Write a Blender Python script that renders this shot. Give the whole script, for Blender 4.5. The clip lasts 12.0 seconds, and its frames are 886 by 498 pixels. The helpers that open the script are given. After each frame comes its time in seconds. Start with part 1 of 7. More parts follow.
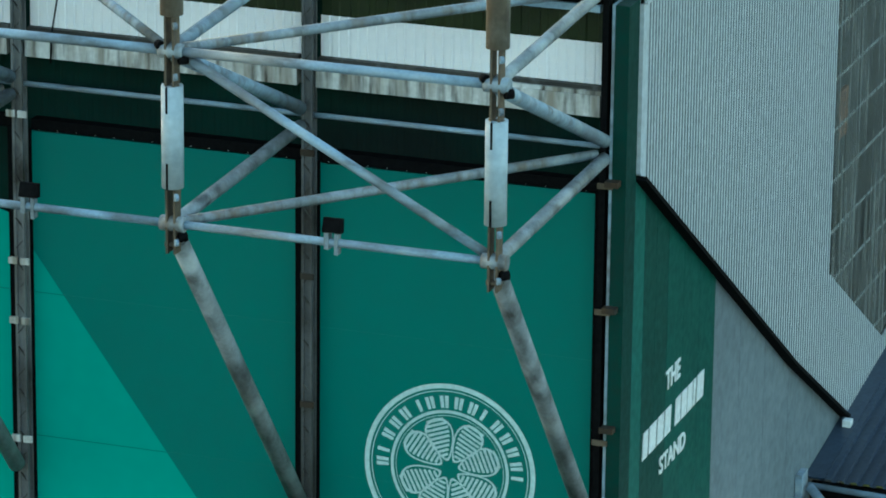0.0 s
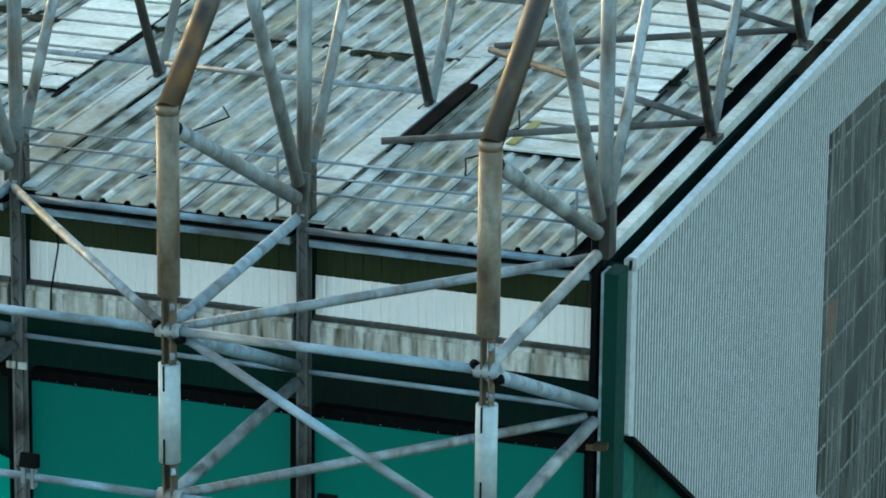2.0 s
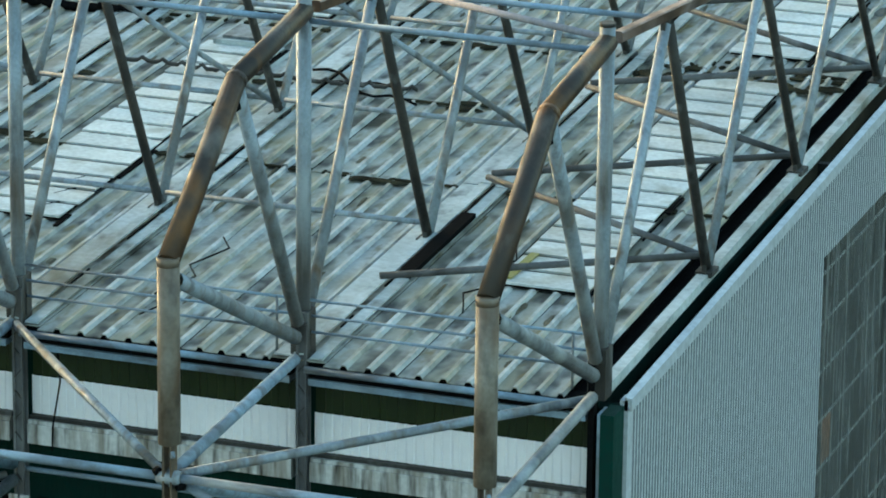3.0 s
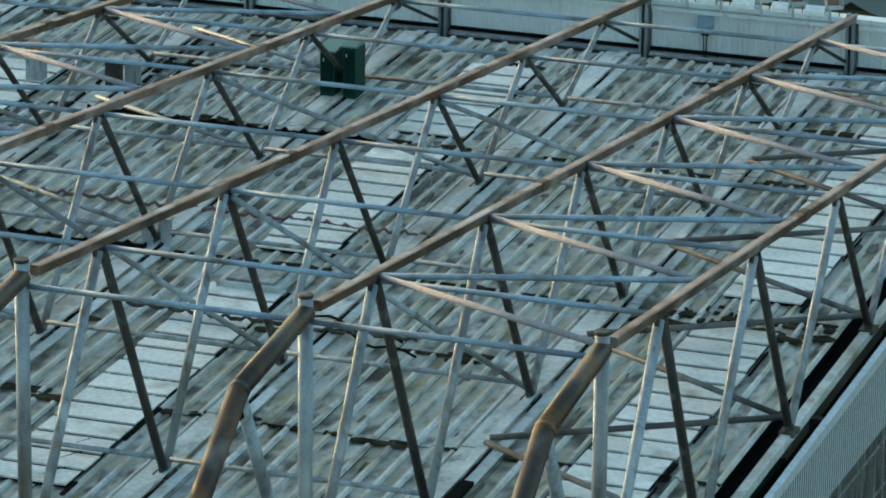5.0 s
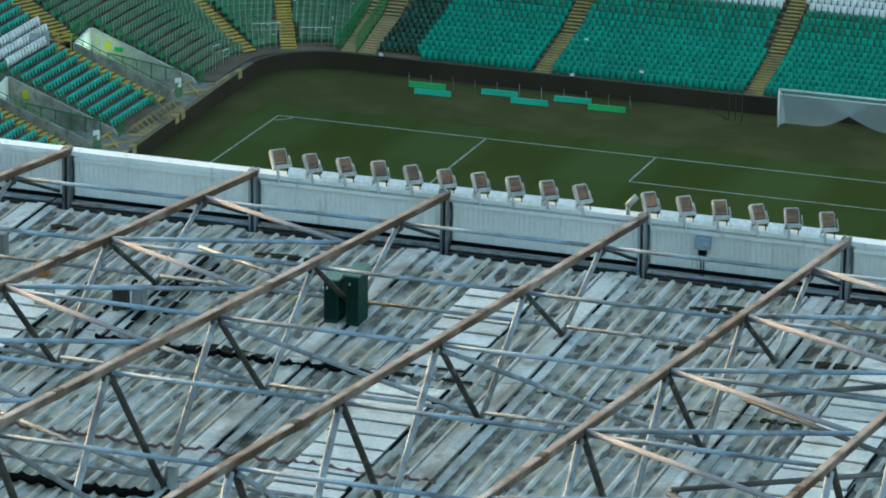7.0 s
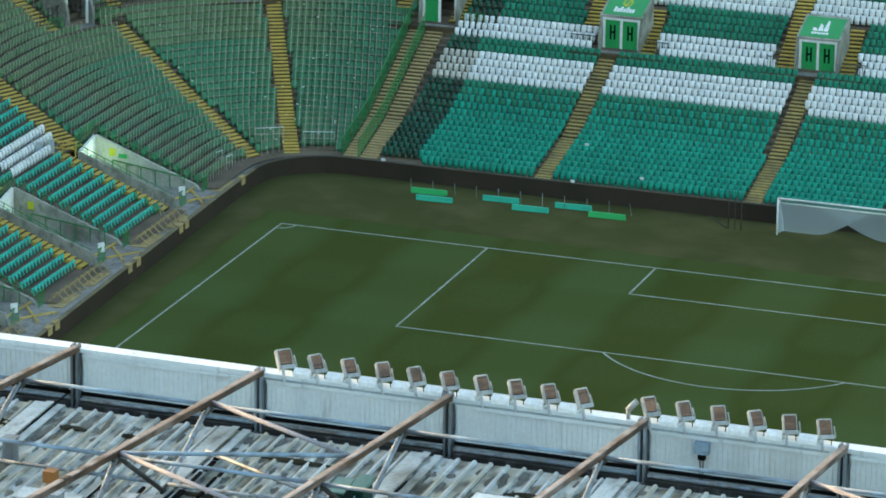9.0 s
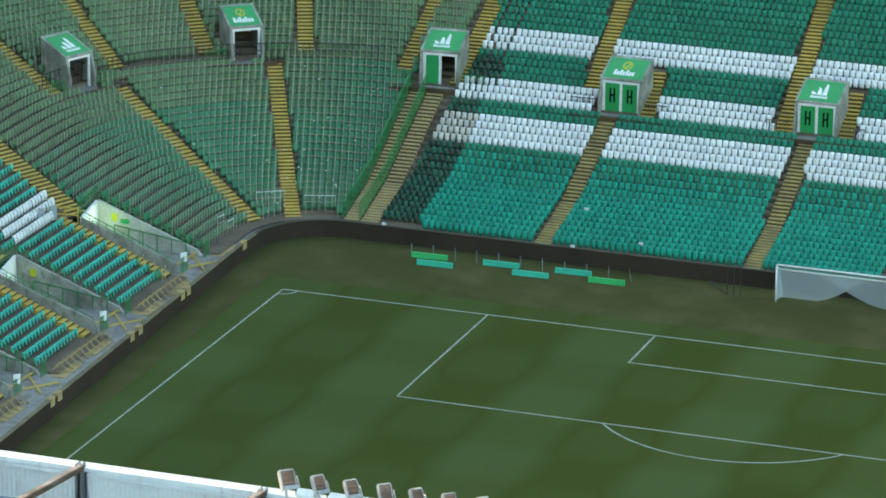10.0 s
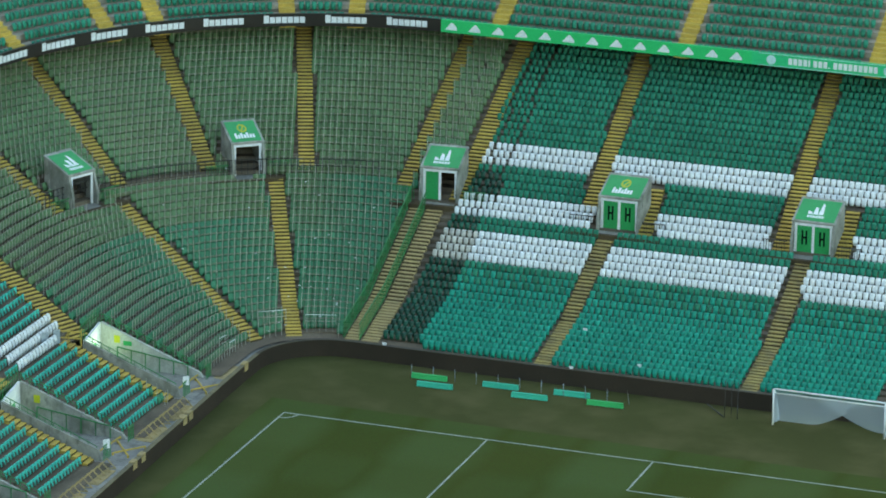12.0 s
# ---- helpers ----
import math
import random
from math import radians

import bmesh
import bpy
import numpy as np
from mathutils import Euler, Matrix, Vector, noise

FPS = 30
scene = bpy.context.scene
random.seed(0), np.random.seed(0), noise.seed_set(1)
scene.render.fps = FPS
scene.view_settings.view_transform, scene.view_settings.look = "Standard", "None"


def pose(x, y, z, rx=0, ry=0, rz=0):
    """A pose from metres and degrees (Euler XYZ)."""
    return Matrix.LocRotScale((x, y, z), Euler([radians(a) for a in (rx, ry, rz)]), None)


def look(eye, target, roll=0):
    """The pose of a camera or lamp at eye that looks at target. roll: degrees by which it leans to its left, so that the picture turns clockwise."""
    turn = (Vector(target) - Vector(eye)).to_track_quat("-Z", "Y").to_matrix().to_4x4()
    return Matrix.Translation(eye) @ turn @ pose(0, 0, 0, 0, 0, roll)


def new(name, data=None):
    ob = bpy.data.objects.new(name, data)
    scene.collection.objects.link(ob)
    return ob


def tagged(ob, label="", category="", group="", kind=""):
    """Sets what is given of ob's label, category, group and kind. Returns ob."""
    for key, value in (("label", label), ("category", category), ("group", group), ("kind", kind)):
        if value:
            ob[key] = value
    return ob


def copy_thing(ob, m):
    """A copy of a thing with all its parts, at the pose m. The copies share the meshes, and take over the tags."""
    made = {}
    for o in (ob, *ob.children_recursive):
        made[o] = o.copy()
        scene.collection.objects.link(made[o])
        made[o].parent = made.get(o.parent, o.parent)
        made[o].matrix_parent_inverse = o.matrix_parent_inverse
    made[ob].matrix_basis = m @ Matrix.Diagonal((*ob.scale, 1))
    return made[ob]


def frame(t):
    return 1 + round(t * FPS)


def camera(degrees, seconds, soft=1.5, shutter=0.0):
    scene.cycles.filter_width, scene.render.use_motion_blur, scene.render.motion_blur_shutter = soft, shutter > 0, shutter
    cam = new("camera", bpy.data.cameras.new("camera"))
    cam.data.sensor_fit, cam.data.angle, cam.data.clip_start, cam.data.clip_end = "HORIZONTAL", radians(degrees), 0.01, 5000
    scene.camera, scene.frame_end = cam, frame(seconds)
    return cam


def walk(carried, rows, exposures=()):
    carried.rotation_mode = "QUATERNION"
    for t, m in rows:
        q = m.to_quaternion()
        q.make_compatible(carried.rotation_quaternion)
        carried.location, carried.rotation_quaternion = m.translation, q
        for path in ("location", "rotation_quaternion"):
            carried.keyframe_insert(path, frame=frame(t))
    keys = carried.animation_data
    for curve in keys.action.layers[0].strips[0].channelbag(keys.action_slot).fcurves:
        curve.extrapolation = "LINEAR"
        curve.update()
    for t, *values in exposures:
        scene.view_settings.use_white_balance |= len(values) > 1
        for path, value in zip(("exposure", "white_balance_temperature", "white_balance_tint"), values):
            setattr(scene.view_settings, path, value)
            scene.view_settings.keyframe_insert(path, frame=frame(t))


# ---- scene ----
cam = camera(11.0, 12.0, soft=1.85)
EXPOSURE = [(0.0, 2.95, 6600, -6), (1.5, 2.98, 6650, -6), (2.0, 2.9, 6700, -5), (3.0, 2.7, 6700, -4), (5.5, 2.2, 6650, -4), (6.5, 2.35, 6750, -2), (7.0, 2.55, 6800, 0), (7.5, 2.72, 6900, 2), (9.5, 3.03, 7150, 7), (11.0, 3.4, 7400, 8), (12.0, 3.12, 7450, 8)]
PATH = [
    (0, 102.372, -258.491, 56.446, 72.366, -0.596, 19.593),
    (0.5, 102.424, -258.522, 57.757, 72.362, -0.611, 19.598),
    (1, 102.471, -258.555, 59.342, 72.359, -0.623, 19.603),
    (1.5, 102.512, -258.589, 60.751, 72.356, -0.634, 19.609),
    (2, 102.548, -258.625, 62.397, 72.353, -0.643, 19.615),
    (2.5, 102.580, -258.662, 63.889, 72.350, -0.651, 19.622),
    (3, 102.605, -258.701, 65.627, 72.347, -0.657, 19.629),
    (5, 102.657, -258.872, 72.523, 72.341, -0.672, 19.656),
    (5.5, 102.657, -258.919, 74.232, 72.340, -0.674, 19.662),
    (6, 102.652, -258.968, 76.197, 72.340, -0.676, 19.667),
    (6.5, 102.642, -259.018, 77.944, 72.340, -0.677, 19.672),
    (7, 102.626, -259.069, 79.950, 72.341, -0.678, 19.675),
    (7.5, 102.606, -259.122, 81.684, 72.342, -0.680, 19.678),
    (9.5, 102.471, -259.350, 89.220, 72.353, -0.689, 19.678),
    (10, 102.424, -259.411, 91.462, 72.357, -0.694, 19.674),
    (10.5, 102.372, -259.473, 93.413, 72.362, -0.699, 19.668),
    (11, 102.315, -259.538, 95.607, 72.367, -0.706, 19.661),
    (11.5, 102.253, -259.603, 97.563, 72.373, -0.714, 19.652),
    (12, 102.186, -259.670, 99.734, 72.380, -0.724, 19.640),
]
walk(cam, [(t, pose(*row)) for t, *row in PATH], EXPOSURE)

# ---- world, sun and exposure ----
SUN_AZ, SUN_EL = radians(157.0), radians(6.0)  # direction towards the sun: from +x, counter-clockwise
world = bpy.data.worlds.new("sky")
scene.world = world
world.use_nodes = True
wn = world.node_tree.nodes
sky = wn.new("ShaderNodeTexSky")
sky.sky_type = "NISHITA"
sky.sun_disc = False
sky.sun_elevation = SUN_EL
sky.sun_rotation = math.pi / 2 - SUN_AZ
sky.air_density, sky.dust_density, sky.ozone_density = 1.0, 2.0, 1.5
wn["Background"].inputs["Strength"].default_value = 0.15
world.node_tree.links.new(sky.outputs["Color"], wn["Background"].inputs["Color"])
sun_data = bpy.data.lights.new("sun", "SUN")
sun_data.energy, sun_data.angle, sun_data.color = 0.6, radians(1.2), (1.0, 0.77, 0.52)
sun = new("sun", sun_data)
sun.matrix_world = look((0, 0, 200), (-math.cos(SUN_AZ) * 100, -math.sin(SUN_AZ) * 100, 200 - 100 * math.tan(SUN_EL)))


# ---- materials ----
def mat(name, a, b=None, scale=0.6, rough=0.6, metal=0.0, bump=0.15, fine=9.0, stain=None, vary=0.0, stretch=(1, 1, 1), island=False, sharp=False, gloss=0.3, dust=0.35):
    """Procedural surface: two colours mixed by coarse and fine noise; stain = (colour, coverage, scale, stretch[, edge])."""
    m = bpy.data.materials.new(name)
    m.use_nodes = True
    t = m.node_tree
    n, ln = t.nodes, t.links.new
    bsdf = n["Principled BSDF"]
    geo = n.new("ShaderNodeNewGeometry")

    def noise_at(sc, st, detail=4.0):
        mp = n.new("ShaderNodeMapping")
        mp.inputs["Scale"].default_value = st
        ln(geo.outputs["Position"], mp.inputs["Vector"])
        nz = n.new("ShaderNodeTexNoise")
        nz.inputs["Scale"].default_value = sc
        nz.inputs["Detail"].default_value = detail
        ln(mp.outputs["Vector"], nz.inputs["Vector"])
        return nz.outputs["Fac"]

    def ramp(src, lo, hi):
        r = n.new("ShaderNodeMapRange")
        r.inputs["From Min"].default_value, r.inputs["From Max"].default_value = lo, hi
        ln(src, r.inputs["Value"])
        return r.outputs["Result"]

    def mix(f, x, y):
        k = n.new("ShaderNodeMix")
        k.data_type = "RGBA"
        if hasattr(f, "is_linked"):
            ln(f, k.inputs[0])
        else:
            k.inputs[0].default_value = f
        for sock, v in ((k.inputs[6], x), (k.inputs[7], y)):
            if hasattr(v, "is_linked"):
                ln(v, sock)
            else:
                sock.default_value = (*v, 1)
        return k.outputs[2]

    b = b or tuple(v * 0.72 for v in a)
    coarse = noise_at(scale, stretch)
    grain = noise_at(fine, stretch, 3.0)
    col = mix(ramp(coarse, 0.35, 0.65), a, b)
    col = mix(ramp(grain, 0.3, 0.9), col, mix(dust, col, (0.02, 0.02, 0.02)))
    for c, cover, sc, st, *edge in ([] if not stain else stain if isinstance(stain, list) else [stain]):
        e = edge[0] if edge else 0.03 if sharp else 0.13
        f = ramp(noise_at(sc, st, 2.0 if edge else 6.0), 1 - cover - e, 1 - cover + e)
        col = mix(f, col, c)
    if vary:
        if island:
            r = geo.outputs["Random Per Island"]
        else:
            oi = n.new("ShaderNodeObjectInfo")
            r = oi.outputs["Random"]
        h = n.new("ShaderNodeHueSaturation")
        ln(col, h.inputs["Color"])
        ln(ramp(r, 0, 1), h.inputs["Value"])
        rr = h.inputs["Value"].links[0].from_node
        rr.inputs["To Min"].default_value, rr.inputs["To Max"].default_value = 1 - vary, 1 + vary
        col = h.outputs["Color"]
    ln(col, bsdf.inputs["Base Color"])
    bsdf.inputs["Metallic"].default_value = metal
    bsdf.inputs["Specular IOR Level"].default_value = gloss
    rmap = n.new("ShaderNodeMapRange")
    rmap.inputs["To Min"].default_value, rmap.inputs["To Max"].default_value = max(0.05, rough - 0.1), min(1, rough + 0.15)
    ln(grain, rmap.inputs["Value"])
    ln(rmap.outputs["Result"], bsdf.inputs["Roughness"])
    if bump:
        bp = n.new("ShaderNodeBump")
        bp.inputs["Strength"].default_value = bump
        bp.inputs["Distance"].default_value = 0.02
        ln(grain, bp.inputs["Height"])
        ln(bp.outputs["Normal"], bsdf.inputs["Normal"])
    return m


STEEL = mat("galvanised_steel", (0.305, 0.37, 0.425), (0.205, 0.255, 0.297), 0.5, 0.5, 0.1, 0.15, 14, [((0.10, 0.10, 0.095), 0.42, 0.35, (1, 1, 1)), ((0.14, 0.10, 0.065), 0.37, 3.0, (1, 1, 0.12)), ((0.05, 0.048, 0.045), 0.33, 4.0, (1, 1, 0.3)), ((0.38, 0.43, 0.46), 0.33, 2.0, (1, 1, 0.2))], gloss=0.4)
STEEL_PALE = mat("pale_blue_steel", (0.29, 0.41, 0.52), (0.22, 0.32, 0.41), 0.5, 0.55, 0.05, 0.12, 14, [((0.13, 0.135, 0.14), 0.40, 0.45, (1, 1, 1)), ((0.07, 0.065, 0.06), 0.385, 2.6, (0.35, 1, 1)), ((0.36, 0.42, 0.46), 0.32, 2.2, (0.3, 1, 1))], gloss=0.35)
SLEEVE = mat("pale_painted_sleeve", (0.41, 0.49, 0.54), (0.34, 0.42, 0.47), 1.5, 0.5, 0.0, 0.05, 5, ((0.22, 0.24, 0.25), 0.26, 3.0, (1, 1, 0.4)))
STEEL_DARK = mat("dark_weathered_steel", (0.060, 0.058, 0.053), (0.028, 0.027, 0.025), 0.8, 0.6, 0.1, 0.3, 12, ((0.17, 0.18, 0.18), 0.31, 2.0, (1, 1, 0.3)), gloss=0.2)
COLUMN = mat("grey_column_steel", (0.115, 0.12, 0.125), (0.05, 0.05, 0.05), 0.3, 0.6, 0.05, 0.2, 12, [((0.27, 0.28, 0.285), 0.36, 0.4, (1, 1, 0.5)), ((0.03, 0.028, 0.026), 0.40, 1.6, (1, 1, 0.5))], gloss=0.25)
RUST = mat("rusted_brown_tube", (0.060, 0.034, 0.017), (0.022, 0.016, 0.012), 1.3, 0.5, 0.0, 0.3, 10, [((0.20, 0.088, 0.020), 0.36, 1.1, (1, 0.5, 0.4)), ((0.026, 0.022, 0.018), 0.43, 1.9, (1, 0.6, 0.5)), ((0.22, 0.205, 0.18), 0.27, 0.9, (1, 0.6, 0.6))], gloss=0.35)
POST = mat("weathered_post_tube", (0.24, 0.22, 0.185), (0.13, 0.10, 0.07), 1.2, 0.5, 0.05, 0.3, 10, [((0.10, 0.058, 0.028), 0.42, 1.6, (1, 1, 0.35)), ((0.05, 0.04, 0.03), 0.36, 2.6, (1, 1, 0.5))], gloss=0.4)
STEEL_WORN = mat("stained_grey_tube", (0.28, 0.32, 0.345), (0.17, 0.195, 0.21), 0.7, 0.5, 0.1, 0.2, 12, [((0.12, 0.10, 0.082), 0.35, 0.8, (1, 0.6, 0.6)), ((0.030, 0.028, 0.026), 0.41, 2.4, (1, 0.45, 0.45)), ((0.38, 0.42, 0.44), 0.36, 1.8, (1, 0.6, 0.5))], gloss=0.35)
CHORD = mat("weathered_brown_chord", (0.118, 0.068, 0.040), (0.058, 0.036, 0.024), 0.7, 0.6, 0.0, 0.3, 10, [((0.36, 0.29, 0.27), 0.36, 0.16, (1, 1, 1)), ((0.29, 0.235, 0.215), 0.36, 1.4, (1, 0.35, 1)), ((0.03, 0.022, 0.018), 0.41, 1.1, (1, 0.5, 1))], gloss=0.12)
# paler, weathered top faces; the light tone stands for skylight on them
CHORD_TOP = mat("lit_pinkish_chord_top", (0.42, 0.315, 0.27), (0.30, 0.215, 0.175), 0.5, 0.7, 0.0, 0.2, 10, [((0.16, 0.095, 0.06), 0.40, 0.30, (1, 1, 1)), ((0.48, 0.42, 0.39), 0.36, 1.2, (1, 0.5, 1)), ((0.06, 0.04, 0.03), 0.35, 1.6, (1, 0.5, 1))], gloss=0.12)
PINK = mat("faded_primer_tube", (0.33, 0.315, 0.345), (0.27, 0.26, 0.285), 0.9, 0.8, 0.0, 0.15, 12, ((0.19, 0.16, 0.155), 0.28, 1.2, (1, 1, 1)), gloss=0.1)
PLATE = mat("rusty_plate", (0.16, 0.12, 0.085), (0.09, 0.07, 0.05), 2.0, 0.6, 0.3, 0.3)
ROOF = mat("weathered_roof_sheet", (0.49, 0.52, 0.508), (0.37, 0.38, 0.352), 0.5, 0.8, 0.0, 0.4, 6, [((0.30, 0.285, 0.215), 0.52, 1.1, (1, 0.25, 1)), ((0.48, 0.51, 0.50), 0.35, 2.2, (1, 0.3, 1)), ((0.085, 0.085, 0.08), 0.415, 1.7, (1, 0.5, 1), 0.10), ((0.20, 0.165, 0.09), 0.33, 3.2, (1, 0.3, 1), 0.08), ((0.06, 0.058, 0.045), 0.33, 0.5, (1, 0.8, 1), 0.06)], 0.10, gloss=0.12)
RIB = mat("pale_rib_crest", (0.57, 0.615, 0.62), (0.46, 0.495, 0.495), 0.8, 0.75, 0.0, 0.2, 6, [((0.34, 0.325, 0.25), 0.47, 1.1, (1, 0.45, 1)), ((0.12, 0.115, 0.09), 0.34, 1.7, (1, 0.6, 1))], gloss=0.12)
FLASH = mat("pale_flashing", (0.50, 0.56, 0.57), (0.34, 0.39, 0.39), 0.5, 0.7, 0.0, 0.2, 6, [((0.16, 0.15, 0.11), 0.40, 0.8, (1, 0.4, 1)), ((0.05, 0.05, 0.04), 0.32, 1.8, (1, 0.5, 1))], 0.1, gloss=0.15)
SKYLIGHT = mat("white_rooflight_sheet", (0.64, 0.69, 0.69), (0.52, 0.57, 0.57), 0.5, 0.5, 0.0, 0.1, 8, ((0.22, 0.22, 0.17), 0.34, 0.9, (1, 1, 1)), 0.14, gloss=0.2)
# near-black colour that stands for the unlit depth of gaps and slots
GAP_BLACK = mat("black_gap", (0.004, 0.0042, 0.0045), (0.0025, 0.0025, 0.003), 1.0, 0.95, gloss=0.02)
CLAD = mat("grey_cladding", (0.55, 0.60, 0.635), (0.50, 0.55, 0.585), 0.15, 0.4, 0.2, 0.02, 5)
# darker cladding copy that puts the grooves' shade into the colour
PAN_SHADE = mat("shaded_cladding_pan", (0.29, 0.32, 0.345), (0.25, 0.28, 0.30), 0.2, 0.5, 0.2, 0.02, 5)
PARAPET = mat("pale_grey_parapet_sheet", (0.70, 0.755, 0.775), (0.61, 0.665, 0.69), 0.3, 0.55, 0.0, 0.05, 6, [((0.42, 0.44, 0.44), 0.28, 0.5, (1, 1, 0.2)), ((0.32, 0.32, 0.30), 0.27, 3.0, (1, 1, 0.15))], 0.05, dust=0.15)
TRIM_GREY = mat("blue_grey_trim", (0.38, 0.44, 0.46), (0.30, 0.355, 0.375), 0.8, 0.5, 0.0, 0.1, 8, ((0.20, 0.21, 0.20), 0.30, 1.5, (1, 1, 1)))
GREY_PANEL = mat("grey_flat_panel", (0.17, 0.21, 0.24), (0.14, 0.175, 0.20), 0.3, 0.5, 0.1, 0.04, 4)
GREEN_WALL = mat("dark_green_sheet", (0.003, 0.054, 0.041), (0.002, 0.044, 0.034), 0.35, 0.5, 0.0, 0.04, 5, gloss=0.12)
GREEN_DARK = mat("dark_green_trim", (0.0025, 0.043, 0.033), (0.002, 0.035, 0.027), 0.35, 0.5, 0.0, 0.04, 5, gloss=0.1)
GREEN_MID = mat("green_wall_panel", (0.004, 0.078, 0.060), (0.003, 0.066, 0.051), 0.35, 0.5, 0.0, 0.04, 5, ((0.012, 0.10, 0.08), 0.3, 0.8, (1, 1, 0.1)), gloss=0.12)
GREEN_SHEEN = mat("sheen_green_panel", (0.012, 0.115, 0.093), (0.010, 0.10, 0.08), 0.35, 0.5, 0.0, 0.04, 5, gloss=0.12)
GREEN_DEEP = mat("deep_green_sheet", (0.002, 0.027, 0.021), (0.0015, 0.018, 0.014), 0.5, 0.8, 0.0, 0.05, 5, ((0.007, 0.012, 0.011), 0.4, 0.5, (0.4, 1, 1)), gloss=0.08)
OLIVE = mat("olive_translucent_band", (0.022, 0.034, 0.010), (0.014, 0.024, 0.008), 0.8, 0.35, 0.0, 0.05, 6)
WHITE_SHEET = mat("white_wall_sheet", (0.88, 0.865, 0.885), (0.82, 0.805, 0.83), 0.5, 0.45, 0.0, 0.03, 6, ((0.5, 0.51, 0.49), 0.16, 1.4, (1, 1, 0.2)), dust=0.05)
PALE_CONCRETE = mat("pale_weathered_concrete", (0.35, 0.35, 0.305), (0.245, 0.245, 0.213), 0.6, 0.8, 0.0, 0.2, 6, [((0.13, 0.135, 0.105), 0.41, 0.9, (1, 1, 1)), ((0.09, 0.09, 0.075), 0.34, 2.5, (1, 1, 0.4))])
BEAM = mat("stained_pale_beam", (0.70, 0.70, 0.685), (0.57, 0.57, 0.555), 0.9, 0.7, 0.0, 0.3, 8, [((0.26, 0.23, 0.19), 0.45, 3.2, (1, 1, 0.10)), ((0.05, 0.042, 0.03), 0.40, 5.5, (1, 1, 0.13))])
BANNER = mat("green_banner_fabric", (0.0, 0.153, 0.126), (0.0, 0.138, 0.114), 0.12, 0.4, 0.0, 0.03, 3, dust=0.04)
SEAM = mat("banner_seam", (0.0, 0.17, 0.14), (0.0, 0.15, 0.12), 0.3, 0.5)
BANNER_LIGHT = mat("bright_green_banner_fabric", (0.0, 0.30, 0.235), (0.0, 0.275, 0.215), 0.12, 0.4, 0.0, 0.03, 3, dust=0.04)
BLACK = mat("black_edging", (0.0025, 0.003, 0.0035), (0.002, 0.002, 0.0025), 1.0, 0.8, gloss=0.04)
PRINT = mat("pale_print", (0.50, 0.70, 0.70), (0.44, 0.63, 0.63), 0.5, 0.5, 0.0, 0.0)
WHITE = mat("white_paint", (0.76, 0.78, 0.78), (0.66, 0.69, 0.70), 0.8, 0.45, 0.0, 0.05, 8)
POLY = bpy.data.materials.new("clear_ribbed_plastic")
POLY.use_nodes = True
pn = POLY.node_tree.nodes
pt = pn.new("ShaderNodeBsdfTransparent")
pt.inputs["Color"].default_value = (0.82, 0.83, 0.82, 1)
pmix = pn.new("ShaderNodeMixShader")
pgeo, pmap, pnoise, prange = pn.new("ShaderNodeNewGeometry"), pn.new("ShaderNodeMapping"), pn.new("ShaderNodeTexNoise"), pn.new("ShaderNodeMapRange")
pmap.inputs["Scale"].default_value = (1, 3.6, 0.16)
pnoise.inputs["Scale"].default_value, pnoise.inputs["Detail"].default_value = 1.6, 6.0
prange.inputs["From Min"].default_value, prange.inputs["From Max"].default_value = 0.35, 0.68
prange.inputs["To Min"].default_value, prange.inputs["To Max"].default_value = 0.03, 0.62
POLY.node_tree.links.new(pgeo.outputs["Position"], pmap.inputs["Vector"])
POLY.node_tree.links.new(pmap.outputs["Vector"], pnoise.inputs["Vector"])
POLY.node_tree.links.new(pnoise.outputs["Fac"], prange.inputs["Value"])
POLY.node_tree.links.new(prange.outputs["Result"], pmix.inputs[0])
pn["Principled BSDF"].inputs["Base Color"].default_value = (0.26, 0.27, 0.26, 1)
pn["Principled BSDF"].inputs["Roughness"].default_value = 0.3
POLY.node_tree.links.new(pt.outputs[0], pmix.inputs[1])
POLY.node_tree.links.new(pn["Principled BSDF"].outputs[0], pmix.inputs[2])
POLY.node_tree.links.new(pmix.outputs[0], pn["Material Output"].inputs["Surface"])
NAVY = mat("dark_blue_roof_sheet", (0.035, 0.055, 0.085), (0.022, 0.034, 0.055), 0.5, 0.4, 0.1, 0.1, 8, ((0.10, 0.12, 0.14), 0.25, 0.6, (1, 0.3, 1)))
CONCRETE = mat("grey_concrete", (0.27, 0.265, 0.24), (0.20, 0.196, 0.178), 0.5, 0.8, 0.0, 0.3, 6, [((0.11, 0.108, 0.095), 0.36, 0.9, (1, 1, 1)), ((0.09, 0.085, 0.07), 0.33, 2.6, (1, 1, 0.4))])
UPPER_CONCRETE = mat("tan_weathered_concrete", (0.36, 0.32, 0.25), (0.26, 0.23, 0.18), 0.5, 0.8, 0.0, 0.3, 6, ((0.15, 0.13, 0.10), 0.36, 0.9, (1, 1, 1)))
# paler wall tone that puts lamplight into the first passage's colour
PASSAGE_WALL = mat("lamplit_passage_wall", (0.44, 0.45, 0.395), (0.34, 0.35, 0.305), 0.5, 0.7, 0.0, 0.2, 6, [((0.30, 0.30, 0.26), 0.36, 0.8, (1, 1, 0.5)), ((0.20, 0.20, 0.17), 0.30, 2.6, (1, 1, 0.3))])
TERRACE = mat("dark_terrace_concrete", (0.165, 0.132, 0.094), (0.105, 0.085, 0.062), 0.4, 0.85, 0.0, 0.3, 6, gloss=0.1)
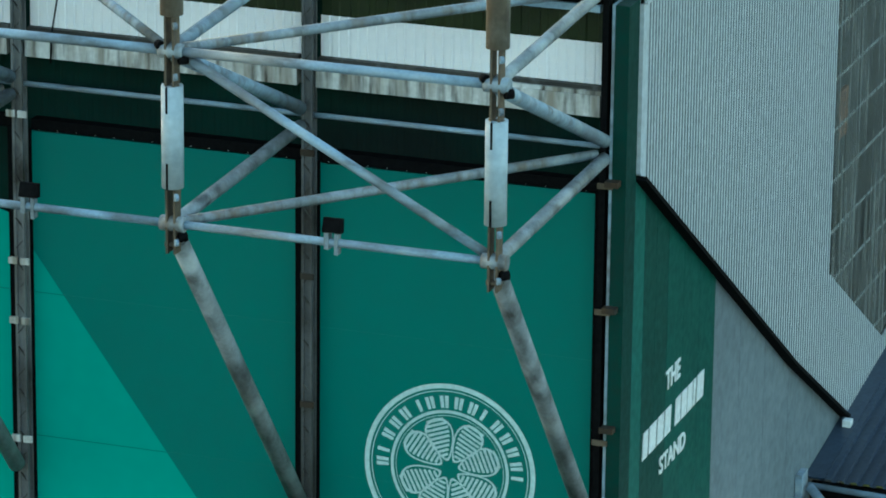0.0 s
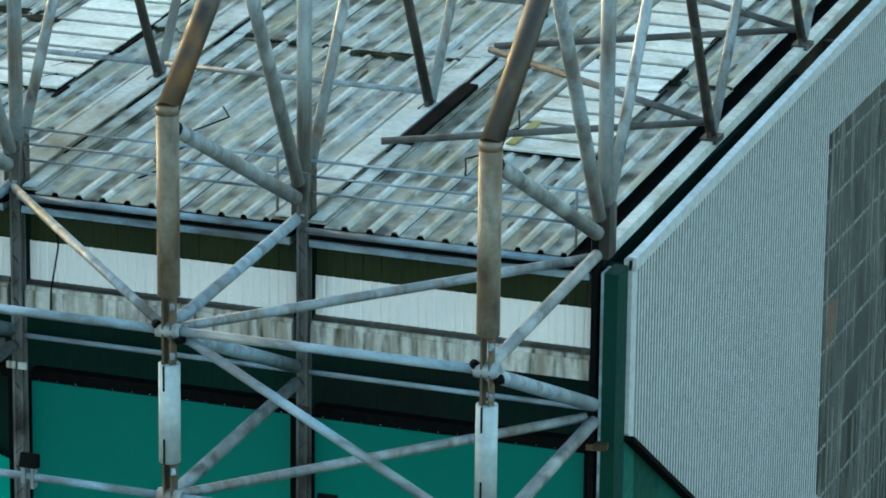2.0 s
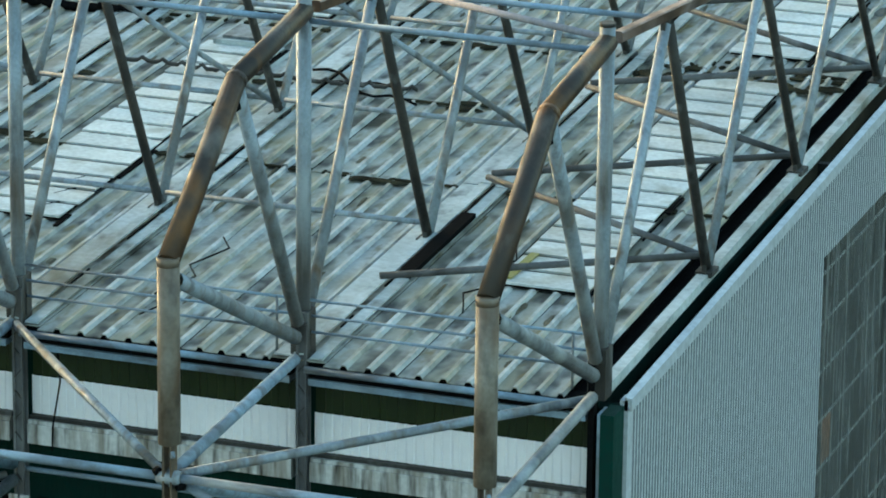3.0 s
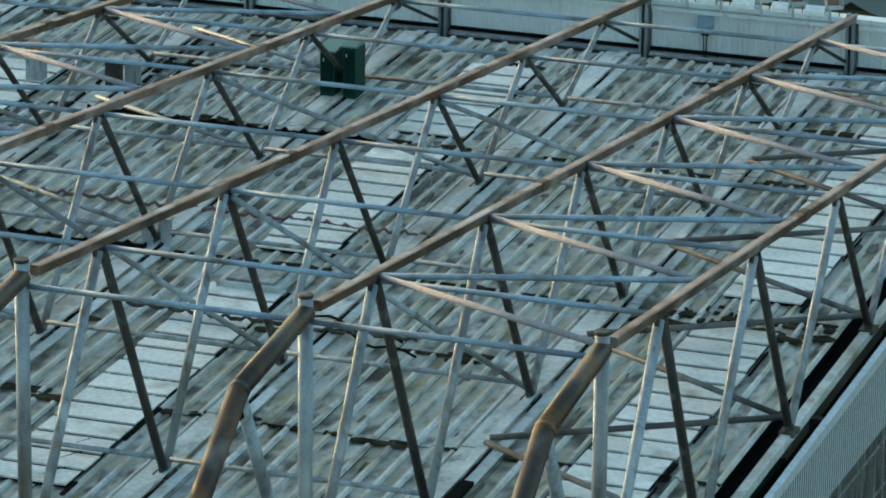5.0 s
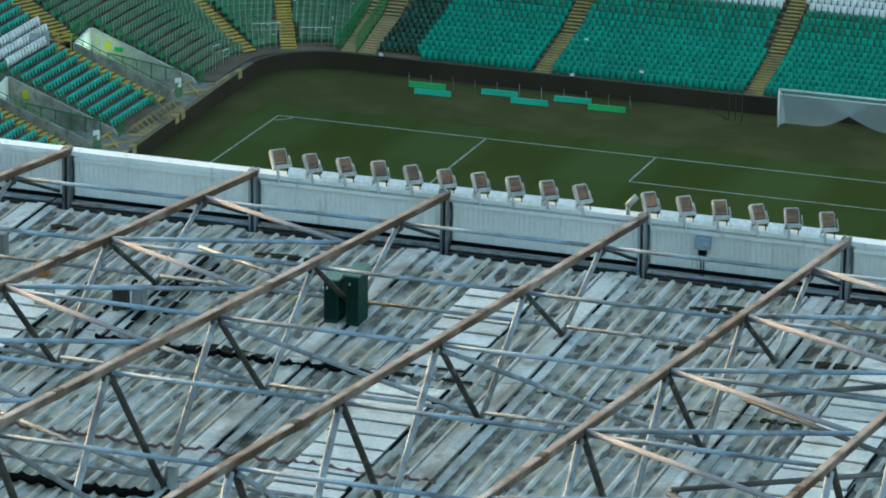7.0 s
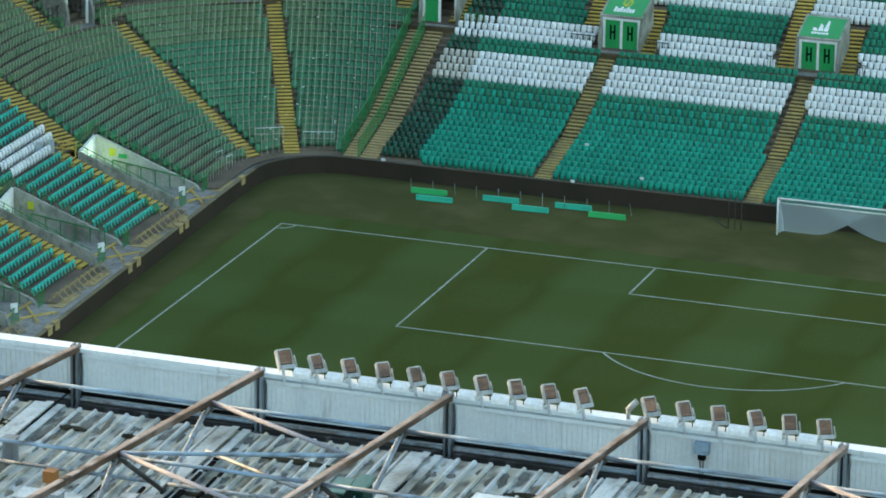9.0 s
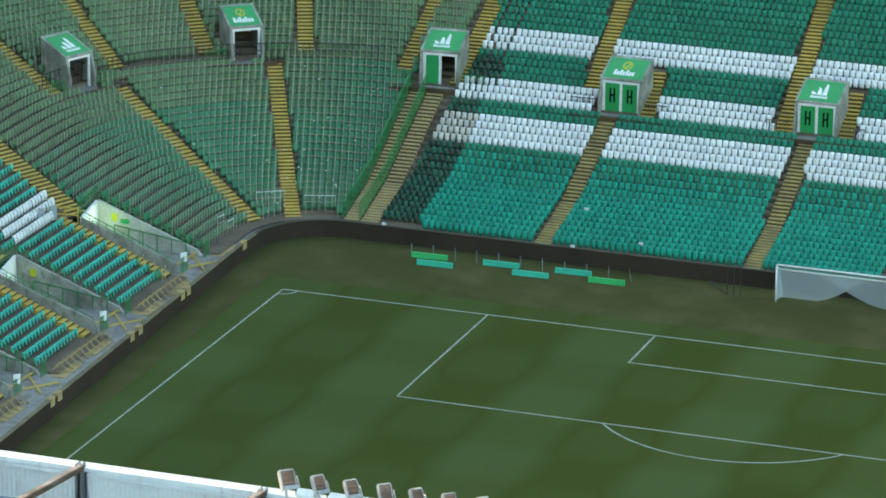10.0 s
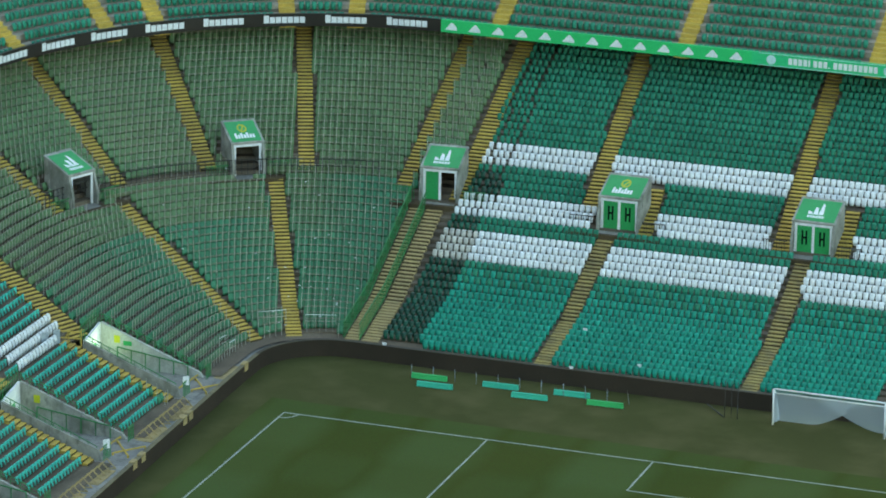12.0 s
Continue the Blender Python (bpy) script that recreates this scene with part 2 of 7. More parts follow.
STEP_WORN = mat("worn_yellow_step", (0.40, 0.30, 0.095), (0.27, 0.205, 0.075), 0.7, 0.7, 0.0, 0.2, 7, ((0.16, 0.13, 0.07), 0.38, 1.2, (1, 1, 1)))
STEP = mat("yellow_step_paint", (0.56, 0.385, 0.072), (0.42, 0.29, 0.06), 0.7, 0.7, 0.0, 0.2, 7)
RISER = mat("dark_riser", (0.09, 0.066, 0.036), (0.06, 0.045, 0.025), 0.6, 0.9, gloss=0.1)
SAND = mat("worn_tan_step", (0.42, 0.31, 0.135), (0.31, 0.235, 0.11), 0.7, 0.75, 0.0, 0.2, 7)
SEAT_G = mat("green_plastic_seat", (0.012, 0.212, 0.128), (0.010, 0.180, 0.108), 0.10, 0.4, 0.0, 0.0, 6, None, 0.16, island=True, gloss=0.15)
SEAT_C = mat("green_rail_seat", (0.046, 0.222, 0.118), (0.042, 0.180, 0.094), 0.08, 0.5, 0.0, 0.0, 6, ((0.10, 0.165, 0.08), 0.38, 0.10, (1, 1, 1)), 0.13, island=True, gloss=0.15)
SEAT_O = mat("dulled_olive_green_seat", (0.108, 0.218, 0.100), (0.096, 0.178, 0.082), 0.08, 0.5, 0.0, 0.0, 6, ((0.125, 0.18, 0.085), 0.40, 0.10, (1, 1, 1)), 0.15, island=True, gloss=0.15)
SEAT_N = mat("pale_teal_plastic_seat", (0.014, 0.45, 0.36), (0.012, 0.37, 0.295), 0.12, 0.4, 0.0, 0.0, 6, None, 0.2, island=True)
SEAT_T = mat("light_teal_seat", (0.0, 0.285, 0.196), (0.0, 0.244, 0.166), 0.12, 0.4, 0.0, 0.0, 6, None, 0.15, island=True, gloss=0.15)
SEAT_W = mat("white_plastic_seat", (0.78, 0.82, 0.82), (0.71, 0.75, 0.75), 0.2, 0.4, 0.0, 0.0, 6, None, 0.07, island=True)
SEAT_B = mat("stained_white_seat", (0.60, 0.60, 0.54), (0.48, 0.47, 0.41), 0.2, 0.4, 0.0, 0.0, 6, None, 0.14, island=True)
SEAT_K = mat("dark_green_plastic_seat", (0.001, 0.075, 0.045), (0.001, 0.045, 0.028), 0.2, 0.35, 0.0, 0.0, 6, None, 0.45, island=True, gloss=0.3)
RAIL = mat("grey_rail_steel", (0.44, 0.425, 0.35), (0.32, 0.31, 0.26), 0.5, 0.6, 0.0, 0.0)
RAIL_DIM = mat("darker_rail_steel", (0.25, 0.235, 0.17), (0.17, 0.16, 0.115), 0.5, 0.6, 0.0, 0.0)
GREEN_RAIL = mat("green_painted_rail", (0.025, 0.225, 0.068), (0.018, 0.165, 0.05), 0.8, 0.5, 0.0, 0.05)
SIGN_GREEN = mat("bright_green_sign", (0.01, 0.30, 0.085), (0.008, 0.26, 0.075), 0.5, 0.4, 0.0, 0.0)
SIGN_YELLOW = mat("yellow_sign_mark", (0.45, 0.45, 0.02), (0.40, 0.40, 0.02), 0.5, 0.4, 0.0, 0.0)
LED_GREEN = mat("green_display_board", (0.0, 0.52, 0.15), (0.0, 0.47, 0.135), 0.3, 0.4, 0.0, 0.0)
LED_TEAL = mat("teal_display_board", (0.0, 0.50, 0.19), (0.0, 0.46, 0.175), 0.3, 0.4, 0.0, 0.0)
NAVE = mat("black_display_board", (0.024, 0.020, 0.016), (0.018, 0.015, 0.012), 0.5, 0.4, 0.0, 0.0)
TIMBER = mat("brown_slatted_heat_sink", (0.27, 0.145, 0.085), (0.15, 0.08, 0.05), 1.4, 0.5, 0.1, 0.2, 9, ((0.08, 0.06, 0.055), 0.36, 1.5, (1, 1, 1)), 0.25)
LAMP_FRAME = mat("pale_lamp_housing", (0.42, 0.43, 0.42), (0.29, 0.30, 0.295), 2.0, 0.4, 0.1, 0.1)
TRACK = mat("black_perimeter_boarding", (0.044, 0.033, 0.023), (0.031, 0.024, 0.017), 0.3, 0.8, 0.0, 0.1, gloss=0.1)
TURF_EDGE = mat("worn_turf_surround", (0.070, 0.073, 0.027), (0.056, 0.060, 0.021), 0.12, 0.95, 0.0, 0.3, 14, ((0.088, 0.082, 0.036), 0.42, 0.22, (1, 1, 1)), gloss=0.0)
LINE = mat("worn_white_line", (0.36, 0.40, 0.34), (0.24, 0.275, 0.22), 0.9, 0.8, 0.0, 0.1, 5, gloss=0.1)
SHEER = bpy.data.materials.new("fine_white_netting")
SHEER.use_nodes = True
sn = SHEER.node_tree.nodes
st = sn.new("ShaderNodeBsdfTransparent")
sm = sn.new("ShaderNodeMixShader")
sm.inputs[0].default_value = 0.34
sn["Principled BSDF"].inputs["Base Color"].default_value = (0.66, 0.78, 0.86, 1)
sn["Principled BSDF"].inputs["Roughness"].default_value = 0.9
SHEER.node_tree.links.new(st.outputs[0], sm.inputs[1])
SHEER.node_tree.links.new(sn["Principled BSDF"].outputs[0], sm.inputs[2])
SHEER.node_tree.links.new(sm.outputs[0], sn["Material Output"].inputs["Surface"])
ASPHALT = mat("asphalt", (0.055, 0.055, 0.055), (0.04, 0.04, 0.04), 0.5, 0.85)


def turf():
    """Mown grass: bands along and across the pitch in two greens, with fine blades."""
    m = bpy.data.materials.new("mown_turf")
    m.use_nodes = True
    n, ln = m.node_tree.nodes, m.node_tree.links.new
    geo = n.new("ShaderNodeNewGeometry")
    sep = n.new("ShaderNodeSeparateXYZ")
    ln(geo.outputs["Position"], sep.inputs[0])

    def band(sock, period, shift):
        a = n.new("ShaderNodeMath")
        a.operation = "MULTIPLY_ADD"
        a.inputs[1].default_value, a.inputs[2].default_value = 2 * math.pi / period, shift
        ln(sock, a.inputs[0])
        s = n.new("ShaderNodeMath")
        s.operation = "SINE"
        ln(a.outputs[0], s.inputs[0])
        r = n.new("ShaderNodeMapRange")
        r.inputs["From Min"].default_value, r.inputs["From Max"].default_value = -0.5, 0.5
        ln(s.outputs[0], r.inputs["Value"])
        return r.outputs["Result"]

    bx, by = band(sep.outputs["X"], 10.9, 1.11), band(sep.outputs["Y"], 11.0, 0.3)
    x = n.new("ShaderNodeMath")
    x.operation = "MULTIPLY_ADD"
    x.inputs[1].default_value = -0.35
    ln(by, x.inputs[0]), ln(bx, x.inputs[2])
    ab = n.new("ShaderNodeMath")
    ab.operation = "ABSOLUTE"
    ab.use_clamp = True
    ln(x.outputs[0], ab.inputs[0])
    big = n.new("ShaderNodeTexNoise")
    big.inputs["Scale"].default_value = 0.09
    ln(geo.outputs["Position"], big.inputs["Vector"])
    fine = n.new("ShaderNodeTexNoise")
    fine.inputs["Scale"].default_value = 9.0
    fine.inputs["Detail"].default_value = 5.0
    ln(geo.outputs["Position"], fine.inputs["Vector"])
    k = n.new("ShaderNodeMix")
    k.data_type = "RGBA"
    k.inputs[6].default_value, k.inputs[7].default_value = (0.040, 0.059, 0.0155, 1), (0.057, 0.091, 0.032, 1)
    ln(ab.outputs[0], k.inputs[0])
    k2 = n.new("ShaderNodeMix")
    k2.data_type = "RGBA"
    k2.inputs[7].default_value = (0.066, 0.068, 0.018, 1)
    soft = n.new("ShaderNodeMath")
    soft.operation = "MULTIPLY"
    soft.inputs[1].default_value = 0.6
    ln(big.outputs["Fac"], soft.inputs[0])
    ln(soft.outputs[0], k2.inputs[0]), ln(k.outputs[2], k2.inputs[6])
    k3 = n.new("ShaderNodeMix")
    k3.data_type, k3.blend_type = "RGBA", "OVERLAY"
    k3.inputs[0].default_value = 0.25
    ln(k2.outputs[2], k3.inputs[6]), ln(fine.outputs["Color"], k3.inputs[7])
    b = n["Principled BSDF"]
    ln(k3.outputs[2], b.inputs["Base Color"])
    b.inputs["Roughness"].default_value = 0.95
    b.inputs["Specular IOR Level"].default_value = 0.0
    bp = n.new("ShaderNodeBump")
    bp.inputs["Strength"].default_value = 0.4
    ln(fine.outputs["Fac"], bp.inputs["Height"]), ln(bp.outputs["Normal"], b.inputs["Normal"])
    return m


TURF = turf()


# ---- mesh building ----
class Shape:
    """Collects vertices and faces of one mesh."""

    def __init__(self):
        self.v, self.f, self.smooth = [], [], []

    def face(self, pts, smooth=False):
        k = len(self.v)
        self.v += [tuple(p) for p in pts]
        self.f.append(tuple(range(k, k + len(pts))))
        self.smooth.append(smooth)
        return self

    def hexa(self, low, high):
        """A solid between two four-cornered outlines, low counter-clockwise from above."""
        k = len(self.v)
        self.v += [tuple(p) for p in low] + [tuple(p) for p in high]
        for q in ((3, 2, 1, 0), (4, 5, 6, 7), (0, 1, 5, 4), (1, 2, 6, 5), (2, 3, 7, 6), (3, 0, 4, 7)):
            self.f.append(tuple(k + i for i in q))
            self.smooth.append(False)
        return self

    def box(self, x0, y0, z0, x1, y1, z1):
        return self.hexa([(x0, y0, z0), (x1, y0, z0), (x1, y1, z0), (x0, y1, z0)], [(x0, y0, z1), (x1, y0, z1), (x1, y1, z1), (x0, y1, z1)])

    def slab(self, p, q, width, height, up=Vector((0, 0, 1))):
        """A bar of rectangular section from p to q."""
        p, q = Vector(p), Vector(q)
        d = (q - p).normalized()
        s = d.cross(up)
        s = (s if s.length > 1e-4 else Vector((1, 0, 0))).normalized() * width / 2
        h = s.cross(d).normalized() * height / 2
        return self.hexa([p - s - h, p + s - h, q + s - h, q - s - h], [p - s + h, p + s + h, q + s + h, q - s + h])

    def hollow_bar(self, p, q, width, height, c=0.03):
        """A square steel section with rounded corners, running along y."""
        k = len(self.v)
        w, h = width / 2, height / 2
        ring = [(-w + c, -h), (w - c, -h), (w, -h + c), (w, h - c), (w - c, h), (-w + c, h), (-w, h - c), (-w, -h + c)]
        for e in (p, q):
            self.v += [(e[0] + a, e[1], e[2] + b) for a, b in ring]
        for i in range(8):
            j = (i + 1) % 8
            self.f.append((k + j, k + i, k + 8 + i, k + 8 + j))
        self.f += [tuple(range(k, k + 8)), tuple(reversed(range(k + 8, k + 16)))]
        self.smooth += [False] * 10
        return self

    def strand(self, pts, r, sides=6):
        """One bent cord through the given points."""
        k, n = len(self.v), len(pts)
        pts = [Vector(p) for p in pts]
        for i, c in enumerate(pts):
            d = (pts[min(i + 1, n - 1)] - pts[max(i - 1, 0)]).normalized()
            a = d.cross(Vector((0.3, 0.2, 0.93))).normalized() if abs(d.z) < 0.8 else d.cross(Vector((0, 1, 0))).normalized()
            b = d.cross(a)
            for j in range(sides):
                w = 2 * math.pi * j / sides
                self.v.append(tuple(c + (a * math.cos(w) + b * math.sin(w)) * r))
        for i in range(n - 1):
            for j in range(sides):
                e = (j + 1) % sides
                self.f.append((k + sides * i + j, k + sides * i + e, k + sides * (i + 1) + e, k + sides * (i + 1) + j))
                self.smooth.append(True)
        self.f += [tuple(k + j for j in reversed(range(sides))), tuple(k + sides * (n - 1) + j for j in range(sides))]
        self.smooth += [False, False]
        return self

    def tube(self, p, q, r, sides=10, r2=None):
        p, q = Vector(p), Vector(q)
        d = (q - p).normalized()
        a = d.orthogonal().normalized()
        b = d.cross(a)
        k = len(self.v)
        for c, rr in ((p, r), (q, r2 or r)):
            for i in range(sides):
                w = 2 * math.pi * i / sides
                self.v.append(tuple(c + (a * math.cos(w) + b * math.sin(w)) * rr))
        for i in range(sides):
            j = (i + 1) % sides
            self.f.append((k + i, k + j, k + sides + j, k + sides + i))
            self.smooth.append(True)
        self.f += [tuple(k + i for i in reversed(range(sides))), tuple(k + sides + i for i in range(sides))]
        self.smooth += [False, False]
        return self

    def prism(self, outline, axis, lo, hi):
        """An outline in the plane across an axis ('x', 'y' or 'z'), thickened from lo to hi."""
        put = {"x": lambda u, v, w: (w, u, v), "y": lambda u, v, w: (u, w, v), "z": lambda u, v, w: (u, v, w)}[axis]
        n, k = len(outline), len(self.v)
        self.v += [put(u, v, lo) for u, v in outline] + [put(u, v, hi) for u, v in outline]
        self.f += [tuple(k + i for i in reversed(range(n))), tuple(k + n + i for i in range(n))]
        self.f += [(k + i, k + (i + 1) % n, k + n + (i + 1) % n, k + n + i) for i in range(n)]
        self.smooth += [False] * (n + 2)
        return self

    def add(self, other, m):
        k = len(self.v)
        self.v += [tuple(m @ Vector(p)) for p in other.v]
        self.f += [tuple(k + i for i in g) for g in other.f]
        self.smooth += other.smooth
        return self

    def mesh(self, name, material, second=None, chosen=()):
        me = bpy.data.meshes.new(name)
        me.from_pydata(self.v, [], self.f)
        me.polygons.foreach_set("use_smooth", self.smooth)
        me.materials.append(material)
        if second:
            me.materials.append(second)
            for i in chosen:
                me.polygons[i].material_index = 1
        bm = bmesh.new()
        bm.from_mesh(me)
        if len(bm.faces) < 60000:
            bmesh.ops.recalc_face_normals(bm, faces=bm.faces)
        bm.to_mesh(me)
        bm.free()
        return me


def part(name, shape, material, parent=None, label=""):
    ob = new(name, shape.mesh(name, material))
    ob.parent = parent
    return tagged(ob, label)


def thing(name, label, category, group="", kind="", at=(0, 0, 0)):
    ob = new(name)
    ob.location = at
    return tagged(ob, label, category, group, kind)


def solid(name, shape, material, label, category, group="", kind=""):
    return tagged(part(name, shape, material), label, category, group, kind)


def piece(name, me, parent, m=None):
    ob = new(name, me)
    ob.parent = parent
    if m is not None:
        ob.matrix_basis = m
    return ob


def ribbed(u0, u1, pitch, depth, top=0.45):
    """Trapezoid rib profile from u0 to u1: pairs of (u, height)."""
    out, n = [], max(1, round((u1 - u0) / pitch))
    p = (u1 - u0) / n
    for i in range(n):
        a = u0 + i * p
        out += [(a, 0), (a + p * (0.82 - top), 0), (a + p * (0.91 - top), depth), (a + p * 0.91, depth)]
    out.append((u1, 0))
    return out


# ---- ground ----
g = Shape()
g.face([(-2000, -2000, -0.35), (2000, -2000, -0.35), (2000, 2000, -0.35), (-2000, 2000, -0.35)])
solid("ground", g, ASPHALT, "dark asphalt ground round the stadium", "ground", kind="structure")

# ---- the near stand: plan ----
COLS = [74.75 - 6.84 * i for i in range(9)]  # truss and column lines, from the gable inwards
YB, YN, YF = -169.7, -177.0, -121.7          # back wall, outer frame, front parapet
XG = 75.2                                    # gable wall
ROOF_END = -124.0


def roof_z(y):
    return 32.65 + 0.0328 * (y - YB)


def chord_z(y):
    return 40.42 - 0.1053 * (y + 168.6)


TOP_Y = [-165.1, -157.35, -149.6, -141.8, -134.0, -126.4]
FOOT_Y = [-161.35, -153.55, -145.75, -137.95, -130.2]
XL = COLS[-1] - 6.84

# back wall: banner panels, deep green band, beam, white sheet, olive band, eaves
wall = thing("wall_back", "green panelled rear wall of the stand with banner bays", "wall", kind="structure")
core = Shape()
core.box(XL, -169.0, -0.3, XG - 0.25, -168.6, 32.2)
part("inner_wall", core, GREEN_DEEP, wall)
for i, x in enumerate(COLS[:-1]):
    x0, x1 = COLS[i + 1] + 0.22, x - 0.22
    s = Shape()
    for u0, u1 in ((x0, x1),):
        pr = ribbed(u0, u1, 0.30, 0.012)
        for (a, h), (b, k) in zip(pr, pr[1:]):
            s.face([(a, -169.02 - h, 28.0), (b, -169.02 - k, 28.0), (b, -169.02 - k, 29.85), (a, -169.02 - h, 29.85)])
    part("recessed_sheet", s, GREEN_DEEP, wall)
    s = Shape()
    pr = ribbed(x0, x1, 0.21, 0.022, 0.62)
    for (a, h), (b, k) in zip(pr, pr[1:]):
        s.face([(a, -169.30 - h, 30.42), (b, -169.30 - k, 30.42), (b, -169.30 - k, 31.34), (a, -169.30 - h, 31.34)])
    part("white_sheet", s, WHITE_SHEET, wall)
    s = Shape()
    pr = ribbed(x0, x1, 0.42, 0.03, 0.3)
    for (a, h), (b, k) in zip(pr, pr[1:]):
        s.face([(a, -169.24 - h, 31.34), (b, -169.24 - k, 31.34), (b, -169.24 - k, 32.35), (a, -169.24 - h, 32.35)])
    part("olive_sheet", s, OLIVE, wall)
    s = Shape().box(x0, -169.62, 29.80, x1, -169.1, 30.26)
    s.box(x0, -169.56, 30.26, x1, -169.1, 30.34)
    part("stained_beam", s, BEAM, wall)
    part("flashing", Shape().box(x0, -169.48, 30.34, x1, -169.1, 30.43), STEEL_DARK, wall)
    # black boxes stand for the dark gaps under the eaves
    part("gutter_slot", Shape().box(x0, -169.68, 32.43, x1, -169.2, 32.58), GAP_BLACK, wall)
    part("eaves_rail", Shape().tube((x0, -169.93, 32.53), (x1, -169.93, 32.53), 0.08), STEEL_PALE, wall)
    part("gutter_slot", Shape().box(x0, -169.66, 32.25, x1, -169.2, 32.429), GAP_BLACK, wall)
    part("eaves_channel", Shape().box(x0, -169.74, 32.10, x1, -169.2, 32.249), STEEL_PALE, wall)
    part("cable_pipe", Shape().tube((x0 - 0.1, -169.55, 29.16), (x1 + 0.1, -169.55, 29.16), 0.06), STEEL_PALE, wall)
    part("ledge", Shape().box(x0, -169.35, 28.06, x1, -169.03, 28.3), BLACK, wall)

# banners
line_z = lambda x: 25.19 - 1.378 * (x - 61.4)
for i, x in enumerate(COLS[:-1]):
    x0, x1 = COLS[i + 1] + 0.26, x - (0.32 if i else 0.34)
    b = thing("banner", "green printed banner with black edging laced to the rear wall", "banner", "wall banners")
    lo, hi, y = 0.4, 28.05, -169.42
    za, zb = line_z(x0), line_z(x1)
    if zb > hi:
        part("light_field", Shape().prism([(x0, lo), (x1, lo), (x1, hi), (x0, hi)], "y", y, y + 0.03), BANNER_LIGHT, b)
    elif za < hi - 0.2 and za > 12 and i == 1:
        xe = x1
        part("light_field", Shape().prism([(x0, lo), (xe, lo), (xe, zb), (x0, za)], "y", y, y + 0.03), BANNER_LIGHT, b)
        part("dark_field", Shape().prism([(x0, za), (xe, zb), (xe, hi), (x0, hi)], "y", y, y + 0.03), BANNER, b)
    elif i == 0:
        part("dark_field", Shape().prism([(x0, lo), (x1, lo), (x1, hi), (x0, hi)], "y", y, y + 0.03), BANNER, b)
    else:
        part("light_field", Shape().prism([(x0, lo), (x1, lo), (x1, min(zb, hi)), (x0, hi)], "y", y, y + 0.03), BANNER_LIGHT, b)
    for u0, u1 in ((x0 - 0.24, x0 - 0.002), (x1 + 0.002, x1 + (0.26 if i else 0.2))):
        part("edging", Shape().box(u0, y - 0.02, lo, u1, y + 0.03, hi + 0.05), BLACK, b)
    part("seam", Shape().box(x0, y - 0.006, 24.3, x1, y - 0.001, 24.32), SEAM, b)
    part("seam", Shape().box(x0, y - 0.006, 20.9, x1, y - 0.001, 20.92), SEAM, b)
    eye = Shape().tube((0, 0, 0), (0, -0.02, 0), 0.008, 6).mesh("eyelet", WHITE)
    for k in range(14):
        piece("eyelet", eye, b, pose(x0 + 0.2 + k * (x1 - x0 - 0.4) / 13, y - 0.03, hi + 0.06))
    if i == 0:
        cx, cz, yy = 71.21, 21.40, y - 0.012

        def ring(r0, r1, n=56):
            s = Shape()
            for k in range(n):
                a, c = 2 * math.pi * k / n, 2 * math.pi * (k + 1) / n
                s.face([(cx + r * math.sin(w), yy, cz + r * math.cos(w)) for r, w in ((r0, a), (r1, a), (r1, c), (r0, c))])
            return s

        for r0, r1 in ((1.87, 1.98), (1.80, 1.82), (1.30, 1.37), (1.24, 1.255)):
            part("crest_ring", ring(r0, r1), PRINT, b, "pale round crest ring printed on banner")
        for k in range(46):
            w = radians(-92 + k * 4.05)
            if k in (4, 5, 14, 15, 31, 32) or k % 3 == 2:
                continue
            s = Shape()
            for r0, r1, dw in ((1.42, 1.70, 0.026),):
                s.face([(cx + r * math.sin(w + e), yy, cz + r * math.cos(w + e)) for r, e in ((r0, -dw), (r1, -dw), (r1, dw), (r0, dw))])
            part("crest_bar", s, PRINT, b)
        for q in range(4):
            for side in (-1, 1):
                axis = radians(-37 + 88 * q + side * 19.5)
                s, n = Shape(), 26
                for k in range(n):
                    for e0, e1 in ((0.88, 1.0),):
                        pts = []
                        for e, kk in ((e0, k), (e1, k), (e1, k + 1), (e0, k + 1)):
                            w = 2 * math.pi * kk / n
                            u, v = 0.70 + 0.50 * e * math.cos(w), 0.30 * e * math.sin(w) * (1 + 0.5 * math.cos(w)) + side * 0.015
                            pts.append((cx + u * math.sin(axis) + v * math.cos(axis), yy - 0.002 * (side + 1), cz + u * math.cos(axis) - v * math.sin(axis)))
                        s.face(pts)
                for k in range(-4, 5):
                    u, half = 0.74 + 0.1 * k, 0.235 * math.sqrt(max(0, 1 - (k / 5.0) ** 2)) * (1 + 0.11 * k)
                    pts = [(cx + a * math.sin(axis) + c * math.cos(axis), yy - 0.008 - 0.004 * side, cz + a * math.cos(axis) - c * math.sin(axis)) for a, c in ((u - 0.03, -half), (u + 0.03, -half), (u + 0.05, half), (u - 0.01, half))]
                    s.face(pts)
                part("crest_leaf", s, PRINT, b)

